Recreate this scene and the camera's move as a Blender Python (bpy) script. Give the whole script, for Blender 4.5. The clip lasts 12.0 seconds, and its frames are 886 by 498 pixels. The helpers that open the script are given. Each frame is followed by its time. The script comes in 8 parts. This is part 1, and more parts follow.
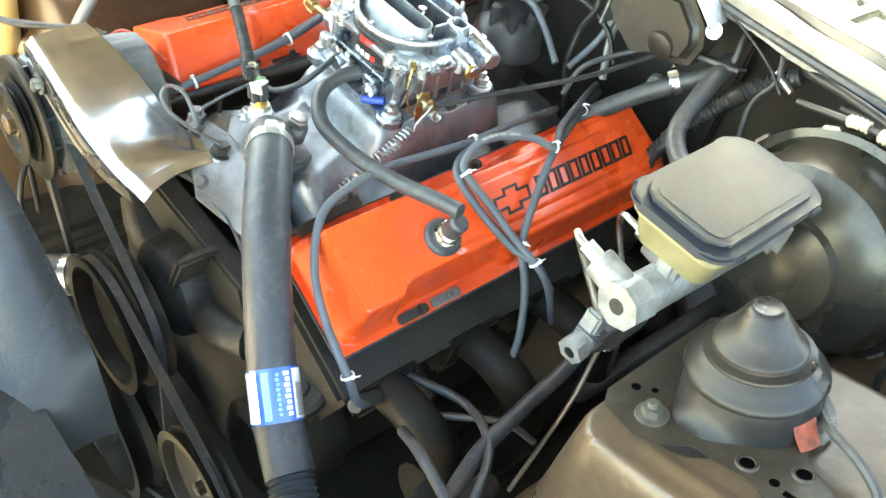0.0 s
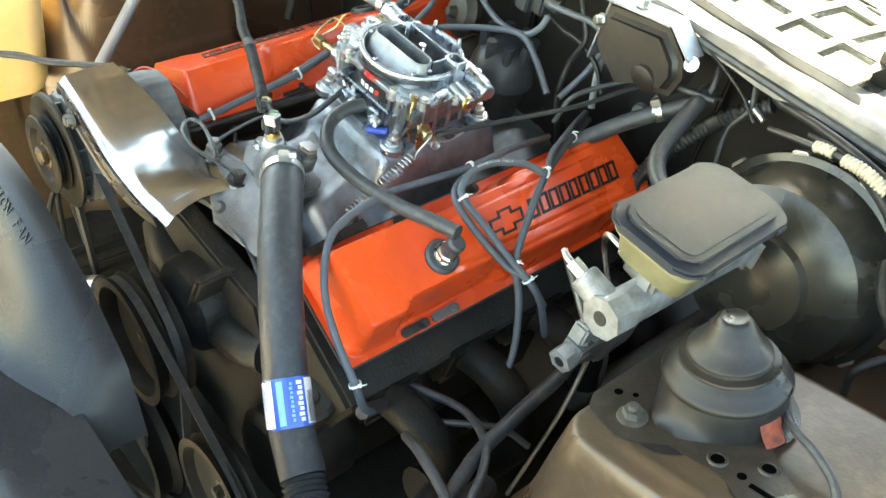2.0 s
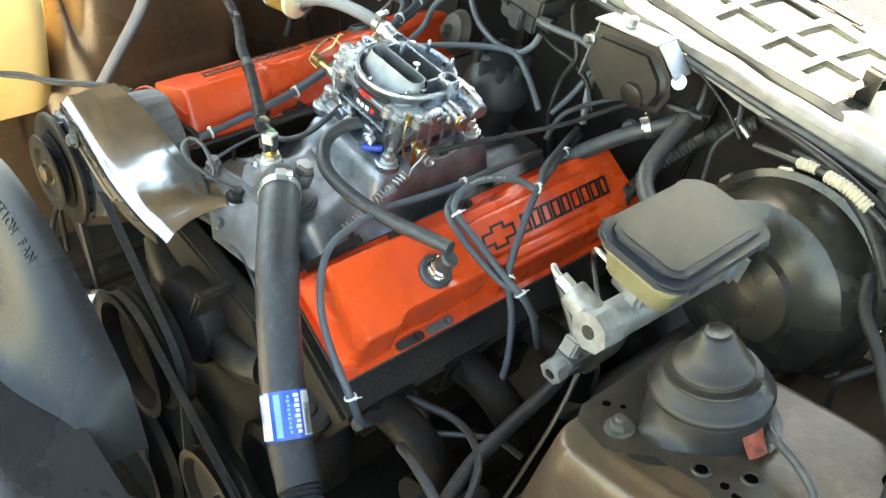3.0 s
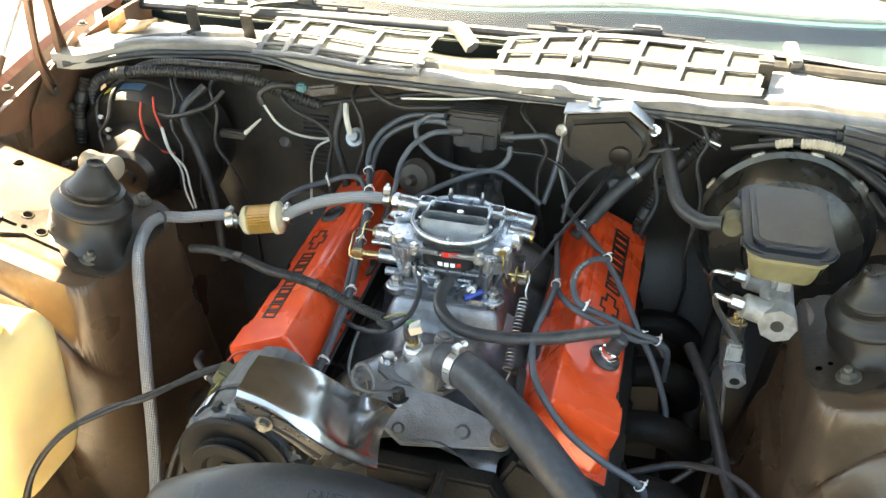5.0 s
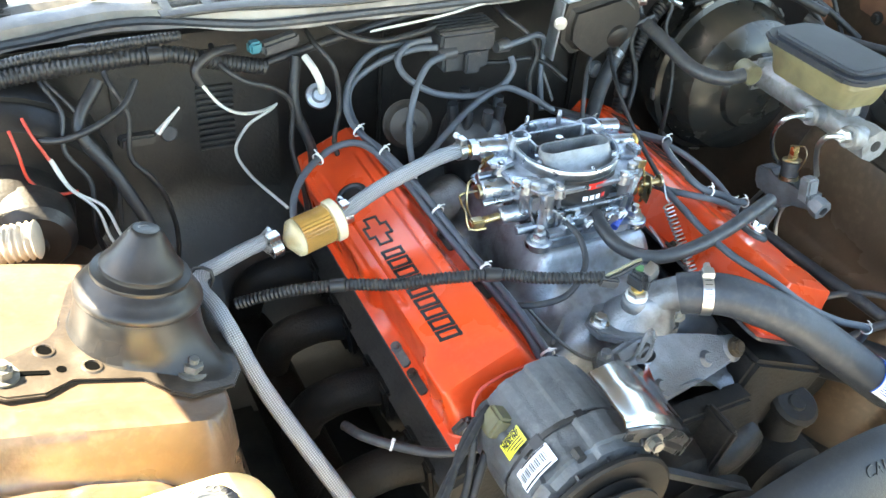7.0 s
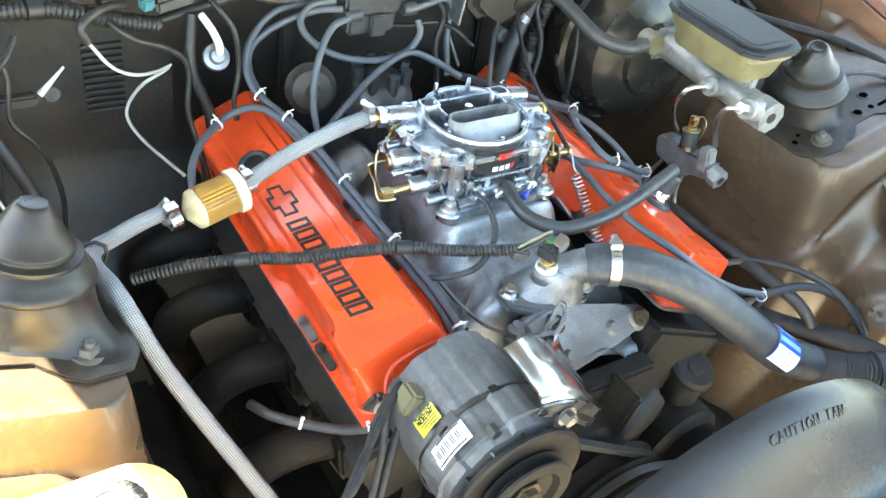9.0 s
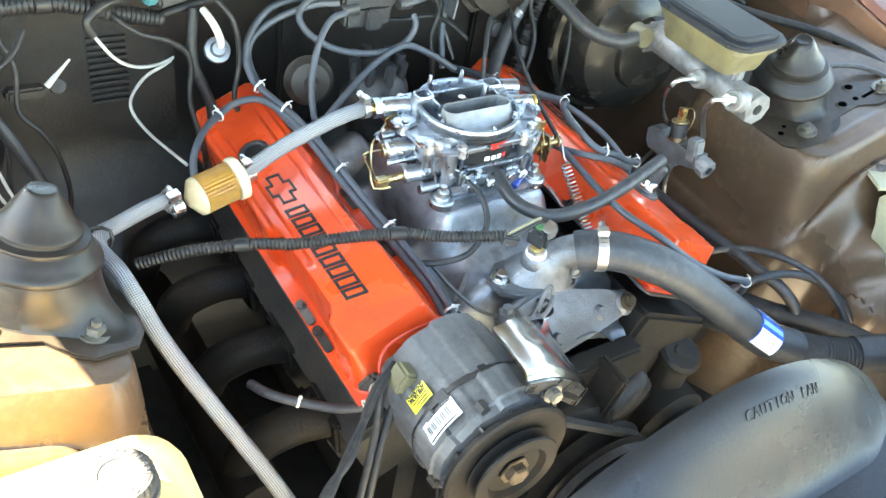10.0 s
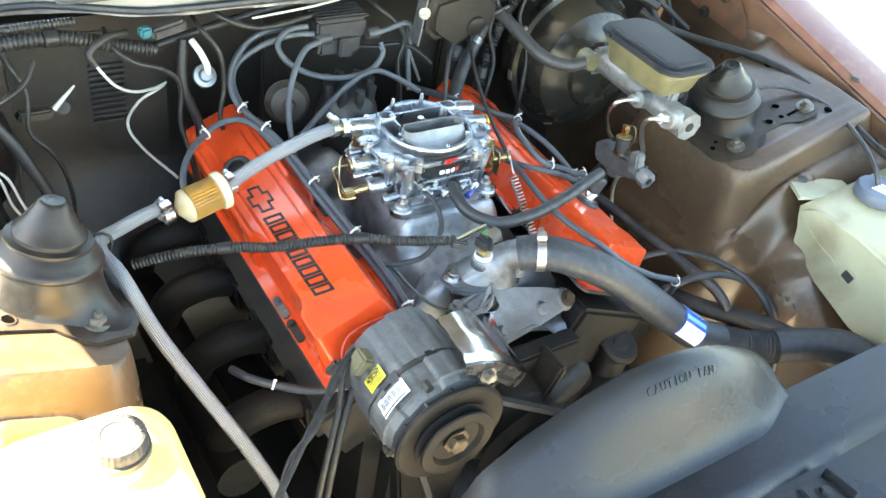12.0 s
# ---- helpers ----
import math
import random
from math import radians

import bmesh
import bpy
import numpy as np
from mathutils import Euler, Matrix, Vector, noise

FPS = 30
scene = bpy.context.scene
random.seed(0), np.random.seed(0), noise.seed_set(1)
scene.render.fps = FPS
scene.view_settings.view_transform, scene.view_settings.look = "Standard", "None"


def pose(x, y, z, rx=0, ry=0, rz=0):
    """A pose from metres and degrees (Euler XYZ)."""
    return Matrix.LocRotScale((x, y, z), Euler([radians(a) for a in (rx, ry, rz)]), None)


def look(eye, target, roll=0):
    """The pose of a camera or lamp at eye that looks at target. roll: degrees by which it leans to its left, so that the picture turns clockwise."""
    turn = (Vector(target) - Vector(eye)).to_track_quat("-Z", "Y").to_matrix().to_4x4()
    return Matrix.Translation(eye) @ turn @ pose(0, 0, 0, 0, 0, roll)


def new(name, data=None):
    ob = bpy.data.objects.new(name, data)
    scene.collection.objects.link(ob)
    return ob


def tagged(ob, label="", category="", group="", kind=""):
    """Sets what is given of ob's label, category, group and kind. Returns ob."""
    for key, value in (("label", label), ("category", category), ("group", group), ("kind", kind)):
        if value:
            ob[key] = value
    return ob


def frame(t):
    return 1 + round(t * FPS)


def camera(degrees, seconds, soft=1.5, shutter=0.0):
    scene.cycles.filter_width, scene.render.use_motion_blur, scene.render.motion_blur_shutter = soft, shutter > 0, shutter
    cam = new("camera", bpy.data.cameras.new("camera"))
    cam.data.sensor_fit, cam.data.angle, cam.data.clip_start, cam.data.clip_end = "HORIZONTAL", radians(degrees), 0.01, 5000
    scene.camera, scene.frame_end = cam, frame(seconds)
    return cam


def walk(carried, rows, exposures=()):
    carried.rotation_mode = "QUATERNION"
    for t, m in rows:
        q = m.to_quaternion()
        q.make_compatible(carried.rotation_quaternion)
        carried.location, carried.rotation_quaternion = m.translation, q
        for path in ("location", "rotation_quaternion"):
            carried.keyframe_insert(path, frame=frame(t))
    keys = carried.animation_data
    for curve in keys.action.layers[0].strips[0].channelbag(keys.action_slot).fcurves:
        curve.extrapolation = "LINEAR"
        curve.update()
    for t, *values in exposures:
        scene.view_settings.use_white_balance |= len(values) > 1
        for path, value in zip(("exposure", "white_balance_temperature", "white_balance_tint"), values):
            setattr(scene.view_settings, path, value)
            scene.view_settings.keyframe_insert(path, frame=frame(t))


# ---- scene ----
cam = camera(53.5, 12.0)
PATH = [
    (0, (0.64, -0.459, 1.486), (-0.264, 0.662, 0.098), 15.4),
    (0.5, (0.654, -0.475, 1.498), (-0.277, 0.652, 0.133), 14.8),
    (1, (0.68, -0.501, 1.528), (-0.25, 0.627, 0.163), 14.9),
    (1.5, (0.681, -0.499, 1.532), (-0.254, 0.629, 0.171), 14.6),
    (2, (0.68, -0.497, 1.539), (-0.26, 0.63, 0.181), 14.3),
    (2.5, (0.691, -0.497, 1.556), (-0.252, 0.633, 0.201), 14.2),
    (2.7, (0.693, -0.498, 1.556), (-0.248, 0.635, 0.204), 14.4),
    (4.3, (0.623, -0.603, 1.639), (-0.349, 0.602, 0.373), 3.3),
    (4.5, (0.525, -0.691, 1.63), (-0.207, 0.749, 0.451), 0.7),
    (5, (0.226, -0.856, 1.599), (-0.173, 0.777, 0.515), 1.0),
    (5.5, (-0.129, -0.88, 1.612), (-0.14, 0.871, 0.648), -1.9),
    (6, (-0.379, -0.837, 1.574), (-0.113, 0.862, 0.554), -0.5),
    (6.5, (-0.521, -0.685, 1.539), (0.149, 0.8, 0.378), 3.5),
    (7, (-0.575, -0.574, 1.496), (0.201, 0.823, 0.294), 5.3),
    (7.5, (-0.579, -0.541, 1.494), (0.276, 0.805, 0.287), 7.5),
    (7.7, (-0.566, -0.537, 1.504), (0.338, 0.756, 0.276), 8.9),
    (9.5, (-0.584, -0.548, 1.49), (0.386, 0.672, 0.237), 11.0),
    (10, (-0.59, -0.573, 1.509), (0.373, 0.646, 0.248), 10.9),
    (10.5, (-0.617, -0.638, 1.557), (0.351, 0.583, 0.304), 10.9),
    (11, (-0.638, -0.702, 1.59), (0.328, 0.524, 0.339), 10.8),
    (11.5, (-0.631, -0.699, 1.603), (0.339, 0.522, 0.351), 11.0),
    (12, (-0.616, -0.688, 1.603), (0.354, 0.536, 0.353), 10.9),
]
EXPOSURES = [(0, 5.2, 9700, -3), (0.5, 4.78, 9700, -3), (2.7, 4.5, 9700, -2), (4.5, 4.05, 9600, 1), (5.0, 3.8, 9200, 4), (5.5, 2.62, 8400, 7), (6.0, 3.05, 8200, 5), (6.5, 3.75, 7700, 4), (7.0, 4.35, 7600, 3), (7.5, 4.5, 7900, 1), (9.5, 4.74, 8200, 1), (12.0, 4.54, 8200, 1)]
walk(cam, [(t, look(eye, target, roll)) for t, eye, target, roll in PATH], EXPOSURES)

# ---- light ----
SUN_DIR = Vector((-0.45, 0.28, 0.85)).normalized()
world = bpy.data.worlds.new("sky")
scene.world = world
world.use_nodes = True
wt = world.node_tree
sky = wt.nodes.new("ShaderNodeTexSky")
sky.sky_type = "NISHITA"
sky.sun_disc = False
sky.sun_elevation = math.asin(SUN_DIR.z)
sky.sun_rotation = math.atan2(SUN_DIR.x, SUN_DIR.y)
wt.links.new(sky.outputs[0], wt.nodes["Background"].inputs[0])
wt.nodes["Background"].inputs[1].default_value = 0.09
sun_data = bpy.data.lights.new("sun", "SUN")
sun_data.energy = 5.0
sun_data.angle = radians(0.53)
sun_data.color = (1.0, 0.93, 0.82)
sun = new("sun", sun_data)
sun.matrix_world = look(SUN_DIR * 12, (0, 0, 0))


# ---- materials ----
def mat(name, col, rough=0.5, metal=0.0, var=0.15, scale=30.0, bump=0.08, bscale=260.0, blotch=None, bl_scale=5.0, bl_edge=(0.5, 0.62),
        coat=0.0, rvar=0.12, spec=0.5, trans=0.0, sss=0.0, ior=1.5, dust=None, d_amt=0.35, d_scale=120.0):
    """Principled surface: base colour varied at two scales, blotches of a second colour, grain relief."""
    m = bpy.data.materials.new(name)
    m.use_nodes = True
    nt = m.node_tree
    b = nt.nodes["Principled BSDF"]
    tc = nt.nodes.new("ShaderNodeTexCoord")
    out = tc.outputs["Object"]

    def noise_node(sc, det, w=0.0):
        n = nt.nodes.new("ShaderNodeTexNoise")
        n.inputs["Scale"].default_value = sc
        n.inputs["Detail"].default_value = det
        n.inputs["Distortion"].default_value = w
        nt.links.new(out, n.inputs["Vector"])
        return n

    n1 = noise_node(scale, 5)
    mix = nt.nodes.new("ShaderNodeMix")
    mix.data_type = "RGBA"
    mix.inputs[6].default_value = (*[c * (1 - var) for c in col], 1)
    mix.inputs[7].default_value = (*[min(1, c * (1 + var)) for c in col], 1)
    st = nt.nodes.new("ShaderNodeMapRange")
    st.inputs[1].default_value, st.inputs[2].default_value = 0.3, 0.7
    nt.links.new(n1.outputs[0], st.inputs[0])
    nt.links.new(st.outputs[0], mix.inputs[0])
    colour = mix.outputs[2]
    n2 = noise_node(bl_scale, 8, 0.3)
    if blotch:
        mp = nt.nodes.new("ShaderNodeMapRange")
        mp.inputs[1].default_value, mp.inputs[2].default_value = bl_edge
        nt.links.new(n2.outputs[0], mp.inputs[0])
        mx = nt.nodes.new("ShaderNodeMix")
        mx.data_type = "RGBA"
        nt.links.new(mp.outputs[0], mx.inputs[0])
        nt.links.new(colour, mx.inputs[6])
        mx.inputs[7].default_value = (*blotch, 1)
        colour = mx.outputs[2]
    if dust:
        n4, n5 = noise_node(d_scale, 6), noise_node(d_scale * 0.11, 4, 0.5)
        cut, cover, both = nt.nodes.new("ShaderNodeMapRange"), nt.nodes.new("ShaderNodeMapRange"), nt.nodes.new("ShaderNodeMath")
        cut.inputs[1].default_value, cut.inputs[2].default_value = 0.47, 0.68
        cover.inputs[1].default_value, cover.inputs[2].default_value, cover.inputs[4].default_value = 0.38, 0.66, d_amt
        both.operation = "MULTIPLY"
        nt.links.new(n4.outputs[0], cut.inputs[0])
        nt.links.new(n5.outputs[0], cover.inputs[0])
        nt.links.new(cut.outputs[0], both.inputs[0])
        nt.links.new(cover.outputs[0], both.inputs[1])
        md_ = nt.nodes.new("ShaderNodeMix")
        md_.data_type = "RGBA"
        nt.links.new(both.outputs[0], md_.inputs[0])
        nt.links.new(colour, md_.inputs[6])
        md_.inputs[7].default_value = (*dust, 1)
        colour = md_.outputs[2]
    nt.links.new(colour, b.inputs["Base Color"])
    mr = nt.nodes.new("ShaderNodeMapRange")
    mr.inputs[1].default_value, mr.inputs[2].default_value = 0.3, 0.7
    mr.inputs[3].default_value, mr.inputs[4].default_value = max(0.02, rough - rvar), min(1, rough + rvar)
    nt.links.new(n2.outputs[0], mr.inputs[0])
    nt.links.new(mr.outputs[0], b.inputs["Roughness"])
    b.inputs["Metallic"].default_value = metal
    b.inputs["Coat Weight"].default_value = coat
    b.inputs["Coat Roughness"].default_value = 0.06
    b.inputs["Specular IOR Level"].default_value = spec
    b.inputs["Transmission Weight"].default_value = trans
    b.inputs["IOR"].default_value = ior
    if sss:
        b.inputs["Subsurface Weight"].default_value = sss
        b.inputs["Subsurface Radius"].default_value = (0.02, 0.014, 0.006)
    if bump:
        n3 = noise_node(bscale, 4)
        bp = nt.nodes.new("ShaderNodeBump")
        bp.inputs["Strength"].default_value = bump
        bp.inputs["Distance"].default_value = 0.002
        nt.links.new(n3.outputs[0], bp.inputs["Height"])
        nt.links.new(bp.outputs[0], b.inputs["Normal"])
    return m


def braid(name, dark, light, per_m, around, metal=0.6, rough=0.4):
    """Woven sleeve: crossing strands along the tube's own coordinates."""
    m = bpy.data.materials.new(name)
    m.use_nodes = True
    nt = m.node_tree
    b = nt.nodes["Principled BSDF"]
    tc = nt.nodes.new("ShaderNodeTexCoord")
    sep = nt.nodes.new("ShaderNodeSeparateXYZ")
    nt.links.new(tc.outputs["UV"], sep.inputs[0])

    def math_node(op, a, bb):
        n = nt.nodes.new("ShaderNodeMath")
        n.operation = op
        for i, v in enumerate((a, bb)):
            if v is None:
                continue
            if isinstance(v, (int, float)):
                n.inputs[i].default_value = v
            else:
                nt.links.new(v, n.inputs[i])
        return n.outputs[0]

    u = math_node("MULTIPLY", sep.outputs[0], per_m * 2 * math.pi)
    v = math_node("MULTIPLY", sep.outputs[1], around * 2 * math.pi)
    s1 = math_node("SINE", math_node("ADD", u, v), None)
    s2 = math_node("SINE", math_node("SUBTRACT", u, v), None)
    h = math_node("MULTIPLY_ADD", math_node("MULTIPLY", s1, s2), 0.5)
    h.node.inputs[2].default_value = 0.5
    mx = nt.nodes.new("ShaderNodeMix")
    mx.data_type = "RGBA"
    nt.links.new(h, mx.inputs[0])
    mx.inputs[6].default_value = (*dark, 1)
    mx.inputs[7].default_value = (*light, 1)
    nt.links.new(mx.outputs[2], b.inputs["Base Color"])
    bp = nt.nodes.new("ShaderNodeBump")
    bp.inputs["Strength"].default_value = 0.8
    bp.inputs["Distance"].default_value = 0.0015
    nt.links.new(h, bp.inputs["Height"])
    nt.links.new(bp.outputs[0], b.inputs["Normal"])
    b.inputs["Metallic"].default_value = metal
    b.inputs["Roughness"].default_value = rough
    return m


ORANGE = mat("orange_enamel", (0.80, 0.078, 0.018), 0.30, 0, 0.06, 8, 0.03, 90, blotch=(0.70, 0.062, 0.016), bl_scale=14, coat=0.35, rvar=0.1, dust=(0.42, 0.22, 0.13), d_amt=0.10, d_scale=180)
ALU = mat("cast_aluminium", (0.37, 0.40, 0.44), 0.44, 0.88, 0.16, 40, 0.5, 420, blotch=(0.22, 0.235, 0.255), bl_scale=11, bl_edge=(0.48, 0.72), dust=(0.13, 0.12, 0.10), d_amt=0.6, d_scale=60)
ALU_DARK = mat("dirty_aluminium", (0.23, 0.245, 0.26), 0.48, 0.75, 0.25, 40, 0.5, 420, blotch=(0.085, 0.083, 0.080), bl_scale=14, bl_edge=(0.45, 0.68), dust=(0.16, 0.13, 0.10), d_amt=0.4)
BRIGHT = mat("tumbled_aluminium", (0.44, 0.47, 0.51), 0.33, 1.0, 0.16, 70, 0.4, 380, blotch=(0.24, 0.26, 0.285), bl_scale=38, bl_edge=(0.48, 0.70), rvar=0.12)
CHROME = mat("chrome", (0.86, 0.86, 0.86), 0.05, 1.0, 0.02, 20, 0.012, 25, rvar=0.03)
BRACE = mat("hazed_chrome", (0.56, 0.57, 0.59), 0.17, 1.0, 0.06, 20, 0.10, 30, blotch=(0.36, 0.36, 0.37), bl_scale=22, bl_edge=(0.5, 0.75), rvar=0.08, dust=(0.16, 0.14, 0.11), d_amt=0.2, d_scale=60)
# darker copy of the brace chrome: dark reflections are put into its colour
BRACE_DARK = mat("dark_reflection_chrome", (0.24, 0.235, 0.23), 0.32, 0.9, 0.1, 30, 0.15, 120, blotch=(0.12, 0.115, 0.11), bl_scale=30, bl_edge=(0.45, 0.7), dust=(0.16, 0.13, 0.10), d_amt=0.4, d_scale=80)
WINGCAST = mat("oily_grey_casting", (0.17, 0.178, 0.188), 0.46, 0.35, 0.2, 40, 0.5, 420, blotch=(0.085, 0.086, 0.086), bl_scale=16, bl_edge=(0.45, 0.70), dust=(0.12, 0.10, 0.08), d_amt=0.4, d_scale=70)
WOUND = mat("wound_capillary_wire", (0.15, 0.15, 0.15), 0.45, 0.8, 0.1, 60, 0.0, dust=(0.10, 0.09, 0.07), d_amt=0.4, d_scale=120)
ZINC = mat("dull_zinc_casting", (0.28, 0.285, 0.285), 0.48, 0.4, 0.15, 60, 0.35, 380, blotch=(0.15, 0.145, 0.14), bl_scale=28, bl_edge=(0.45, 0.72), dust=(0.13, 0.10, 0.075), d_amt=0.45, d_scale=90)
DASHTRIM = mat("teal_trim", (0.08, 0.17, 0.18), 0.5, 0, 0.1, 20, 0.05, 200)
STEEL = mat("zinc_steel", (0.55, 0.55, 0.54), 0.35, 1.0, 0.1, 60, 0.05, 300)
GOLD = mat("yellow_zinc", (0.52, 0.40, 0.20), 0.32, 1.0, 0.25, 50, 0.05, 300, blotch=(0.30, 0.27, 0.20), bl_scale=60)
BRASS = mat("brass", (0.62, 0.42, 0.14), 0.35, 1.0, 0.1, 60, 0.05, 300)
RUBBER = mat("black_rubber", (0.032, 0.034, 0.038), 0.46, 0, 0.2, 60, 0.12, 500, blotch=(0.05, 0.05, 0.05), bl_scale=30, bl_edge=(0.55, 0.8), dust=(0.16, 0.14, 0.11), d_amt=0.25)
HOSE = mat("radiator_hose_rubber", (0.026, 0.030, 0.037), 0.46, 0, 0.12, 90, 0.3, 700, blotch=(0.042, 0.046, 0.052), bl_scale=60, bl_edge=(0.55, 0.8), dust=(0.15, 0.14, 0.12), d_amt=0.25)
CABLE = mat("spark_cable_silicone", (0.075, 0.085, 0.10), 0.5, 0, 0.1, 80, 0.1, 500)
LOOM = mat("split_loom_plastic", (0.019, 0.019, 0.020), 0.42, 0, 0.2, 60, 0.08, 400, spec=0.35, dust=(0.13, 0.105, 0.075), d_amt=0.22)
BLACKP = mat("black_plastic", (0.034, 0.036, 0.040), 0.40, 0, 0.2, 50, 0.2, 500, blotch=(0.055, 0.055, 0.055), bl_scale=12, bl_edge=(0.55, 0.75), dust=(0.17, 0.145, 0.11), d_amt=0.3)
SHROUD = mat("shroud_plastic", (0.012, 0.014, 0.018), 0.30, 0, 0.12, 30, 0.16, 600, blotch=(0.022, 0.022, 0.022), bl_scale=6, bl_edge=(0.42, 0.72), rvar=0.18, spec=0.24, dust=(0.050, 0.052, 0.046), d_amt=0.22, d_scale=260)
BOOT = mat("strut_boot_rubber", (0.014, 0.0135, 0.0135), 0.36, 0, 0.15, 40, 0.06, 500, blotch=(0.026, 0.022, 0.019), bl_scale=12, bl_edge=(0.5, 0.75), spec=0.32, dust=(0.10, 0.08, 0.06), d_amt=0.15, d_scale=140)
DARKM = mat("dark_painted_steel", (0.032, 0.031, 0.030), 0.46, 0.2, 0.3, 40, 0.3, 300, blotch=(0.055, 0.044, 0.034), bl_scale=9, bl_edge=(0.5, 0.75), dust=(0.13, 0.105, 0.075), d_amt=0.25)
FIREWALL = mat("firewall_black_paint", (0.013, 0.011, 0.0095), 0.48, 0, 0.4, 30, 0.25, 240, blotch=(0.027, 0.021, 0.016), bl_scale=7, bl_edge=(0.5, 0.75), dust=(0.085, 0.065, 0.047), d_amt=0.16, d_scale=90)
IRON = mat("oily_cast_iron", (0.022, 0.0205, 0.019), 0.5, 0.3, 0.4, 50, 0.5, 260, blotch=(0.042, 0.033, 0.025), bl_scale=16, bl_edge=(0.5, 0.75), dust=(0.11, 0.085, 0.06), d_amt=0.28)
EXHAUST = mat("exhaust_iron", (0.011, 0.0108, 0.0105), 0.55, 0.2, 0.2, 40, 0.4, 300, blotch=(0.020, 0.016, 0.012), bl_scale=14, spec=0.2)
BROWN = mat("brown_metallic_paint", (0.098, 0.062, 0.038), 0.36, 0.1, 0.15, 20, 0.14, 240, blotch=(0.040, 0.027, 0.018), bl_scale=6, bl_edge=(0.42, 0.70), coat=0.08, rvar=0.15, dust=(0.18, 0.125, 0.08), d_amt=0.34, d_scale=90)
PLATE = mat("strut_plate_paint", (0.034, 0.027, 0.021), 0.40, 0.1, 0.2, 40, 0.2, 260, blotch=(0.050, 0.037, 0.026), bl_scale=11, bl_edge=(0.50, 0.75), spec=0.35, dust=(0.15, 0.11, 0.078), d_amt=0.22, d_scale=110)
COWL = mat("weathered_cowl_paint", (0.15, 0.148, 0.145), 0.42, 0.1, 0.3, 30, 0.25, 200, blotch=(0.27, 0.265, 0.25), bl_scale=9, bl_edge=(0.44, 0.62), dust=(0.30, 0.26, 0.20), d_amt=0.35, d_scale=90)
# near-black: the bay's deep shade is put into this colour, besides oil
DEEP = mat("oily_shade_black", (0.014, 0.013, 0.012), 0.6, 0, 0.4, 40, 0.5, 200, blotch=(0.026, 0.021, 0.016), bl_scale=12)
BOOSTER = mat("booster_black_enamel", (0.026, 0.025, 0.022), 0.24, 0.15, 0.2, 30, 0.10, 40, blotch=(0.060, 0.050, 0.036), bl_scale=9, bl_edge=(0.48, 0.70), rvar=0.14, dust=(0.22, 0.18, 0.12), d_amt=0.30, d_scale=45)
PULLEY = mat("worn_black_pulley", (0.012, 0.0115, 0.011), 0.58, 0.1, 0.2, 40, 0.1, 200, blotch=(0.026, 0.021, 0.017), bl_scale=15, spec=0.2)
RUSTB = mat("rusty_bolt", (0.10, 0.075, 0.05), 0.55, 0.5, 0.4, 80, 0.4, 400)
STRUTNUT = mat("dull_zinc_nut", (0.16, 0.155, 0.14), 0.45, 0.7, 0.3, 80, 0.3, 400, dust=(0.12, 0.09, 0.06), d_amt=0.5)
RUST = mat("rusty_bracket", (0.40, 0.24, 0.10), 0.75, 0, 0.35, 60, 0.5, 300, blotch=(0.22, 0.11, 0.05), bl_scale=20)
FENDER = mat("faded_red_paint", (0.125, 0.050, 0.038), 0.42, 0, 0.08, 10, 0.03, 100, blotch=(0.165, 0.080, 0.060), bl_scale=3, bl_edge=(0.4, 0.7), dust=(0.34, 0.24, 0.18), d_amt=0.25, d_scale=60)
FENDER_IN = mat("fender_inner_paint", (0.15, 0.075, 0.045), 0.5, 0.1, 0.25, 20, 0.15, 200, blotch=(0.08, 0.048, 0.032), bl_scale=6)
HOODUN = mat("hood_underside", (0.036, 0.033, 0.028), 0.6, 0, 0.35, 14, 0.35, 160, blotch=(0.020, 0.019, 0.017), bl_scale=4, dust=(0.075, 0.065, 0.05), d_amt=0.4, d_scale=40)
GRILLEP = mat("faded_grille_plastic", (0.062, 0.063, 0.065), 0.55, 0, 0.2, 40, 0.2, 300, blotch=(0.095, 0.095, 0.094), bl_scale=14, dust=(0.14, 0.135, 0.12), d_amt=0.35)
MESHM = mat("insect_screen", (0.030, 0.029, 0.026), 0.7, 0, 0.5, 90, 1.0, 420, dust=(0.15, 0.13, 0.10), d_amt=0.9, d_scale=500)
CREAM = mat("cream_dash_cover", (0.165, 0.158, 0.112), 0.8, 0, 0.06, 6, 0.1, 120)
CREAM_EDGE = mat("white_piping", (0.26, 0.275, 0.26), 0.6, 0, 0.04, 20, 0.05, 200)
DASH = mat("dark_dashboard", (0.010, 0.016, 0.018), 0.6, 0, 0.2, 10, 0.03, 60, spec=0.2)
BOTTLE = mat("yellowed_polyethylene", (0.82, 0.59, 0.27), 0.42, 0, 0.1, 12, 0.06, 120, blotch=(0.86, 0.70, 0.42), bl_scale=5, bl_edge=(0.4, 0.7), sss=0.5)
TANK = mat("milky_polyethylene", (0.40, 0.385, 0.270), 0.42, 0, 0.08, 12, 0.08, 150, blotch=(0.21, 0.17, 0.10), bl_scale=9, bl_edge=(0.50, 0.78), sss=0.2, dust=(0.18, 0.14, 0.09), d_amt=0.25, d_scale=30)
RESERV = mat("reservoir_nylon", (0.175, 0.160, 0.088), 0.45, 0, 0.12, 20, 0.08, 200, blotch=(0.10, 0.088, 0.05), bl_scale=14, bl_edge=(0.45, 0.7), sss=0.15, dust=(0.07, 0.055, 0.04), d_amt=0.25, d_scale=60)
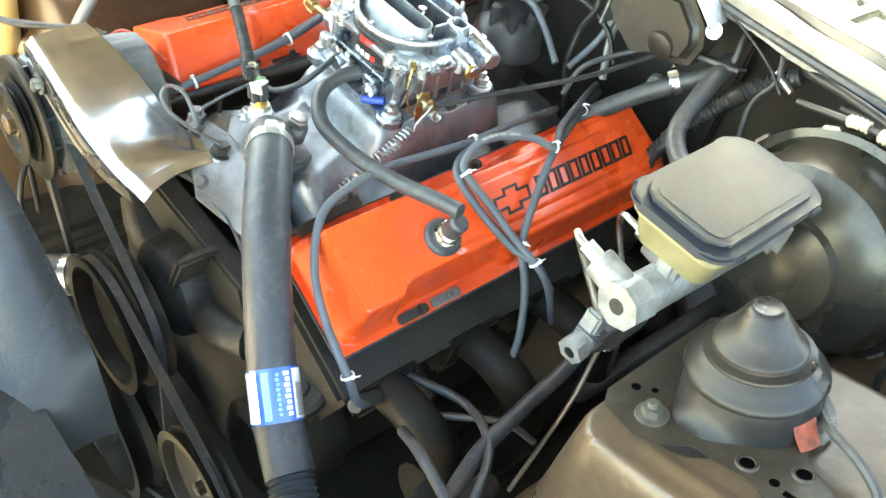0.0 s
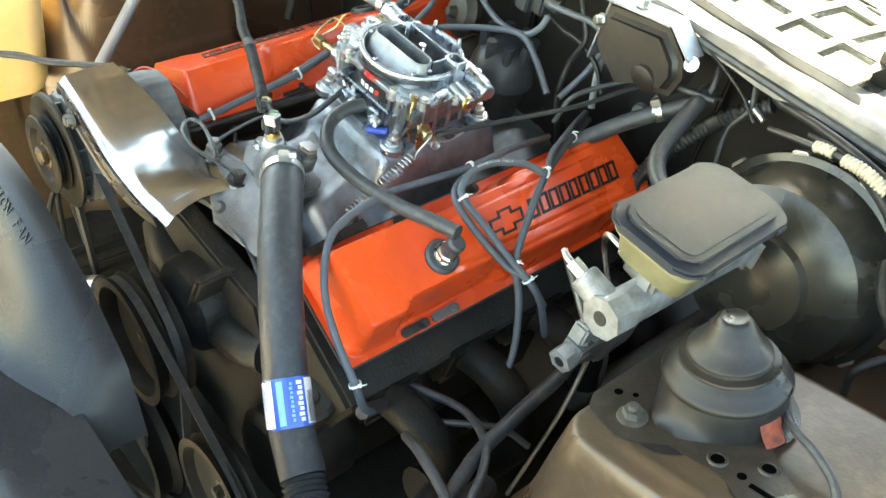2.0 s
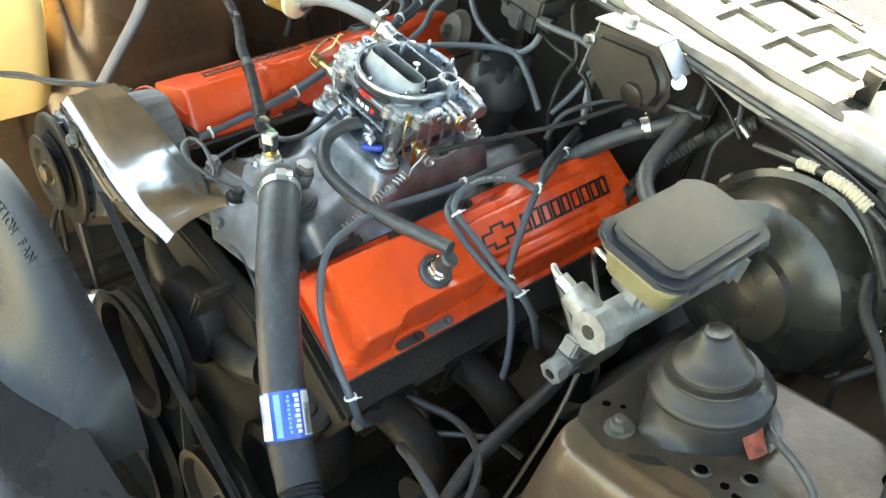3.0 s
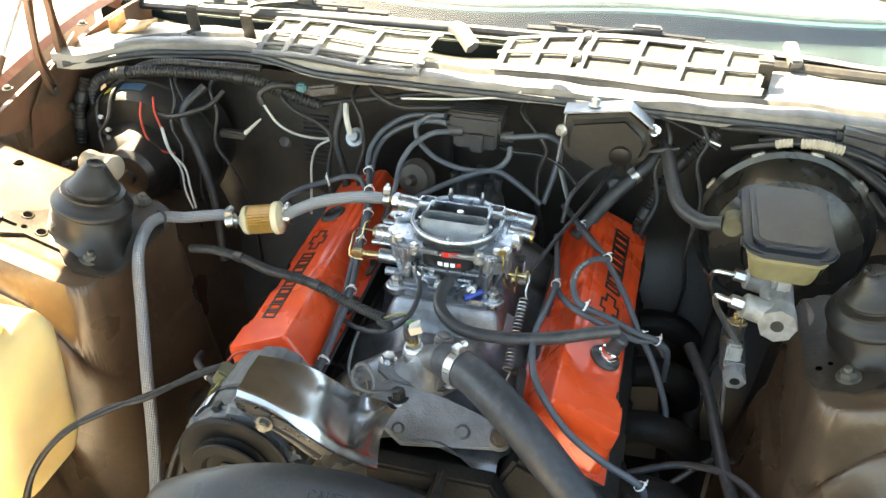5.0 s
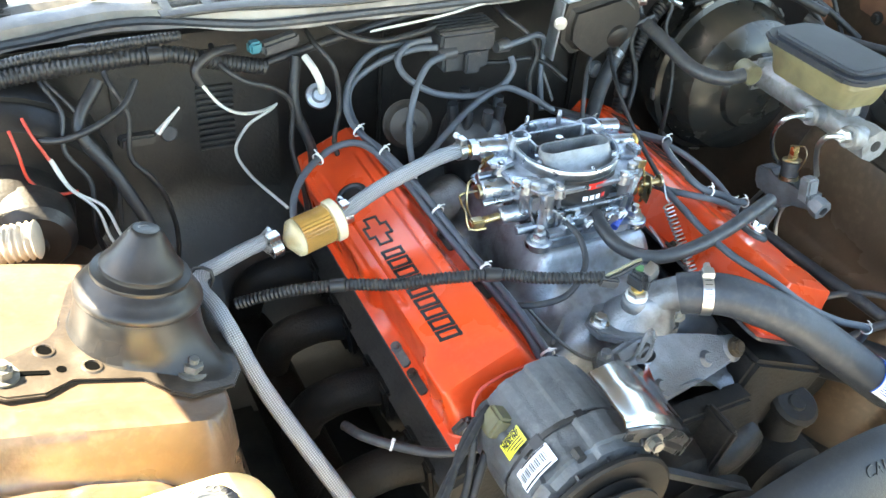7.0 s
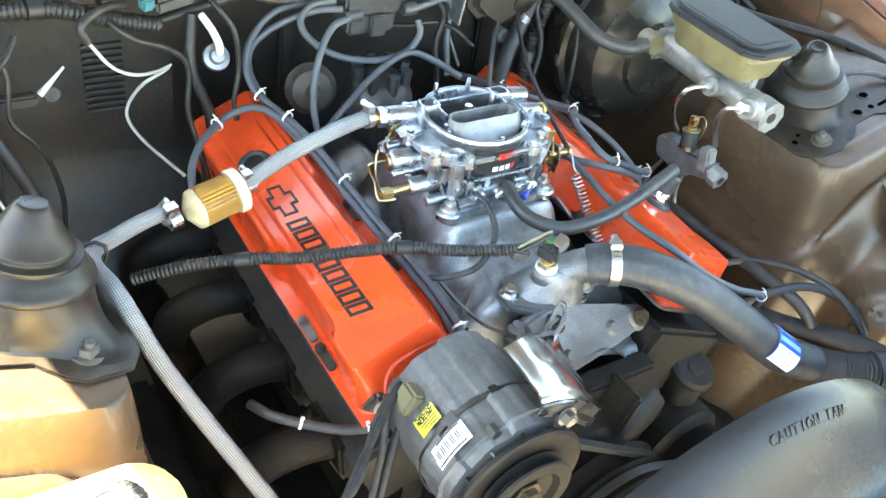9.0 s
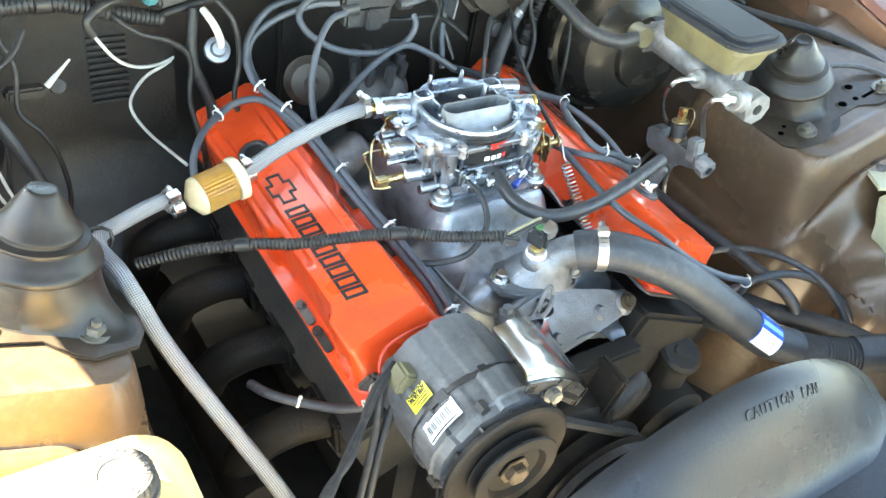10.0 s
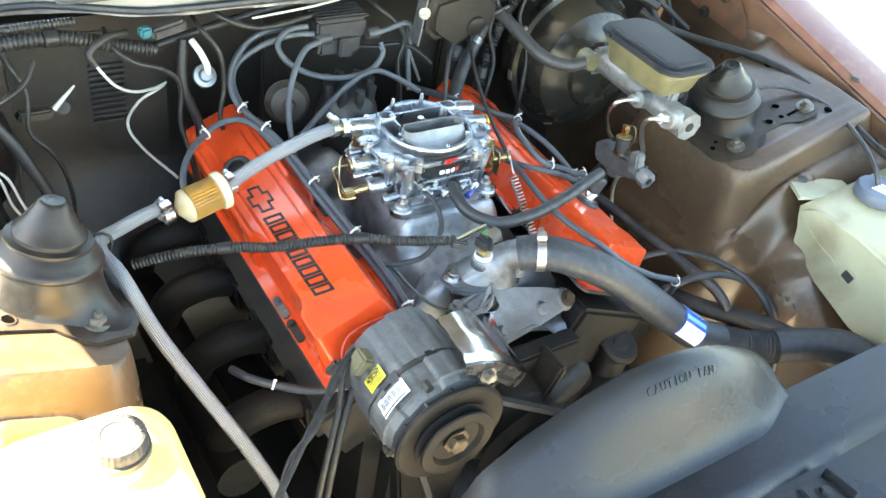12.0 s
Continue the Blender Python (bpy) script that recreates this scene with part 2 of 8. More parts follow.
CAPLID = mat("reservoir_lid_plastic", (0.024, 0.028, 0.036), 0.50, 0, 0.08, 30, 0.12, 600, rvar=0.06, spec=0.15, dust=(0.10, 0.095, 0.085), d_amt=0.12, d_scale=160)
WHITE = mat("white_nylon", (0.75, 0.75, 0.72), 0.45, 0, 0.05, 60, 0.02, 300)
WIREW = mat("white_wire", (0.50, 0.49, 0.45), 0.45, 0, 0.08, 60, 0.02, 300)
WIRER = mat("red_wire", (0.50, 0.05, 0.03), 0.45, 0, 0.1, 60, 0.02, 300)
BLUE = mat("blue_plastic", (0.015, 0.05, 0.30), 0.4, 0, 0.1, 60, 0.02, 300)
TEAL = mat("teal_connector", (0.02, 0.11, 0.14), 0.4, 0, 0.1, 60, 0.02, 300)
GREEN = mat("green_seal", (0.07, 0.18, 0.07), 0.4, 0, 0.1, 60, 0.02, 300)
LBLUE = mat("label_blue", (0.02, 0.11, 0.50), 0.3, 0, 0.05, 60, 0.0, coat=0.5)
LWHITE = mat("label_white", (0.80, 0.81, 0.82), 0.35, 0, 0.03, 60, 0.0, coat=0.3)
LPALE = mat("label_pale_blue", (0.16, 0.42, 0.66), 0.35, 0, 0.05, 60, 0.0, coat=0.3)
LFADED = mat("faded_label_blue", (0.055, 0.11, 0.17), 0.5, 0, 0.2, 60, 0.0)
LYELLOW = mat("label_yellow", (0.75, 0.66, 0.05), 0.4, 0, 0.05, 60, 0.0)
LBLACK = mat("ink_black", (0.012, 0.012, 0.013), 0.4, 0, 0.05, 60, 0.0)
HOLE = mat("open_dark_hole", (0.002, 0.002, 0.002), 0.95, 0, 0.1, 60, 0.0, spec=0.0)
LRED = mat("ink_red", (0.55, 0.025, 0.02), 0.35, 0, 0.05, 60, 0.0)
PAPER = mat("filter_paper", (0.50, 0.29, 0.075), 0.7, 0, 0.15, 40, 0.1, 200)
FUELG = mat("clear_filter_shell", (0.97, 0.93, 0.84), 0.05, 0, 0.02, 20, 0.0, trans=1.0, ior=1.25)
GLASS = mat("windshield_glass", (0.52, 0.60, 0.58), 0.02, 0, 0.01, 20, 0.0, trans=1.0, rvar=0.01)
GRAVEL = mat("gravel", (0.46, 0.43, 0.38), 0.9, 0, 0.35, 60, 0.8, 90, blotch=(0.24, 0.21, 0.17), bl_scale=14)
ALTCASE = mat("alternator_casting", (0.125, 0.128, 0.130), 0.58, 0.4, 0.14, 60, 0.25, 520, blotch=(0.075, 0.076, 0.078), bl_scale=20, bl_edge=(0.5, 0.75), dust=(0.24, 0.24, 0.23), d_amt=0.3, d_scale=200)
SPRING = mat("spring_steel", (0.36, 0.36, 0.36), 0.42, 0.9, 0.1, 60, 0.0)
BRAID = braid("braided_steel_sleeve", (0.12, 0.125, 0.135), (0.42, 0.44, 0.47), 240, 11)


# ---- mesh tools ----
def flush(bm, name, material, parent=None, label="", smooth=True, angle=38, kind="", category="", group=""):
    """Turns a bmesh into one object, flat across edges sharper than angle."""
    bmesh.ops.recalc_face_normals(bm, faces=bm.faces)
    lim = radians(angle)
    for e in bm.edges:
        e.smooth = smooth and len(e.link_faces) == 2 and e.calc_face_angle(0) < lim
    for f in bm.faces:
        f.smooth = smooth
    me = bpy.data.meshes.new(name)
    bm.to_mesh(me)
    bm.free()
    me.materials.append(material)
    ob = new(name, me)
    if parent:
        ob.parent = parent
        ob.matrix_parent_inverse = parent.matrix_world.inverted()
    tagged(ob, label, category, group, kind)
    return ob


def part(name, bm, material, parent, label="", angle=38):
    return flush(bm, name, material, parent, label, True, angle)


def part_each(name, bm, material, parent, label="", angle=38):
    """Each piece of bm (bolts with their washers taken together) as a part of its own."""
    bm.verts.ensure_lookup_table()
    seen, groups = set(), []
    for v in bm.verts:
        if v in seen:
            continue
        stack, isle = [v], []
        seen.add(v)
        while stack:
            w = stack.pop()
            isle.append(w)
            for e in w.link_edges:
                o = e.other_vert(w)
                if o not in seen:
                    seen.add(o)
                    stack.append(o)
        lo = [min(w.co[i] for w in isle) - 0.0006 for i in range(3)]
        hi = [max(w.co[i] for w in isle) + 0.0006 for i in range(3)]
        groups.append([isle, lo, hi])
    merged = True
    while merged:
        merged = False
        for i in range(len(groups)):
            for j in range(i + 1, len(groups)):
                a, b = groups[i], groups[j]
                if all(a[1][k] <= b[2][k] and b[1][k] <= a[2][k] for k in range(3)):
                    groups[i] = [a[0] + b[0], [min(x, y) for x, y in zip(a[1], b[1])], [max(x, y) for x, y in zip(a[2], b[2])]]
                    del groups[j]
                    merged = True
                    break
            if merged:
                break
    for isle, _, _ in groups:
        one = bmesh.new()
        mp = {v: one.verts.new(v.co) for v in isle}
        for f in {f for v in isle for f in v.link_faces}:
            one.faces.new([mp[v] for v in f.verts])
        part(name, one, material, parent, label, angle)
    bm.free()


def thing(name, at, label, category, group="", kind=""):
    ob = new(name)
    ob.empty_display_size = 0.02
    ob.location = at
    ob.matrix_world = Matrix.Translation(at)
    tagged(ob, label, category, group, kind)
    return ob


def frame_to(p0, p1):
    """A matrix whose z axis runs from p0 to p1."""
    d = Vector(p1) - Vector(p0)
    return Matrix.Translation(p0) @ d.to_track_quat("Z", "Y").to_matrix().to_4x4()


def box(bm, size, m=Matrix(), bev=0.0, seg=2, taper=1.0):
    vs = bmesh.ops.create_cube(bm, size=1)["verts"]
    for v in vs:
        k = taper if v.co.z > 0 else 1.0
        v.co = Vector((v.co.x * size[0] * k, v.co.y * size[1] * k, v.co.z * size[2]))
    if bev:
        es = {e for v in vs for e in v.link_edges}
        r = bmesh.ops.bevel(bm, geom=list(es), offset=bev, segments=seg, affect="EDGES", clamp_overlap=True)
        vs = {v for f in r["faces"] for v in f.verts} | {v for v in vs if v.is_valid}
    for v in vs:
        v.co = m @ v.co
    return bm


def at(x, y, z, rx=0, ry=0, rz=0):
    return pose(x, y, z, rx, ry, rz)


def cyl(bm, p0, p1, r0, r1=None, seg=16, caps=True, bev=0.0):
    r1 = r0 if r1 is None else r1
    L = (Vector(p1) - Vector(p0)).length
    if bev:
        prof = [(0, 0), (r0 - bev, 0), (r0, bev), (r1, L - bev), (r1 - bev, L), (0, L)]
    else:
        prof = [(0, 0), (r0, 0), (r1, L), (0, L)] if caps else [(r0, 0), (r1, L)]
    return lathe(bm, prof, frame_to(p0, p1), seg)


def lathe(bm, prof, m=Matrix(), seg=24, squash=1.0, a0=0.0, a1=2 * math.pi):
    """Turns (radius, height) pairs about z."""
    full = abs(a1 - a0 - 2 * math.pi) < 1e-6
    n = seg if full else seg + 1
    rings = []
    for r, h in prof:
        if r < 1e-7:
            rings.append([bm.verts.new(m @ Vector((0, 0, h)))])
        else:
            rings.append([bm.verts.new(m @ Vector((r * math.cos(a0 + (a1 - a0) * i / seg), r * squash * math.sin(a0 + (a1 - a0) * i / seg), h)))
                          for i in range(n)])
    for a, b in zip(rings, rings[1:]):
        for i in range(seg):
            j = (i + 1) % n if full else i + 1
            if len(a) == 1 and len(b) == 1:
                continue
            if len(a) == 1:
                bm.faces.new((a[0], b[i], b[j]))
            elif len(b) == 1:
                bm.faces.new((a[i], b[0], a[j]))
            else:
                bm.faces.new((a[i], b[i], b[j], a[j]))
    return bm


def hexa(bm, p0, p1, r):
    return cyl(bm, p0, p1, r, seg=6)


def prism(bm, poly, h, m=Matrix(), bev=0.0, seg=2):
    """A flat outline of (x, y), raised by h."""
    lo = [bm.verts.new((x, y, 0)) for x, y in poly]
    hi = [bm.verts.new((x, y, h)) for x, y in poly]
    fs = [bm.faces.new(lo[::-1]), bm.faces.new(hi)]
    n = len(poly)
    for i in range(n):
        fs.append(bm.faces.new((lo[i], lo[(i + 1) % n], hi[(i + 1) % n], hi[i])))
    vs = lo + hi
    if bev:
        es = list({e for f in fs[:2] for e in f.edges})
        r = bmesh.ops.bevel(bm, geom=es, offset=bev, segments=seg, affect="EDGES", clamp_overlap=True)
        vs = {v for f in r["faces"] for v in f.verts} | {v for v in vs if v.is_valid}
        vs |= {v for f in fs if f.is_valid for v in f.verts}
    for v in vs:
        v.co = m @ v.co
    return bm


def round_rect(w, d, r, n=5):
    pts = []
    for cx, cy, a in ((w / 2 - r, d / 2 - r, 0), (-w / 2 + r, d / 2 - r, 90), (-w / 2 + r, -d / 2 + r, 180), (w / 2 - r, -d / 2 + r, 270)):
        for i in range(n + 1):
            t = radians(a + 90 * i / n)
            pts.append((cx + r * math.cos(t), cy + r * math.sin(t)))
    return pts


def smooth_line(pts, step=0.008):
    """Points of a Catmull-Rom curve through pts, about step apart."""
    P = [Vector(p) for p in pts]
    P = [P[0] * 2 - P[1]] + P + [P[-1] * 2 - P[-2]]
    out = []
    for i in range(1, len(P) - 2):
        p0, p1, p2, p3 = P[i - 1:i + 3]
        n = max(2, int((p2 - p1).length / step))
        for k in range(n):
            t = k / n
            out.append(0.5 * ((2 * p1) + (p2 - p0) * t + (2 * p0 - 5 * p1 + 4 * p2 - p3) * t * t + (3 * p1 - p0 - 3 * p2 + p3) * t ** 3))
    out.append(P[-2])
    return out


def tube(bm, pts, r, seg=10, step=0.008, ribs=0.0, pitch=0.004, flat=1.0, r_end=None):
    """A hose or wire along pts; ribs: depth of the rings of a corrugated one."""
    line = smooth_line(pts, pitch / 4 if ribs else step)
    uv = bm.loops.layers.uv.verify()
    tang = [(line[min(i + 1, len(line) - 1)] - line[max(i - 1, 0)]).normalized() for i in range(len(line))]
    side = tang[0].orthogonal().normalized()
    rings, dist = [], 0.0
    for i, p in enumerate(line):
        if i:
            dist += (p - line[i - 1]).length
        side = (side - tang[i] * side.dot(tang[i])).normalized()
        up = tang[i].cross(side)
        rr = r if r_end is None else r + (r_end - r) * i / (len(line) - 1)
        if ribs:
            rr = rr - ribs * (0.5 + 0.5 * math.cos(2 * math.pi * dist / pitch))
        rings.append((dist, [bm.verts.new(p + rr * (math.cos(2 * math.pi * k / seg) * side + flat * math.sin(2 * math.pi * k / seg) * up)) for k in range(seg)]))
    for (d0, a), (d1, b) in zip(rings, rings[1:]):
        for k in range(seg):
            f = bm.faces.new((a[k], a[(k + 1) % seg], b[(k + 1) % seg], b[k]))
            for lp, c in zip(f.loops, ((d0, k), (d0, k + 1), (d1, k + 1), (d1, k))):
                lp[uv].uv = (c[0], c[1] / seg)
    bm.faces.new(rings[0][1][::-1])
    bm.faces.new(rings[-1][1])
    return bm


def coil(bm, p0, p1, r, wire, turns, seg=10, ws=6):
    """A helical spring from p0 to p1."""
    m = frame_to(p0, p1)
    L = (Vector(p1) - Vector(p0)).length
    n = int(turns * seg)
    pts = [m @ Vector((r * math.cos(2 * math.pi * i / seg), r * math.sin(2 * math.pi * i / seg), L * i / n)) for i in range(n + 1)]
    return tube(bm, pts, wire, ws, step=1.0)


def sheet(bm, xs, ys, f, thick=0.0):
    """A surface f(a, b) -> point over a grid, thickened downwards along its normals."""
    g = [[bm.verts.new(f(a, b)) for b in ys] for a in xs]
    fs = [bm.faces.new((g[i][j], g[i + 1][j], g[i + 1][j + 1], g[i][j + 1])) for i in range(len(xs) - 1) for j in range(len(ys) - 1)]
    if thick:
        bm.normal_update()
        bmesh.ops.solidify(bm, geom=fs, thickness=thick)
    return bm


def sstep(a, b, x):
    t = min(1.0, max(0.0, (x - a) / (b - a)))
    return t * t * (3 - 2 * t)


def span(a, b, n):
    return [a + (b - a) * i / n for i in range(n + 1)]


def lettering(bm, text, size, depth, m=Matrix(), squeeze=1.0, bold=0.0):
    """Words in the built-in font as raised mesh, centred."""
    cu = bpy.data.curves.new("words", "FONT")
    cu.body, cu.size, cu.extrude, cu.align_x, cu.align_y, cu.resolution_u = text, size, depth, "CENTER", "CENTER", 3
    cu.offset = bold * size
    ob = new("words", cu)
    me = bpy.data.meshes.new_from_object(ob.evaluated_get(bpy.context.evaluated_depsgraph_get()))
    for v in me.vertices:
        v.co = m @ Vector((v.co.x * squeeze, v.co.y, v.co.z))
    bm.from_mesh(me)
    bpy.data.objects.remove(ob)
    bpy.data.curves.remove(cu)
    bpy.data.meshes.remove(me)
    return bm


def B():
    return bmesh.new()


def zip_tie(parent_line, i, r, label="white nylon cable tie round dark spark plug cables"):
    """A cable tie round the cable at point i of its line."""
    p, q = parent_line[i], parent_line[i + 1]
    bm = lathe(B(), [(r, -0.0014), (r + 0.0009, -0.0014), (r + 0.0009, 0.0014), (r, 0.0014), (r, -0.0014)], frame_to(p, q), 12)
    m = frame_to(p, q)
    box(bm, (0.0038, 0.003, 0.0042), m @ at(0, r + 0.0015, 0), 0.0006)
    tube(bm, [m @ Vector((0, r + 0.002, 0)), m @ Vector((0.003, r + 0.004, 0.001)), m @ Vector((0.006, r + 0.0045, 0.002))], 0.0008, 5)
    return flush(bm, "cable_tie", WHITE, None, label, category="cable tie", group="cable ties")


def worm_clamp(at0, at1, r, label):
    """Stainless band clamp with its screw housing."""
    m = frame_to(at0, at1)
    L = (Vector(at1) - Vector(at0)).length
    t = thing("hose_clamp", at0, label, "hose clamp")
    part("band", lathe(B(), [(r, 0), (r + 0.0012, 0), (r + 0.0012, L), (r, L), (r, 0)], m, 24), STEEL, t)
    bm = box(B(), (0.012, 0.008, L * 1.1), m @ at(0, r + 0.004, L / 2), 0.001)
    part("screw_housing", bm, STEEL, t)
    bm = hexa(B(), m @ Vector((0.006, r + 0.005, L / 2)), m @ Vector((0.013, r + 0.005, L / 2)), 0.0042)
    part("screw", bm, STEEL, t)
    bm = B()
    for k in range(10):
        a = radians(60 + 12 * k)
        box(bm, (0.0008, 0.0006, L * 0.6), m @ Matrix.Rotation(a, 4, "Z") @ at(r + 0.0012, 0, L / 2))
    part("band_slots", bm, LBLACK, t)
    return t


def bolt(bm, p, n, r=0.007, h=0.006, washer=True):
    """A hex head standing on p along n."""
    p, n = Vector(p), Vector(n).normalized()
    if washer:
        cyl(bm, p, p + n * 0.0016, r * 1.45, seg=14)
    hexa(bm, p, p + n * h, r)
    cyl(bm, p + n * h, p + n * (h + 0.0012), r * 0.72, seg=10)
    return bm

# ---- ground and car body ----
flush(sheet(B(), [-400, -40, -6, -3, 0, 3, 6, 40, 400], [-400, -40, -6, -3, 0, 3, 6, 40, 400], lambda a, b: Vector((a, b, 0))),
      "ground", GRAVEL, None, "pale dusty gravel yard under and beside the car", kind="structure", category="ground")

random.seed(5)
bm = B()
for i in range(500):
    x, y = random.uniform(-3.2, -1.15), random.uniform(0.2, 4.5)
    r = random.uniform(0.008, 0.03)
    box(bm, (r * 2, r * 1.6, r), at(x, y, r * 0.3, random.uniform(-20, 20), random.uniform(-20, 20), random.uniform(0, 180)), r * 0.3, 1)
flush(bm, "gravel_stones", GRAVEL, None, "scattered grey and tan stones on the gravel yard", kind="stuff", category="gravel")


def tower_mask(s, y):
    """1 on the strut tower's top; a crisp shoulder, then a slower fall round its front and inner edge."""
    ax, ay = max(0.0, 0.500 - s), max(0.0, 0.010 - y)
    d = math.hypot(ax, ay) if ax and ay else max(ax, ay)
    back = max(0.0, y - 0.205)
    return (1 - 0.42 * sstep(0.030, 0.044, d) - 0.58 * sstep(0.050, 0.098, d)) * (1 - sstep(0.0, 0.08, back))


def apron_z(s, y, side):
    """Height of an inner fender at the distance s from the car's middle."""
    T = tower_mask(s, y)
    top = 0.900 + (s - 0.46) * 0.28
    low = 0.795 + (s - 0.55) * 0.42 + 0.05 * sstep(-0.15, -0.5, y)
    if side > 0:
        low -= 0.10 * sstep(-0.11, -0.25, y)
    base = 0.42 + (low - 0.42) * sstep(0.395, 0.557, s)
    # pressed panels and creases of the lower wheelhouse wall
    base += 0.010 * sstep(-0.28, -0.272, y) * (1 - sstep(0.62, 0.66, s)) * sstep(0.44, 0.47, s)
    base -= 0.008 * (sstep(-0.42, -0.41, y) - sstep(-0.50, -0.49, y)) * sstep(0.46, 0.5, s)
    # raised pressing with a slanted inner edge and a groove beside it, and a smaller one below
    e = s - 0.484 - 0.60 * (-0.040 - y)
    inside = sstep(-0.034, -0.041, y) * (1 - sstep(-0.135, -0.165, y))
    base += (0.017 * sstep(-0.004, 0.003, e) * (1 - sstep(0.11, 0.13, e)) - 0.009 * math.exp(-((e + 0.011) / 0.008) ** 2)) * inside
    base += 0.016 * sstep(-0.127, -0.133, y) * (1 - sstep(-0.175, -0.181, y)) * sstep(0.482, 0.488, s) * (1 - sstep(0.513, 0.519, s - 0.23 * (-0.131 - y)))
    base += 0.004 * math.sin(22 * s + 9 * y) * sstep(0.5, 0.6, s)
    z = base + (max(top, base) - base) * T
    # bead round the tower top and a shallow dent
    z += 0.003 * math.exp(-((y - 0.004) / 0.006) ** 2) * sstep(0.50, 0.53, s) * (1 - sstep(0.70, 0.74, s))
    z += 0.0022 * math.sin(31 * y + 12 * s) * math.sin(19 * s + 3)
    # up to the fender flange
    z += (fender_z(y) - 0.05 - z) * sstep(0.735, 0.775, s)
    return z


def fender_z(y):
    return 0.935 + 0.15 * sstep(-0.38, 0.62, y)


for side, who in ((-1, "passenger"), (1, "driver")):
    t = thing("inner_fender", (side * 0.6, 0.1, 0.42),
              "brown painted inner fender with strut tower, " + ("partly sunlit" if side < 0 else "dusty and shaded"), "inner fender", "inner fenders")
    oy = -0.022 if side < 0 else -0.004
    xs, ys = span(0.34, 0.80, 150), span(-0.72, 0.47, 300)
    grid = [[(side * x, y, apron_z(x, y - oy, side)) for y in ys] for x in xs]
    bm = B()
    vs = [[bm.verts.new(p) for p in row] for row in grid]
    for a in range(len(xs) - 1):
        for b in range(len(ys) - 1):
            bm.faces.new((vs[a][b], vs[a + 1][b], vs[a + 1][b + 1], vs[a][b + 1]))
    part("apron", bm, BROWN, t, angle=60)
    bm = B()
    for hx, hy in ((0.686, 0.012), (0.70, 0.16), (0.665, -0.17)):
        cyl(bm, (side * hx, hy, apron_z(hx, hy - oy, side) - 0.002), (side * hx, hy, apron_z(hx, hy - oy, side) + 0.0012), 0.008, seg=14)
    part_each("drain_hole", bm, HOLE, t)
    # fender outside the apron
    f = thing("front_fender", (side * 0.86, 0.0, 0.5), "faded red painted steel front fender beside the open engine bay", "fender", "front fenders")
    ys = span(-1.0, 0.78, 30)

    def fender_pt(a, b, side=side):
        z0 = fender_z(b)
        out = [(0.765, -0.06), (0.767, -0.012), (0.775, 0.0), (0.79, 0.004), (0.84, 0.006), (0.885, -0.004), (0.915, -0.03), (0.93, -0.09), (0.935, -0.25), (0.94, -0.55)][a]
        return Vector((side * out[0] - (0.03 if side < 0 else 0.0), b, z0 + out[1]))
    part("skin", sheet(B(), range(1, 10), ys, fender_pt, 0.0015), FENDER, f)
    bm = sheet(B(), [0.758, 0.7655], ys, lambda a, b, side=side: Vector((side * a, b, fender_z(b) - 0.014)), 0.0015)
    sheet(bm, [0.0, 1.0], ys, lambda a, b, side=side: Vector((side * (0.762 + 0.004 * a), b, fender_z(b) - 0.014 - 0.10 * (1 - a))), 0.0015)
    part("inner_flange", bm, FENDER_IN, f, "brown primed flange with bolt holes")
    bm = B()
    for k in range(6):
        yb = -0.62 + 0.22 * k
        bolt(bm, (side * 0.772, yb, fender_z(yb) - 0.002), (0, 0, 1), 0.006, 0.005)
    part_each("bolt", bm, DARKM, f)

# firewall with ducting box
fw = thing("firewall", (0, 0.47, 0.45), "black painted steel firewall, dusty, behind the engine", "firewall")
bm = B()


def fw_pt(a, b):
    y = 0.512 + 0.010 * math.sin(a * 9) * math.sin(b * 14)
    y -= 0.15 * sstep(0.80, 0.52, b)
    return Vector((a, y, b))


part("panel", sheet(B(), span(-0.77, 0.77, 60), span(0.40, 1.055, 26), fw_pt, 0.003), FIREWALL, fw)
bm = B()
for x0, z0, w, h in ((-0.10, 0.84, 0.02, 0.30), (0.24, 0.86, 0.02, 0.28)):
    box(bm, (w, 0.012, h), at(x0, 0.504, z0), 0.004)
part_each("rib", bm, FIREWALL, fw)

hv = thing("heater_box", (-0.50, 0.42, 0.7), "dusty black plastic heater and blower housing on the firewall", "heater box")
bm = box(B(), (0.27, 0.07, 0.30), at(-0.37, 0.545, 0.865), 0.025, 3)
part("duct", bm, DEEP, hv)
part("drum_seam", lathe(B(), [(0.124, 0.058), (0.131, 0.058), (0.131, 0.063), (0.124, 0.063)], frame_to((-0.625, 0.49, 0.895), (-0.625, 0.3, 0.865)), 36), FIREWALL, hv)
bm = B()
lathe(bm, [(0, 0), (0.118, 0), (0.125, 0.008), (0.125, 0.10), (0.118, 0.11), (0.075, 0.112), (0.07, 0.15), (0.055, 0.165), (0, 0.168)],
      frame_to((-0.625, 0.49, 0.895), (-0.625, 0.3, 0.865)), 36)
part("blower_drum", bm, FIREWALL, hv)
bm = B()
lathe(bm, [(0.1265, 0.068), (0.1272, 0.068), (0.1272, 0.090), (0.1265, 0.090), (0.1265, 0.068)], frame_to((-0.625, 0.49, 0.895), (-0.625, 0.3, 0.865)), 20, 1,
      radians(84), radians(113))
part("label", bm, LFADED, hv, "faded blue paper label")
bm = B()
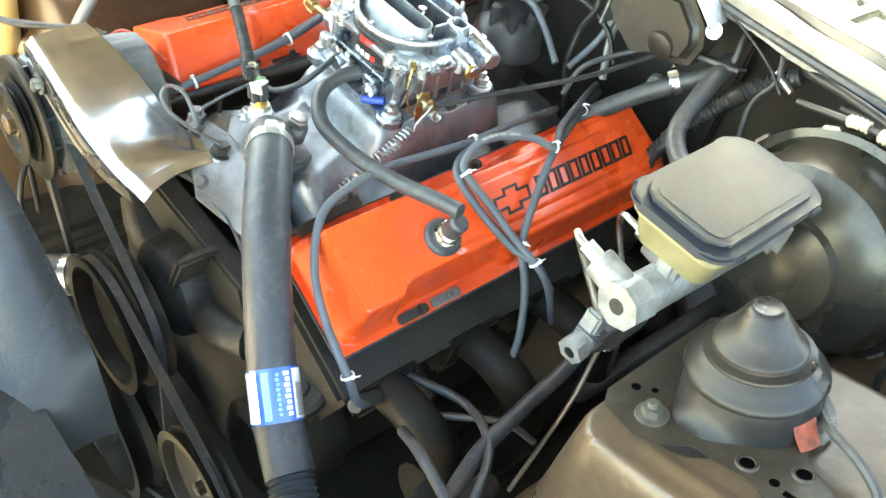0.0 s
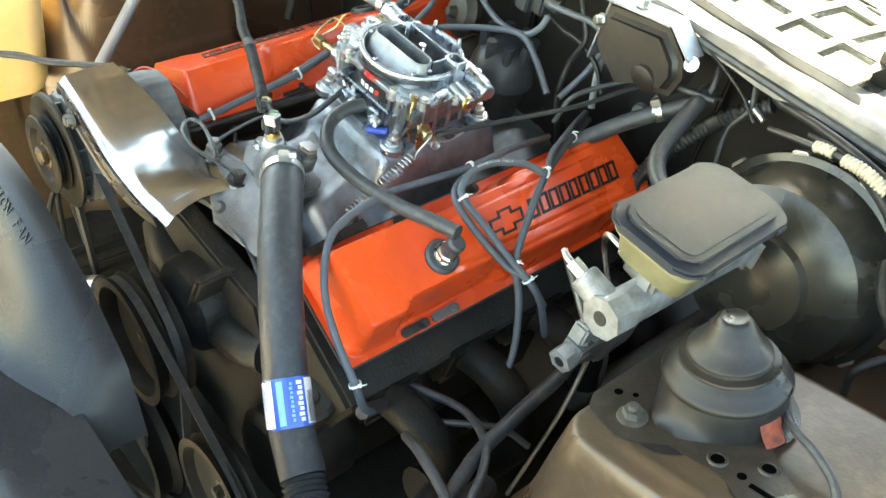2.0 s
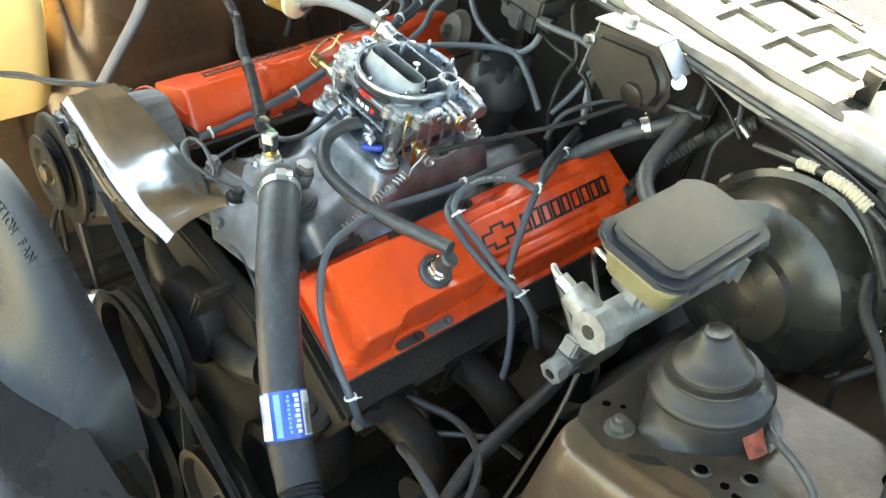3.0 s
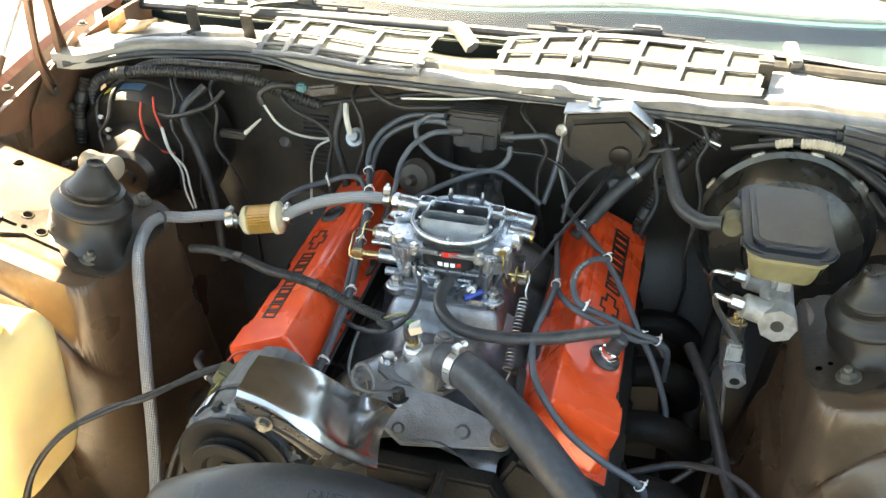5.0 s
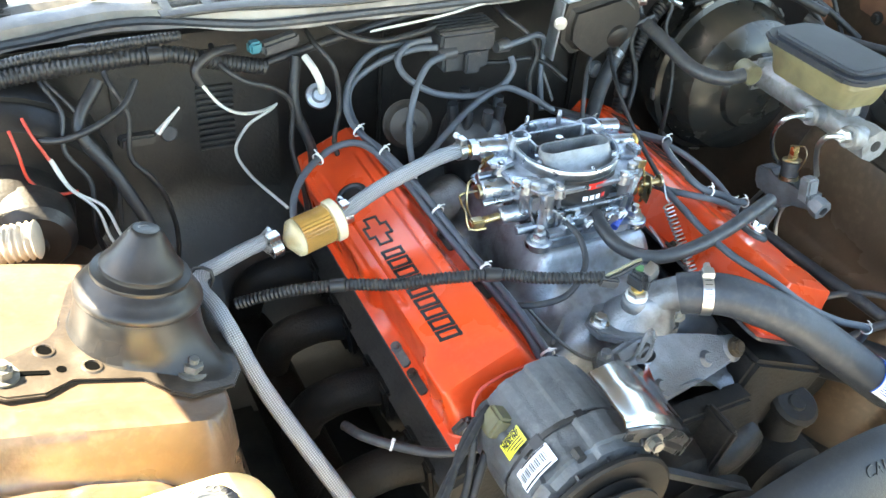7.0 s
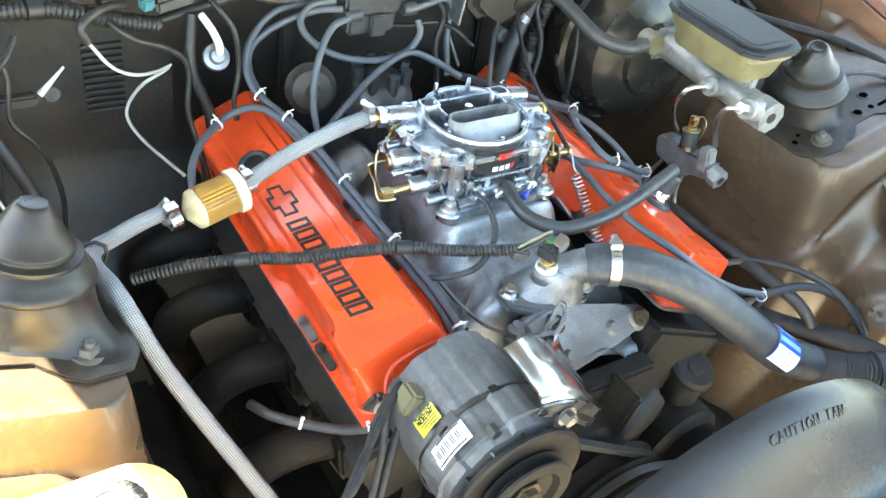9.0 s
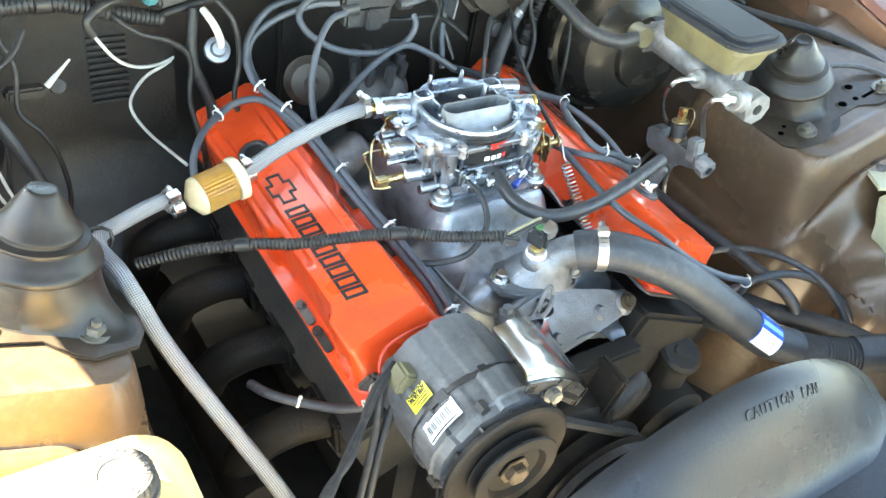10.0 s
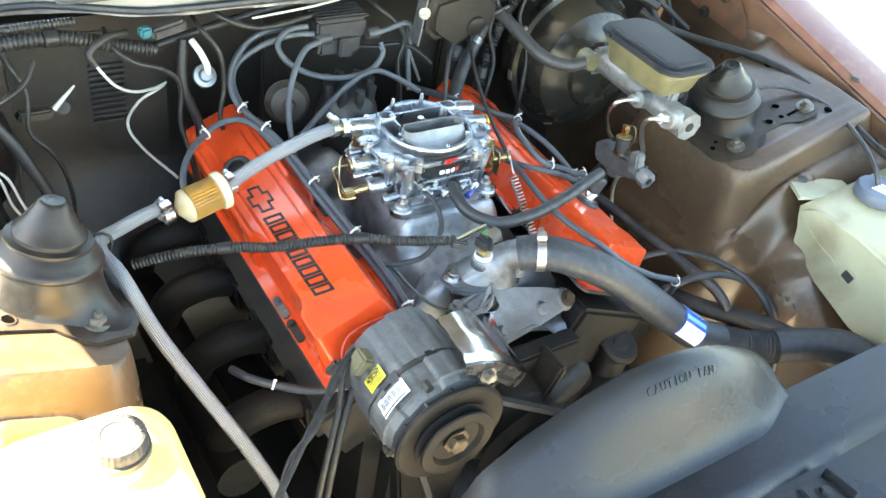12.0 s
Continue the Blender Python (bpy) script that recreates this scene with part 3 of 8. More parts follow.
lathe(bm, [(0.1266, 0.068), (0.1274, 0.068), (0.1274, 0.090), (0.1266, 0.090), (0.1266, 0.068)], frame_to((-0.625, 0.49, 0.895), (-0.625, 0.3, 0.865)), 6, 1,
      radians(113), radians(122))
part("label_end", bm, LYELLOW, hv, "yellow end of the label")
bm = B()
for k in range(11):
    box(bm, (0.050, 0.006, 0.0038), at(-0.348, 0.507, 0.846 + 0.0092 * k), 0.001, 1)
part_each("resistor_fin", bm, DARKM, hv)
# cowl panel: flat shelf between firewall and windshield
cw = thing("cowl", (0, 0.5, 1.05), "sunlit weathered grey metal cowl below the windshield, rusty ends", "cowl")


def cowl_front(x):
    if x > -0.28:
        return 0.418 + 0.02 * (x / 0.75) ** 2 + 0.06 * sstep(0.55, 0.75, x)
    # the passenger side bows back by the blower, then sweeps forward into the corner
    return 0.421 + 0.060 * sstep(-0.28, -0.46, x) - 0.030 * sstep(-0.46, -0.62, x) - 0.085 * sstep(-0.62, -0.735, x)


COWL_PROF = [(0.0, -0.024), (0.001, 0.0), (0.010, 0.004), (0.024, 0.004), (0.028, -0.006), (0.04, -0.010), (0.06, -0.010), (0.065, -0.002), (0.10, -0.004), (0.16, -0.008), (0.21, -0.010), (0.25, -0.012)]


def cowl_pt(k, x):
    d, h = COWL_PROF[k]
    keep = (0.045 + 0.14 * sstep(0.37, 0.42, x) + max(0.0, 0.480 - cowl_front(x)) * sstep(-0.46, -0.52, x)) / 0.185
    d = d if d <= 0.065 else 0.065 + (d - 0.065) * keep
    wav = 0.0012 * math.sin(x * 31) + 0.0010 * math.sin(x * 67 + 2)
    return Vector((x, cowl_front(x) + d + (0.003 * math.sin(x * 17) if k < 4 else 0), 1.072 - 0.012 * abs(x / 0.75) ** 2 + h + wav))


part("pan", sheet(B(), range(len(COWL_PROF)), span(-0.76, 0.76, 90), cowl_pt, 0.0015), COWL, cw)
# near-black sheet: shade in the open gap under the wipers, as colour
bm = sheet(B(), span(-0.80, 0.80, 30), span(0, 1, 6), lambda x, v: Vector((x, 0.50 + 0.20 * v, 1.020 + 0.012 * math.sin(x * 13) * v)), 0.002)
part("trough", bm, DEEP, cw, "near-black sheet for the shaded open trough below the glass")
bm = B()
tube(bm, [(x, cowl_front(x) - 0.003, 1.058 - 0.012 * abs(x / 0.75) ** 2) for x in span(-0.74, 0.74, 24)], 0.0055, 8, 0.03)
part("weatherstrip", bm, RUBBER, cw, "perished black rubber edge strip")
for sx in (-1, 1):
    bm = box(B(), (0.07, 0.05, 0.004), at(sx * 0.70, 0.53, 1.062, 4, sx * 12, 0), 0.001)
    box(bm, (0.004, 0.06, 0.05), at(sx * 0.735, 0.53, 1.055, 0, 0, 6), 0.001)
    part("corner_bracket", bm, RUST, cw, "rust-stained corner bracket")
for x, y in ((-0.584, 0.52), (-0.47, 0.505), (0.40, 0.52)):
    bm = B()
    box(bm, (0.022, 0.004, 0.05), at(x, y + 0.018, 1.084, 14, 0, 0), 0.001)
    box(bm, (0.024, 0.035, 0.003), at(x, y, 1.064), 0.001)
    box(bm, (0.024, 0.030, 0.003), at(x, y + 0.034, 1.108), 0.001)
    bolt(bm, (x, y - 0.004, 1.065), (0, 0, 1), 0.004, 0.003)
    part("grille_bracket", bm, DARKM, cw, "bent dark steel bracket")


def cowl_grille(corner, cols, rows, label, arch=0.0, gaps=()):
    """Moulded plastic intake: flat strips round screened openings; corner: front left, front right, rear left, rear right."""
    fl, fr, rl_, rr = [Vector(c) for c in corner]
    g = thing("cowl_grille", (fl + rr) / 2, label, "cowl grille", "cowl grilles")

    def pt(u, v, lift=0.0):
        p = fl.lerp(fr, u).lerp(rl_.lerp(rr, u), v)
        return p + Vector((0, arch * math.sin(math.pi * u) * v, 0.003 * math.sin(u * 6) + 0.005 * math.sin(math.pi * v) + lift))

    bm = B()
    wu, wv = 0.011 / (fr - fl).length, 0.011 / (rl_ - fl).length
    for v in rows:
        k = 1.35 if v in (rows[0], rows[-1]) else 0.75
        sheet(bm, span(-wu, 1 + wu, 22), [v - wv * k / 2, v - wv * k / 4, v + wv * k / 4, v + wv * k / 2], lambda u, q, v=v, k=k: pt(u, q, 0.0035 * (1 - abs(q - v) / (wv * k))), 0.003)
    for u0 in cols:
        sheet(bm, [u0 - wu / 2, u0 - wu / 4, u0 + wu / 4, u0 + wu / 2], span(rows[0], rows[-1], 8), lambda u, v, u0=u0: pt(u, v, 0.0036 * (1 - abs(u - u0) / wu)), 0.003)
    part("frame", bm, GRILLEP, g)
    bm = sheet(B(), span(0, 1, 16), span(rows[0], rows[-1], 6), lambda u, v: pt(u, v, -0.006), 0.0008)
    part("screen", bm, MESHM, g, "dusty wire insect screen")
    for u, v in gaps:
        part("retaining_tab", box(B(), (0.012, 0.03, 0.012), Matrix.Translation(pt(u, v, 0.003)), 0.002), GRILLEP, g)
    return g


cowl_grille(((-0.408, 0.424, 1.080), (-0.137, 0.408, 1.082), (-0.424, 0.568, 1.090), (-0.139, 0.562, 1.090)), (0.0, 0.17, 0.36, 0.66, 1.0), (0.0, 0.20, 0.52, 1.0),
            "loose sun-faded grey plastic cowl grille with mesh openings")
cowl_grille(((-0.014, 0.478, 1.078), (0.385, 0.482, 1.080), (-0.008, 0.578, 1.092), (0.412, 0.625, 1.094)), (0.0, 0.13, 0.27, 0.32, 0.52, 0.70, 0.85, 1.0), (0.0, 0.42, 1.0),
            "grey plastic cowl grille with mesh openings, still seated", 0.035, ((0.295, 0.9), (0.295, 0.3)))
cs = thing("cowl_lip", (0.30, 0.675, 1.08), "faded grey moulding strip at the foot of the windshield", "moulding")
part("strip", sheet(B(), span(0.13, 0.74, 16), span(0, 1, 4), lambda x, v: Vector((x, 0.662 + 0.018 * v - 0.02 * (x / 0.75) ** 2, 1.082 - 0.012 * (x / 0.75) ** 2 + 0.004 * math.sin(3 * v) + 0.002 * math.sin(x * 30))), 0.003), GRILLEP, cs)
part("end_bracket", box(B(), (0.022, 0.055, 0.016), at(0.452, 0.655, 1.085, 20, 0, 12), 0.003), GRILLEP, cs, "bent grey end bracket")

# windshield with wipers and the dash behind it
WS_TILT = 27.0


def ws_pt(x, d):
    y = 0.675 - 0.02 * (x / 0.75) ** 2 + 0.06 * max(0, abs(x) - 0.55)
    return Vector((x, y + d * math.cos(radians(WS_TILT)), 1.066 - 0.012 * (x / 0.75) ** 2 + d * math.sin(radians(WS_TILT))))


ws = thing("windshield", (0, 0.67, 1.09), "raked scratched windshield with dark rubber lower seal", "windshield")
pane = part("pane", sheet(B(), span(-0.815, 0.815, 40), span(0, 0.85, 16), ws_pt, 0.005), GLASS, ws)
pane.visible_shadow = False
bm = B()
tube(bm, [ws_pt(x, 0.0) + Vector((0, -0.006, 0.004)) for x in span(-0.78, 0.78, 24)], 0.009, 8, 0.04)
part("lower_seal", bm, RUBBER, ws)
for sx in (-1, 1):
    bm = tube(B(), [ws_pt(sx * 0.835, d) + Vector((0, 0, 0.006)) for d in span(0, 0.85, 6)], 0.022, 8, 0.05)
    part("pillar", bm, FENDER, ws, "faded red windshield pillar")
bm = tube(B(), [ws_pt(x, 0.0) + Vector((0, -0.022, 0.012)) for x in span(-0.42, -0.13, 6)], 0.008, 6, 0.04, flat=0.4)
tube(bm, [ws_pt(-0.13, 0) + Vector((0, -0.024, 0.013)), ws_pt(-0.11, 0) + Vector((0, -0.05, 0.015)), ws_pt(-0.075, 0) + Vector((0, -0.11, 0.008))], 0.014, 6, 0.02, flat=0.5)
part("broken_moulding", bm, GRILLEP, ws, "grey lower moulding, broken and bent forward")
bm = tube(B(), [ws_pt(x, 0.0) + Vector((0, -0.024, 0.006)) for x in span(0.14, 0.72, 8)], 0.009, 6, 0.04, flat=0.5)
part("lower_moulding", bm, DARKM, ws, "dark lower moulding")

for x0, x1, px in ((-0.66, -0.26, -0.55), (0.0, 0.36, 0.16)):
    w = thing("windshield_wiper", (px, 0.66, 1.1), "black windshield wiper resting at the foot of the glass", "wiper", "windshield wipers")
    bm = tube(B(), [ws_pt(x, 0.018) + Vector((0, -0.010, 0.006 + 0.003 * math.sin(6 * (x - x0)))) for x in span(x0, x1, 8)], 0.005, 6, 0.02, flat=0.7)
    part("blade", bm, RUBBER, w)
    bm = tube(B(), [ws_pt(x, 0.025) + Vector((0, -0.012, 0.012)) for x in span(x0 + 0.04, x1 - 0.05, 6)], 0.0035, 6, 0.03)
    for k in range(6):
        box(bm, (0.022, 0.006, 0.006), Matrix.Translation(ws_pt(x0 + 0.06 + 0.05 * k, 0.020) + Vector((0, -0.012, 0.010))), 0.001)
    part("carrier", bm, BLACKP, w)
    bm = tube(B(), [ws_pt(px, 0) + Vector((0.02, -0.03, 0.012)), ws_pt((x0 + x1) / 2 - 0.06, 0.012) + Vector((0, -0.02, 0.014)), ws_pt((x0 + x1) / 2 + 0.04, 0.022) + Vector((0, -0.012, 0.018))],
              0.006, 8, 0.02, flat=0.6)
    box(bm, (0.05, 0.018, 0.014), Matrix.Translation(ws_pt((x0 + x1) / 2 + 0.03, 0.025) + Vector((0, -0.012, 0.018))), 0.003)
    part("arm", bm, BLACKP, w)

d = thing("dashboard", (0, 0.9, 1.0), "dark dashboard top seen through the windshield", "dashboard")
part("plenum_wall", box(B(), (1.76, 0.02, 1.035), at(0, 0.70, 0.5205), 0.002), DASH, d)
part("top", sheet(B(), span(-0.90, 0.90, 10), span(0, 1.1, 6), lambda x, v: Vector((x, 0.70 + v, 1.045 - 0.03 * v)), 0.004), DASH, d)
c = thing("dash_cover", (0, 0.95, 1.1), "cream sun shade lying on the dashboard, with white edge piping", "sun shade")


def cover_pt(x, v):
    y = 0.785 + 0.165 * max(0.0, x + 0.08) + 0.006 * math.sin(x * 9) + v
    return Vector((x, y, 1.085 + 0.10 * v + 0.005 * math.sin(x * 8 + v * 10)))


part("cloth", sheet(B(), span(-0.64, 0.90, 40), span(0, 0.6, 16), cover_pt, 0.003), CREAM, c)
part("piping", tube(B(), [cover_pt(x, 0) for x in span(-0.64, 0.90, 24)], 0.008, 8, 0.03), CREAM_EDGE, c, "white piping along the front edge")

part("trim", tube(B(), [cover_pt(x, -0.010) + Vector((0, 0, -0.008)) for x in span(-0.62, 0.90, 20)], 0.006, 6, 0.05, flat=0.6), DASHTRIM, c, "teal trim strip under the edge")
# flat dark tube laid on the cloth: the slot's shadow as colour
part("dark_slot", tube(B(), [cover_pt(x, 0.30 + 0.02 * math.sin(x * 14)) + Vector((0, 0, 0.004)) for x in span(0.10, 0.36, 8)], 0.014, 8, 0.03, flat=0.35), DASH, c, "dark wavy strip drawn for a shadowed slot in the cover")

# open hood overhead
hd = thing("hood", (0, 0.5, 1.25), "open hood seen from below, dark dusty underside with pressed bracing", "hood")


def hood_pt(x, y, lift=0.0):
    return Vector((x, y, 1.280 - 0.062 * (x / 0.75) ** 2 - 0.02 * sstep(0.70, 0.75, abs(x)) + HOOD_SLOPE * (0.45 - y) + lift))


HOOD_SLOPE = 0.45


def hood_back(x):
    return 0.488 + 0.12 * abs(x / 0.75) ** 2.2


part("skin", sheet(B(), span(-0.755, 0.755, 30), span(0, 1, 30), lambda x, v: hood_pt(x, hood_back(x) + (-0.68 - hood_back(x)) * v, 0.028), 0.002), FENDER, hd, "faded red outer skin")


def inner_pt(x, v):
    y = hood_back(x) - 0.004 + (-0.665 - hood_back(x)) * v
    edge = min(1, (0.745 - abs(x)) / 0.05, v / 0.03, (1 - v) / 0.05)
    rib = max(0.0, 1 - abs(abs(x) - 0.36) / 0.05, 1 - abs(v - 0.55) / 0.06)
    pocket = sstep(0.10, 0.16, v) * (1 - sstep(0.92, 0.97, v)) * (1 - sstep(0.60, 0.66, abs(x)))
    return hood_pt(x, y, 0.022 - 0.022 * edge + 0.02 * pocket * (1 - min(1, rib * 1.5)))


part("inner_panel", sheet(B(), span(-0.745, 0.745, 60), span(0, 1, 60), inner_pt), HOODUN, hd)
bm = box(B(), (0.055, 0.05, 0.03), Matrix.Translation(hood_pt(-0.208, 0.395, -0.012)), 0.004)
cyl(bm, hood_pt(-0.208, 0.369, -0.02), hood_pt(-0.208, 0.367, -0.02), 0.010, seg=14)
part("stop_bracket", bm, DARKM, hd)
bm = cyl(B(), hood_pt(0.0, 0.478, -0.014), hood_pt(0.0, 0.478, 0.002), 0.013, seg=14)
part("rubber_bumper", bm, RUBBER, hd)
bm = prism(B(), round_rect(0.09, 0.03, 0.008), 0.002, Matrix.Translation(hood_pt(-0.555, 0.27, -0.002)) @ at(0, 0, 0, -26, 6, 0))
part("access_slot", bm, HOLE, hd)
def hinge_arm(name, sx, pts, w, label=""):
    """A stamped arm: a flat strip w wide along (y, z) points with turned edges."""
    x = 0.752
    line = smooth_line([(sx * x, y, z) for y, z in pts], 0.012)
    bm = B()
    rows_h = []
    for i, p in enumerate(line):
        d = (line[min(i + 1, len(line) - 1)] - line[max(i - 1, 0)]).normalized()
        n = Vector((1, 0, 0)).cross(d).normalized()
        k = w * (0.7 + 0.3 * math.cos(2 * math.pi * i / max(1, len(line) - 1)))
        rows_h.append([bm.verts.new(p + n * (k * a) + Vector((-sx * b, 0, 0))) for a, b in ((-0.5, 0.010), (-0.5, 0.0), (-0.2, -0.002), (0.2, -0.002), (0.5, 0.0), (0.5, 0.010))])
    fs = [bm.faces.new((a[k], a[k + 1], b[k + 1], b[k])) for a, b in zip(rows_h, rows_h[1:]) for k in range(5)]
    bm.normal_update()
    bmesh.ops.solidify(bm, geom=fs, thickness=0.002)
    return part(name, bm, FENDER_IN, hd, label)


for sx in (-1, 1):
    hinge_arm("hinge_arm", sx, ((0.372, 1.225), (0.370, 1.180), (0.372, 1.120), (0.380, 1.055)), 0.024, "brown stamped hinge arm")
    hinge_arm("hinge_link", sx, ((0.335, 1.215), (0.322, 1.150), (0.318, 1.080), (0.335, 1.010)), 0.018, "brown stamped hinge link")
    bm = prism(B(), [(0.26, 0.93), (0.40, 0.93), (0.452, 1.03), (0.43, 1.08), (0.39, 1.06), (0.33, 1.035), (0.28, 0.99)], 0.004, Matrix(((0, 0, 1, sx * 0.757), (1, 0, 0, 0), (0, 1, 0, 0), (0, 0, 0, 1))), 0.001)
    part("hinge_plate", bm, FENDER_IN, hd, "brown hinge base plate")
    bm = B()
    for y, z in ((0.380, 1.055), (0.335, 1.010), (0.37, 0.965)):
        bolt(bm, (sx * 0.748, y, z), (-sx, 0, 0), 0.008, 0.008)
    part_each("hinge_bolt", bm, DARKM, hd)
st = thing("hood_support", (-0.78, 0.15, 0.95), "slim red gas strut beside the fender holding up the hood", "gas strut")
part("cylinder", cyl(B(), (-0.782, 0.15, 0.955), (-0.775, 0.27, 1.09), 0.007, seg=12), FENDER_IN, st)
part("rod", cyl(B(), (-0.775, 0.27, 1.09), (-0.76, 0.36, 1.20), 0.0035, seg=10), STEEL, st)

# ---- engine ----
blk = thing("engine_block", (0, 0.15, 0.45), "oily dark V8 engine block and cylinder heads", "engine")
bm = box(B(), (0.38, 0.50, 0.30), at(0, 0.16, 0.56), 0.03)
box(bm, (0.30, 0.44, 0.14), at(0, 0.16, 0.39), 0.03)
part("block", bm, DEEP, blk)
VC_T = 25.0
for side, y0 in ((1, -0.004), (-1, 0.014)):
    m = at(side * 0.195, 0.165 + y0, 0.75, 0, side * VC_T, 0)
    bm = box(B(), (0.15, 0.50, 0.10), m @ at(0, 0, -0.035), 0.006)
    part("cylinder_head", bm, DEEP, blk)
    for k in range(4):
        yy = -0.18 + 0.12 * k
        bm = B()
        box(bm, (0.05, 0.045, 0.06), m @ at(side * 0.07, yy, -0.06), 0.006)
        cyl(bm, m @ Vector((side * 0.075, yy + 0.06, -0.05)), m @ Vector((side * 0.115, yy + 0.06, -0.055)), 0.009, seg=10)
        part("head_boss", bm, DEEP, blk)
bm = prism(B(), [(-0.14, 0), (0.14, 0), (0.17, 0.20), (0.11, 0.31), (-0.11, 0.31), (-0.17, 0.20)], 0.03, at(0, -0.085, 0.46, 90, 0, 0), 0.004)
part("timing_cover", bm, DEEP, blk)
part("bell_housing", lathe(B(), [(0, 0.40), (0.24, 0.40), (0.24, 0.47), (0.15, 0.60), (0, 0.62)], at(0, 0, 0.55, -90, 0, 0), 30), DEEP, blk)

for side, y0 in ((1, -0.004), (-1, 0.014)):
    ex = thing("exhaust_manifold", (side * 0.3, 0.15, 0.6), "dark heat-stained iron exhaust manifold beside the engine", "exhaust manifold", "exhaust manifolds")
    for k in range(4):
        yy = -0.02 + 0.125 * k + y0
        bm = tube(B(), [(side * 0.25, yy, 0.705), (side * 0.30, yy, 0.715), (side * 0.345, yy + 0.01, 0.69), (side * 0.355, yy + 0.03, 0.63)], 0.024, 14, 0.012)
        box(bm, (0.012, 0.075, 0.055), at(side * 0.262, yy, 0.705, 0, side * 8, 0), 0.004)
        part("runner", bm, EXHAUST, ex)
    bm = tube(B(), [(side * 0.35, -0.03, 0.62), (side * 0.352, 0.15, 0.61), (side * 0.35, 0.40, 0.59)], 0.034, 14, 0.02)
    part("log", bm, EXHAUST, ex)


# valve covers
COVER_L, COVER_W = 0.498, 0.136


def cover_h(u, v, out):
    """Height of the pressed cover over its rail at (u across, v along); out: the sign of u on the exhaust side."""
    side_cut = 0.011 * (sstep(-0.185, -0.165, v) - sstep(-0.035, -0.010, v)) if u * out > 0 else 0.008 * (sstep(-0.12, -0.10, v) - sstep(0.03, 0.05, v))
    du, dv = COVER_W / 2 - 0.008 - abs(u) - side_cut, COVER_L / 2 - 0.008 - abs(v)
    r = 0.017
    d = r - math.hypot(r - du, r - dv) if du < r and dv < r else min(du, dv)
    if d <= 0:
        return 0.0
    top, wall = 0.066, 0.014
    h = top * min(1.0, d / wall)
    k = sstep(wall * 0.74, wall * 1.22, d)
    return h * (1 - k) + top * k if d > wall * 0.74 else h


def cover_relief(u, v):
    """Raised lettered pad with a rounded front end, lower shoulders and a shallow groove beside them."""
    front = sstep(-0.118, -0.100, v - 0.55 * max(0.0, abs(u) - 0.012))
    z = -0.0034 * front * sstep(0.024, 0.0275, abs(u)) * (1 - sstep(0.150, 0.175, v))
    z -= 0.0034 * front * sstep(0.0375, 0.041, abs(u))
    z -= 0.0012 * front * math.exp(-((abs(u) - 0.0262) / 0.0016) ** 2) * (1 - sstep(0.140, 0.160, v))
    return z


def valve_cover(side, xc, yc, z0, label):
    m = at(xc, yc, z0 + 0.032 * yc, math.degrees(math.atan(0.032)), side * VC_T, 0) @ at(0, 0.008, -0.066)
    t = thing("valve_cover", m.translation, label, "valve cover", "valve covers")
    W, L = COVER_W, COVER_L
    us = sorted(set([round(x, 5) for x in span(-W / 2, -W / 2 + 0.046, 26) + span(-W / 2 + 0.046, W / 2 - 0.046, 10) + span(W / 2 - 0.046, W / 2, 26)]))
    vs = sorted(set([round(x, 5) for x in span(-L / 2, -L / 2 + 0.04, 22) + span(-L / 2 + 0.04, L / 2 - 0.04, 90) + span(L / 2 - 0.04, L / 2, 22)]))

    def skin(u, v):
        h = cover_h(u, v, side)
        return m @ Vector((u, v, h + cover_relief(u, v) * sstep(0.058, 0.066, h)))
    part("shell", sheet(B(), us, vs, skin), ORANGE, t, angle=60)
    bm = prism(B(), round_rect(W + 0.004, L + 0.004, 0.012), 0.004, m @ at(0, 0, -0.0045), 0.001)
    part("gasket", bm, RUBBER, t, "black rubber gasket edge")
    for uu, stops in ((side * (W / 2 - 0.007), (-0.150, -0.105)), (side * (-W / 2 + 0.006), (-0.085, 0.010))):
        for vv in stops:
            b2 = prism(B(), round_rect(0.011, 0.040, 0.004), 0.003, m @ at(uu, vv, 0.0005), 0.0008)
            bolt(b2, m @ Vector((uu, vv + 0.010, 0.003)), m.to_3x3() @ Vector((0, 0, 1)), 0.0045, 0.006)
            part("hold_down", b2, ALU_DARK if (uu * side > 0 and vv == -0.105) else DARKM, t)
    return t, m


def strokes(bm, pts, k, R, closed=True):
    """Flat bars of width k along a run of points."""
    n = len(pts)
    for i in range(n if closed else n - 1):
        (x0, y0), (x1, y1) = pts[i], pts[(i + 1) % n]
        box(bm, (math.hypot(x1 - x0, y1 - y0) + k, k, 0.0010), R @ at((x0 + x1) / 2, (y0 + y1) / 2, 0.0001 * (i % 2), 0, 0, math.degrees(math.atan2(y1 - y0, x1 - x0))))
    return bm


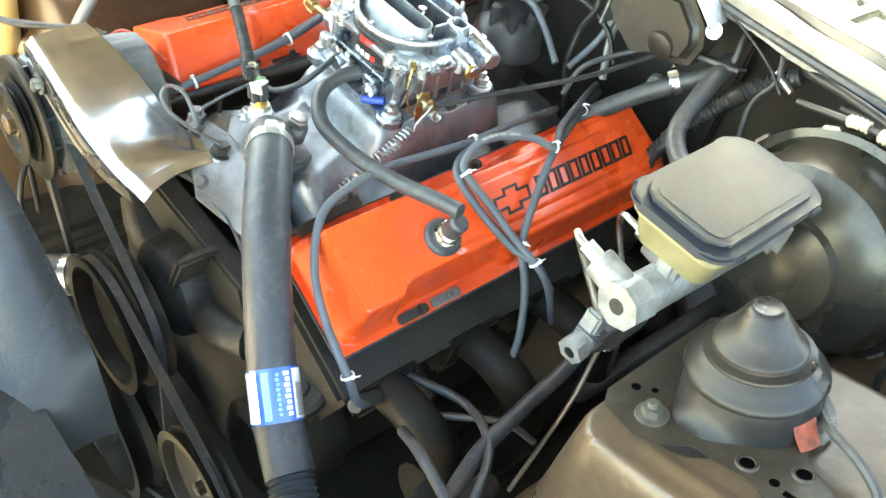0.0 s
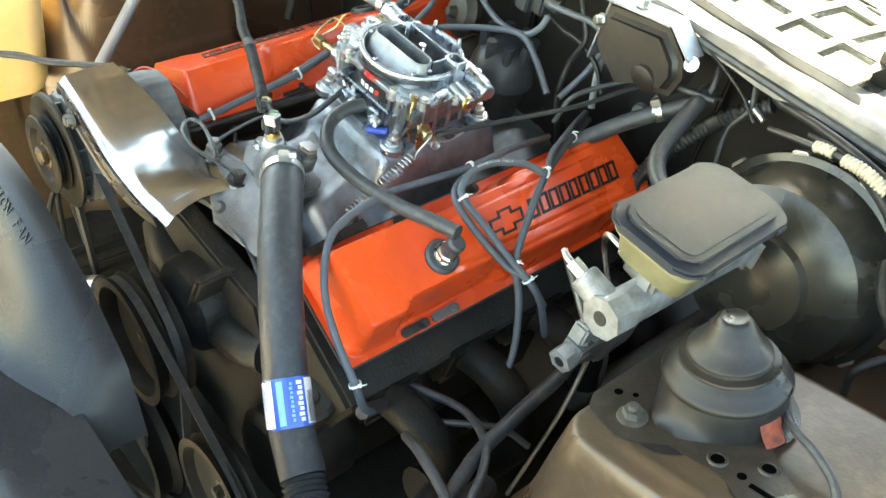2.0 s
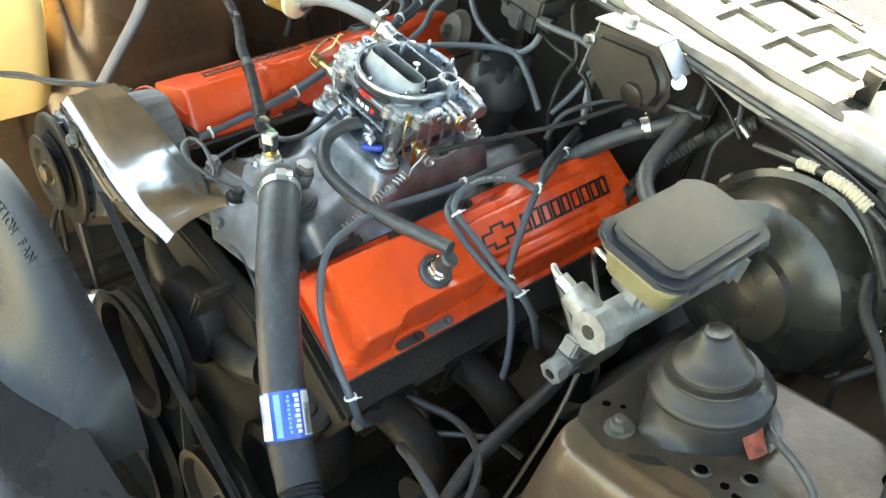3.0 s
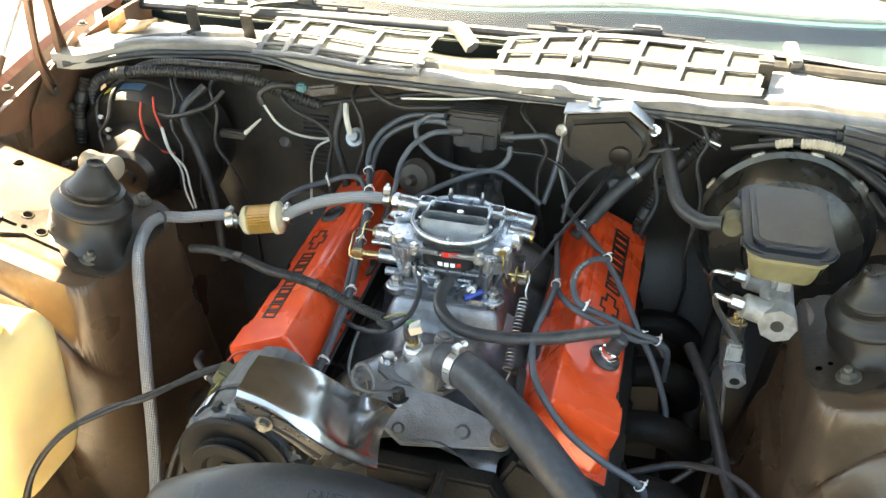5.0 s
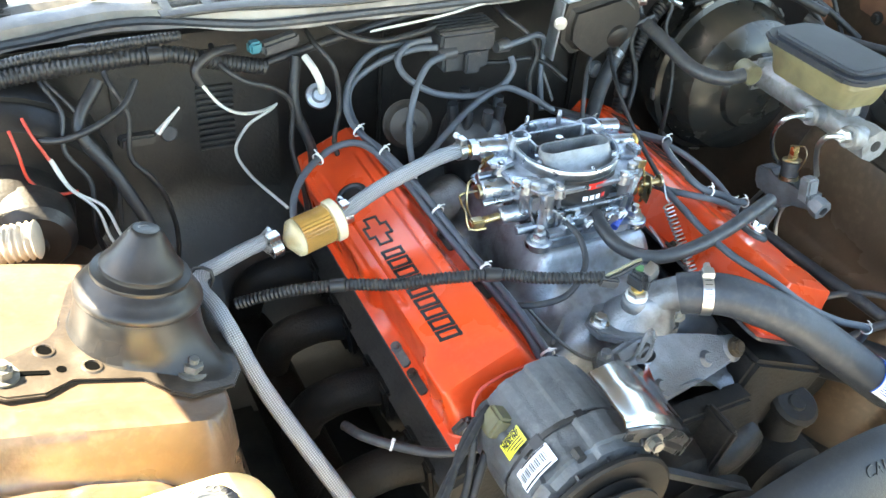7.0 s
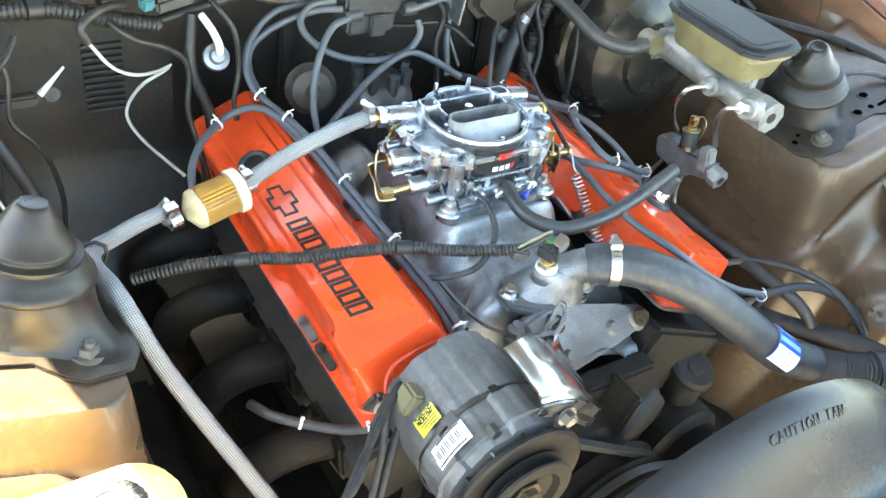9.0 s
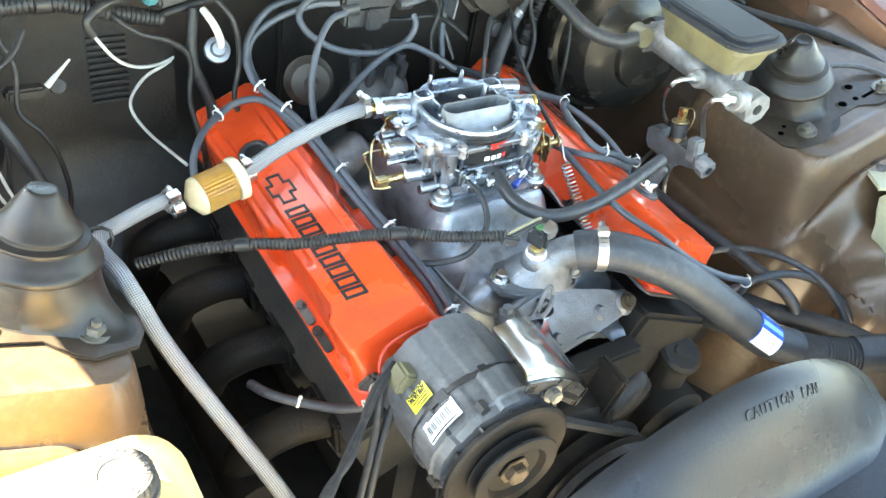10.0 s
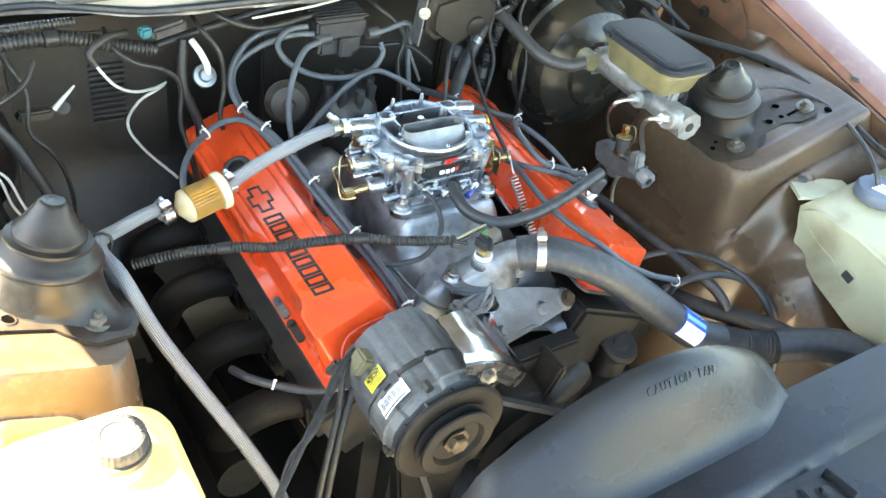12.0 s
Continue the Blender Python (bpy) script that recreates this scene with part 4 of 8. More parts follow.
def black_letters(t, m, u0, v0, flip):
    """The maker's mark as plain dark shapes: one outlined cross, then nine slanted outlined blocks."""
    R = m @ at(u0, v0, 0.0665, 0, 0, 90 * flip)
    lean = 0.30
    cross = [(-0.025, -0.0068), (-0.0095, -0.0068), (-0.0095, -0.0135), (0.0095, -0.0135), (0.0095, -0.0068), (0.025, -0.0068),
             (0.025, 0.0068), (0.0095, 0.0068), (0.0095, 0.0135), (-0.0095, 0.0135), (-0.0095, 0.0068), (-0.025, 0.0068)]
    part("emblem", strokes(B(), [(x + lean * y, y) for x, y in cross], 0.0030, R), LBLACK, t, "plain black outlined emblem")
    x = 0.0395
    for i in range(9):
        w = 0.0122 if i % 4 else 0.0110
        ring = [(x, -0.0106), (x + w, -0.0106), (x + w, 0.0106), (x, 0.0106)]
        part("letter_block", strokes(B(), [(a + lean * b, b) for a, b in ring], 0.0036, R), LBLACK, t)
        x += 0.0180


vcd, md = valve_cover(1, 0.2145, 0.157, 0.8665, "glossy orange steel valve cover, black markings, chrome breather")
vcp, mp_ = valve_cover(-1, -0.226, 0.178, 0.871, "glossy orange steel valve cover, black markings, empty grommet hole")
black_letters(vcd, md, 0.004, -0.007, 1)
black_letters(vcp, mp_, -0.006, 0.022, -1)

# breather grommet with fitting on the driver's cover, open grommet on the other
gm = md @ at(0.010, -0.112, 0.066)
g = thing("breather_valve", gm.translation, "chrome breather valve in a black rubber grommet on the cover", "breather valve")
part("grommet", lathe(B(), [(0.010, 0.004), (0.012, 0.006), (0.018, 0.006), (0.021, 0.003), (0.021, 0.0), (0.019, -0.002)], gm, 24), RUBBER, g)
bm = lathe(B(), [(0.0125, 0.004), (0.0135, 0.006), (0.0135, 0.009), (0.011, 0.010), (0.011, 0.013), (0.0125, 0.014), (0.0125, 0.018), (0.009, 0.020), (0.008, 0.028), (0, 0.028)], gm, 22)
part("body", bm, CHROME, g)
part("hose_elbow", lathe(B(), [(0, 0.044), (0.008, 0.044), (0.0105, 0.041), (0.0105, 0.020), (0, 0.020)], gm, 18), RUBBER, g, "black rubber elbow")
gp = mp_ @ at(-0.008, 0.098, 0.066)
g2 = thing("rubber_grommet", gp.translation, "open black rubber grommet in the orange valve cover", "grommet")
part("ring", lathe(B(), [(0.013, -0.002), (0.013, 0.004), (0.016, 0.0055), (0.020, 0.004), (0.021, 0.0)], gp, 24), RUBBER, g2)
part("hole", lathe(B(), [(0, -0.001), (0.0135, -0.001), (0.0135, 0.001), (0, 0.001)], gp, 20), LBLACK, g2)


# intake manifold
def manifold_z(x, y):
    a = abs(x)
    z = 0.770 + 0.045 * (1 - sstep(0.05, 0.15, a))
    # carburetor pad
    pad = (1 - sstep(0.066, 0.098, a)) * sstep(0.06, 0.088, y) * (1 - sstep(0.262, 0.29, y))
    z += (0.884 - z) * pad
    # front plenum ramp under the pad
    ramp = (1 - sstep(0.045, 0.09, a)) * sstep(-0.02, 0.07, y) * (1 - sstep(0.09, 0.13, y))
    z += (0.848 - z) * max(0.0, ramp) * (1 - pad)
    # four runners to each side
    for yr in (-0.005, 0.10, 0.235, 0.335):
        w = math.exp(-((y - yr - 0.10 * (a - 0.08) * (1 if yr > 0.15 else -1)) / 0.030) ** 2) * sstep(0.03, 0.07, a) * (1 - sstep(0.115, 0.16, a))
        z += 0.032 * w * (1 - pad)
    # water crossover at the front
    cr = sstep(-0.088, -0.078, y) * (1 - sstep(-0.035, -0.01, y))
    z += (0.780 + 0.010 * math.cos(x * 26) - z) * cr * (1 - sstep(0.13, 0.16, a))
    return z


im = thing("intake_manifold", (0, 0.16, 0.75), "cast aluminium intake manifold in the engine valley, grey and dusty", "intake manifold")
bm = sheet(B(), span(-0.158, 0.158, 80), span(-0.09, 0.40, 120), lambda x, y: Vector((x * (1 - 0.30 * sstep(-0.02, -0.07, y)), y, manifold_z(x, y) - 0.012 * sstep(-0.075, -0.09, y))))
part("casting", bm, ALU, im, angle=50)
part("end_rail", box(B(), (0.316, 0.010, 0.05), at(0, 0.402, 0.755), 0.004), ALU_DARK, im)
bm = B()
for sx in (-1, 1):
    for y in (-0.06, 0.03, 0.14, 0.20, 0.30, 0.37):
        bolt(bm, (sx * 0.142, y, manifold_z(sx * 0.142, y)), (sx * -0.3, 0, 1), 0.007, 0.008)
part_each("manifold_bolt", bm, DARKM, im)
bm = B()
for x, y, w in ((-0.05, 0.05, 0.05),):
    box(bm, (w, 0.009, 0.002), at(x - 0.03, 0.02, manifold_z(x - 0.03, 0.02) + 0.001, 8, -12, 40), 0.0004)
part("cast_mark", bm, ALU, im, "raised casting mark")

# sloped crossover wing with bolt bosses
wing_x = Vector((0.9789, 0.0, -0.2042)).normalized()
wing_z = Vector((0.1344, -0.6546, 0.7439)).normalized()
wing_y = wing_z.cross(wing_x).normalized()
WING = Matrix((wing_x, wing_y, wing_z)).transposed().to_4x4()
WING.translation = (0.046, -0.066, 0.814)
WING_EDGE = [(-0.118, 0.018), (-0.106, -0.006), (-0.086, -0.028), (-0.052, -0.044), (0.012, -0.026), (0.062, -0.012), (0.078, -0.004), (0.083, 0.008), (0.076, 0.018), (0.03, 0.024), (-0.03, 0.030), (-0.08, 0.032)]
part("crossover_wing", prism(B(), WING_EDGE, 0.028, WING @ at(0, 0, -0.026), 0.005, 3), WINGCAST, im, angle=50)
bm = B()
for x, y, r in ((0.064, 0.004, 0.0125), (0.018, -0.004, 0.0085), (-0.060, -0.026, 0.007)):
    lathe(bm, [(0, 0.005), (r * 0.75, 0.005), (r, 0.0025), (r * 1.35, -0.002), (0, -0.002)], WING @ at(x, y, 0.002), 18)
part_each("boss", bm, WINGCAST, im)
part("bracket_bolt", bolt(B(), WING @ Vector((0.064, 0.004, 0.0065)), wing_z, 0.0085, 0.008), RUSTB, im, "rusty hex bolt")
# front water crossover lugs and brackets
bm = B()
for x, y, z, r, h in ((-0.075, -0.06, 0.815, 0.014, 0.014), (-0.024, -0.058, 0.806, 0.0125, 0.026)):
    cyl(bm, (x, y, z), (x, y, z + h), r, r * 0.85, 16, bev=0.002)
part_each("boss", bm, ALU, im)
th = thing("thermostat_housing", (-0.01, -0.02, 0.82), "cast aluminium thermostat housing with hose neck and sensor boss", "thermostat housing")
bm = prism(B(), [(0.05, 0.018), (0.038, 0.034), (-0.035, 0.034), (-0.062, 0.012), (-0.058, -0.012), (-0.03, -0.034), (0.035, -0.034), (0.05, -0.018)], 0.012, at(-0.004, -0.012, 0.838), 0.003)
part("flange", bm, ALU_DARK, th)
bm = B()
rows_ = []
for k, (w, d, z, dx) in enumerate(((0.082, 0.062, 0.848, 0.0), (0.078, 0.058, 0.853, 0.001), (0.066, 0.050, 0.862, 0.004), (0.056, 0.045, 0.874, 0.008), (0.046, 0.038, 0.883, 0.012), (0.030, 0.026, 0.888, 0.014))):
    rows_.append([bm.verts.new(at(-0.002 + dx, -0.014 - dx * 0.6, z, 0, 0, -28) @ Vector((x, y, 0))) for x, y in round_rect(w, d, min(w, d) * 0.42)])
for a, b in zip(rows_, rows_[1:]):
    for k in range(len(a)):
        bm.faces.new((a[k], a[(k + 1) % len(a)], b[(k + 1) % len(a)], b[k]))
bm.faces.new(rows_[-1])
tube(bm, [(0.006, -0.020, 0.872), (0.022, -0.028, 0.884), (0.036, -0.036, 0.890), (0.046, -0.043, 0.892)], 0.0200, 18, 0.006)
cyl(bm, (-0.014, -0.015, 0.868), (-0.015, -0.016, 0.884), 0.0160, 0.0150, 18, bev=0.002)
cyl(bm, (0.016, 0.006, 0.862), (0.018, 0.010, 0.882), 0.013, seg=18, bev=0.002)
part("casting", bm, ALU_DARK, th, angle=50)
bm = bolt(B(), (-0.052, -0.008, 0.850), (0, 0, 1), 0.008, 0.010)
bolt(bm, (0.038, -0.030, 0.850), (0, 0, 1), 0.008, 0.010)
part_each("flange_bolt", bm, STEEL, th)
bm = lathe(B(), [(0, 0), (0.0125, 0.0), (0.0125, 0.006), (0.010, 0.007), (0.010, 0.010), (0, 0.010)], frame_to((0.0175, 0.009, 0.884), (0.021, 0.014, 0.91)), 6)
part("vacuum_plug", bm, STEEL, th, "hex plug with a recessed centre")
sn = thing("coolant_sensor", (-0.015, -0.016, 0.884), "brass temperature sensor with white collar and black plug", "sensor")
U = frame_to((-0.015, -0.016, 0.884), (-0.022, -0.018, 0.95))
part("collar", lathe(B(), [(0, -0.004), (0.0125, -0.004), (0.0125, 0.004), (0.0105, 0.005), (0, 0.005)], U, 20), WHITE, sn)
part("hex", lathe(B(), [(0, 0.005), (0.0112, 0.005), (0.0112, 0.011), (0, 0.011)], U, 6), STEEL, sn)
part("barrel", lathe(B(), [(0, 0.011), (0.0075, 0.011), (0.0075, 0.017), (0, 0.017)], U, 16), BRASS, sn)
bm = box(B(), (0.017, 0.014, 0.024), U @ at(0, 0, 0.028), 0.003)
box(bm, (0.020, 0.004, 0.014), U @ at(0, -0.008, 0.026), 0.001)
box(bm, (0.005, 0.006, 0.014), U @ at(0.010, 0, 0.024), 0.001)
part("plug", bm, BLACKP, sn)
part("seal", lathe(B(), [(0.0048, 0.0395), (0.0056, 0.0415), (0.0044, 0.0422), (0.002, 0.0424), (0, 0.0424)], U @ at(-0.002, 0, 0), 14), GREEN, sn, "green wire seal")
bm = box(B(), (0.011, 0.016, 0.003), U @ at(0.006, 0.006, 0.0425, 20, 0, 0), 0.0008)
box(bm, (0.003, 0.016, 0.012), U @ at(0.012, 0.006, 0.038, 10, 0, 0), 0.0008)
part("lock_clip", bm, STEEL, sn, "bare metal lock clip")

# small coiled earth wires at the front of the manifold
sw = thing("sender_wire", (-0.06, -0.06, 0.84), "spring-wound thin capillary wire looped by the thermostat housing", "wire")
bm = B()
cl = smooth_line([(-0.112, 0.05, 0.846), (-0.108, 0.005, 0.843), (-0.098, -0.035, 0.842), (-0.080, -0.060, 0.846), (-0.060, -0.072, 0.850), (-0.050, -0.074, 0.864), (-0.051, -0.080, 0.888), (-0.056, -0.088, 0.908),
                  (-0.062, -0.100, 0.914), (-0.066, -0.106, 0.900), (-0.062, -0.098, 0.878), (-0.052, -0.080, 0.858), (-0.038, -0.066, 0.850), (-0.022, -0.060, 0.848)], 0.0034)
tube(bm, cl, 0.0027, 8, ribs=0.0012, pitch=0.0026)
part("winding", bm, WOUND, sw)
bm = lathe(B(), [(0, 0), (0.013, 0), (0.013, 0.006), (0.010, 0.007), (0.010, 0.016), (0.006, 0.017), (0.006, 0.024), (0, 0.024)], at(-0.078, -0.058, 0.836), 6)
part("fitting", bm, ALU_DARK, sw)

# radiator hose
HOSE_LINE = [(0.030, -0.033, 0.888), (0.040, -0.040, 0.892), (0.060, -0.053, 0.895), (0.085, -0.070, 0.893), (0.136, -0.104, 0.874), (0.198, -0.138, 0.830), (0.240, -0.158, 0.797), (0.275, -0.172, 0.772),
             (0.318, -0.186, 0.755)]
rh = thing("radiator_hose", (0.15, -0.1, 0.85), "thick black rubber radiator hose with blue and white label", "hose")
part("hose", tube(B(), HOSE_LINE, 0.0235, 24, 0.006), HOSE, rh)
part("bellows", tube(B(), [(0.312, -0.184, 0.757), (0.34, -0.195, 0.748), (0.375, -0.21, 0.742), (0.41, -0.228, 0.742)], 0.023, 22, 0.006, 0.004, 0.0062), HOSE, rh, "ribbed flexible section")
part("outlet", tube(B(), [(0.405, -0.226, 0.742), (0.45, -0.25, 0.75), (0.49, -0.285, 0.76), (0.51, -0.33, 0.755)], 0.026, 20, 0.008), HOSE, rh)
L1 = smooth_line(HOSE_LINE, 0.003)
i0 = min(range(len(L1)), key=lambda i: (L1[i] - Vector((0.234, -0.155, 0.802))).length)
i1 = min(range(len(L1)), key=lambda i: (L1[i] - Vector((0.272, -0.171, 0.774))).length)
lm = frame_to(L1[i0], L1[i1])
LL = (L1[i1] - L1[i0]).length
# the label's middle faces up and to the driver's side
up_ang = math.degrees(math.atan2(*(lm.to_3x3().inverted() @ Vector((0.35, -0.35, 0.85))).yx))


def label_arc(name, a0, a1, h0, h1, material, lift, text=""):
    r = 0.0238 + lift
    bm = lathe(B(), [(r, h0), (r + 0.0004, h0), (r + 0.0004, h1), (r, h1)], lm, 14, 1, radians(up_ang + a0), radians(up_ang + a1))
    part(name, bm, material, rh, text)


label_arc("label", -95, 95, 0, LL, LBLUE, 0.0004, "blue printed paper label")
label_arc("label_panel", 36, 94, LL * 0.04, LL * 0.96, LWHITE, 0.0008, "white panel of the label")
label_arc("label_panel", -94, -46, LL * 0.04, LL * 0.96, LWHITE, 0.0008, "white panel of the label")
label_arc("label_panel", 8, 24, LL * 0.06, LL * 0.94, LPALE, 0.0008, "pale blue panel of the label")
for k in range(14):
    label_arc("label_bar", -80 + k * 2.1, -80 + k * 2.1 + (1.2 if k % 3 else 0.6), LL * 0.30, LL * 0.92, LBLACK, 0.0012)
for k in range(7):
    label_arc("label_bar", 42 + k * 6, 43.8 + k * 6, LL * 0.12, LL * (0.60 + 0.25 * (k % 2)), LBLUE, 0.0012)
for k in range(8):
    label_arc("label_bar", -38, -24 - 3 * (k % 2), LL * (0.08 + 0.105 * k), LL * (0.155 + 0.105 * k), LWHITE, 0.0012, "plain white bars for the lettering")
for k in range(9):
    label_arc("label_bar", -14, -8 + 2 * (k % 2), LL * (0.10 + 0.09 * k), LL * (0.16 + 0.09 * k), LPALE, 0.0012, "plain bars for the lettering")
worm_clamp((0.047, -0.045, 0.8935), (0.057, -0.051, 0.8948), 0.0240, "stainless worm drive clamp round the black radiator hose")

# brass sender screwed into the manifold front, with its wire eyelet
sd = thing("temperature_sender", (-0.087, -0.005, 0.80), "small brass temperature sender with a bright ring terminal", "sensor")
SD = frame_to((-0.087, -0.005, 0.806), (-0.084, -0.016, 0.86))
part("hex", lathe(B(), [(0, -0.012), (0.013, -0.012), (0.013, 0.004), (0.0105, 0.006), (0, 0.006)], SD, 6), ALU_DARK, sd)
part("barrel", lathe(B(), [(0, 0.006), (0.0085, 0.006), (0.0085, 0.011), (0.0035, 0.012), (0.0035, 0.017), (0, 0.017)], SD, 18), BRASS, sd)
bm = lathe(B(), [(0.0038, 0.0125), (0.0098, 0.0125), (0.0098, 0.0140), (0.0038, 0.0140), (0.0038, 0.0125)], SD, 20)
box(bm, (0.014, 0.006, 0.0015), SD @ at(-0.014, 0, 0.0133), 0.0004)
part("ring_terminal", bm, STEEL, sd, "bright ring terminal")
part("lead", tube(B(), [SD @ Vector((-0.020, 0, 0.0133)), (-0.118, -0.006, 0.824), (-0.132, -0.002, 0.822), (-0.142, 0.010, 0.812)], 0.0028, 8), LOOM, sd, "black lead")

# alternator
AX, AZ = -0.177, 0.827
al = thing("alternator", (AX, -0.13, AZ), "grey cast aluminium alternator with black fan and pulley", "alternator")
F = frame_to((AX, -0.030, AZ), (AX, -1.0, AZ))


def case(bm, prof, turn):
    """Case half with the flats and lugs of the casting."""
    n = 160
    rings = []
    for r, h in prof:
        ring = []
        for i in range(n):
            a = 2 * math.pi * i / n
            rr = r
            if r > 0.06:
                rr += 0.0048 * sstep(-0.05, 0.08, math.cos(4 * a + turn)) + 0.0016 * sstep(0.55, 0.65, math.cos(8 * a + 2 * turn))
            ring.append(bm.verts.new(F @ Vector((rr * math.cos(a), rr * math.sin(a), h))))
        rings.append(ring)
    for a, b in zip(rings, rings[1:]):
        for i in range(n):
            bm.faces.new((a[i], b[i], b[(i + 1) % n], a[(i + 1) % n]))
    bm.faces.new(rings[0])
    bm.faces.new(rings[-1][::-1])
    return bm


part("rear_housing", case(B(), [(0.03, 0.035), (0.055, 0.036), (0.064, 0.042), (0.0655, 0.052), (0.0660, 0.060), (0.0660, 0.080), (0.0668, 0.0815), (0.0668, 0.118)], 0.5), ALTCASE, al)
part("stator_ring", lathe(B(), [(0.060, 0.117), (0.0708, 0.117), (0.0708, 0.1225), (0.060, 0.1225)], F, 64), DARKM, al)
part("front_housing", case(B(), [(0.0670, 0.122), (0.0676, 0.124), (0.0676, 0.138), (0.0668, 0.1395), (0.0668, 0.152), (0.0690, 0.156), (0.0655, 0.158), (0.063, 0.166), (0.05, 0.172), (0.03, 0.174)], 0.9), ALTCASE, al)
bm = B()
for k in range(9):
    a = radians(40 * k + 12)
    box(bm, (0.003, 0.013, 0.016), F @ Matrix.Rotation(a, 4, "Z") @ at(0.0705, 0, 0.122), 0.001)
part_each("dark_slot", bm, LBLACK, al)
bm = lathe(B(), [(0.02, 0.176), (0.0695, 0.176), (0.071, 0.177), (0.071, 0.181), (0.068, 0.183), (0.060, 0.181), (0.02, 0.181)], F, 48)
fan_disc = part("fan", bm, PULLEY, al, "black pressed cooling fan")
bm = B()
for k in range(12):
    a = radians(30 * k)
    box(bm, (0.030, 0.0025, 0.010), F @ Matrix.Rotation(a, 4, "Z") @ at(0.050, 0, 0.173, 0, 0, 14))
part_each("fan_blade", bm, BLACKP, fan_disc)
bm = lathe(B(), [(0.012, 0.182), (0.046, 0.182), (0.048, 0.184), (0.037, 0.188), (0.037, 0.190), (0.048, 0.196), (0.047, 0.198), (0.034, 0.198), (0.030, 0.192), (0.012, 0.190)], F, 44)
part("pulley", bm, PULLEY, al, "black pulley")
bm = lathe(B(), [(0, 0.203), (0.010, 0.203), (0.0122, 0.201), (0.0122, 0.194), (0.017, 0.194), (0.017, 0.192), (0, 0.192)], F, 6)
part("nut", bm, RUSTB, al, "dull brownish shaft nut")


def fang(x, z):
    """Angle in the alternator's frame of the direction (x, z)."""
    v = F.to_3x3().inverted() @ Vector((x, 0, z))
    return math.degrees(math.atan2(v.y, v.x))


bm = box(B(), (0.020, 0.026, 0.024), F @ Matrix.Rotation(radians(fang(-0.85, 0.5)), 4, "Z") @ at(0.071, 0, 0.073), 0.003)
part("plug", bm, RESERV, al, "dull green plastic plug")
bm = B()
for k in range(4):
    a = radians(90 * k + 22)
    cyl(bm, F @ Matrix.Rotation(a, 4, "Z") @ Vector((0.069, 0, 0.150)), F @ Matrix.Rotation(a, 4, "Z") @ Vector((0.069, 0, 0.161)), 0.0055, seg=6)
part_each("case_bolt", bm, DARKM, al)


def alt_label(name, a0, a1, h0, h1, material, lift, text=""):
    r = 0.0710 + lift
    bm = lathe(B(), [(r, h0), (r + 0.0004, h0), (r + 0.0004, h1), (r, h1)], F, 12, 1, radians(a0), radians(a1))
    return part(name, bm, material, al, text)


def alt_text(body, ang, h, size):
    """Words laid round the case, readable from the front."""
    bm = B()
    n = len(body)
    for i, ch in enumerate(body):
        a = ang + ALT_SIGN * (i - (n - 1) / 2) * 2.3
        m = F @ Matrix.Rotation(radians(a), 4, "Z") @ at(0.0727, 0, h) @ Matrix(((0, 0, 1, 0), (ALT_SIGN, 0, 0, 0), (0, ALT_SIGN * -ALT_SIGN, 0, 0), (0, 0, 0, 1)))
        lettering(bm, ch, size, 0.0001, m, 0.8, 0.045)
    part("label_words", bm, LBLACK, al)


ALT_SIGN = -1 if fang(0.0, 1.0) < fang(-0.7, 0.7) else 1
aw = fang(-0.82, 0.57)
ay = fang(-0.84, 0.54)
alt_label("barcode_label", aw - 19, aw + 19, 0.128, 0.149, LWHITE, 0.0012, "white bar code label")
for k in range(16):
    alt_label("label_bar", aw - 14 + k * 1.75, aw - 14 + k * 1.75 + (1.0 if k % 3 else 0.5), 0.133, 0.142, LBLACK, 0.0018)
alt_label("label_bar", aw - 15, aw + 15, 0.146, 0.1475, LBLACK, 0.0018)
alt_label("label_bar", aw - 17, aw + 8, 0.1285, 0.130, LBLACK, 0.0018)
alt_label("warning_label", ay - 11, ay + 11, 0.094, 0.113, LYELLOW, 0.0012, "yellow warning label")
alt_text("CHARGING", ay, 0.0965, 0.0062)
alt_text("PROBLEM?", ay, 0.1010, 0.0062)
for k in range(3):
    alt_label("label_bar", ay - 9, ay + 8 - 3 * k, 0.1045 + 0.003 * k, 0.1055 + 0.003 * k, LBLACK, 0.0018)

part("mount_ear", box(B(), (0.030, 0.012, 0.026), at(-0.235, -0.050, 0.800, 10, 30, 0), 0.004), ALU_DARK, al, "cast mounting ear")
part("ear_bolt", bolt(B(), (-0.235, -0.057, 0.800), (0, -1, 0.1), 0.007, 0.008), STEEL, al)
lc = thing("lower_hose", (-0.10, -0.20, 0.60), "black lower radiator hose with a bright worm clamp", "hose")
part("hose", tube(B(), [(-0.06, -0.16, 0.62), (-0.11, -0.20, 0.63), (-0.16, -0.25, 0.61), (-0.22, -0.31, 0.55)], 0.024, 18), HOSE, lc)
part("clamp", lathe(B(), [(0.0245, 0), (0.0258, 0), (0.0258, 0.012), (0.0245, 0.012)], frame_to((-0.115, -0.204, 0.629), (-0.16, -0.25, 0.61)), 24), STEEL, lc)

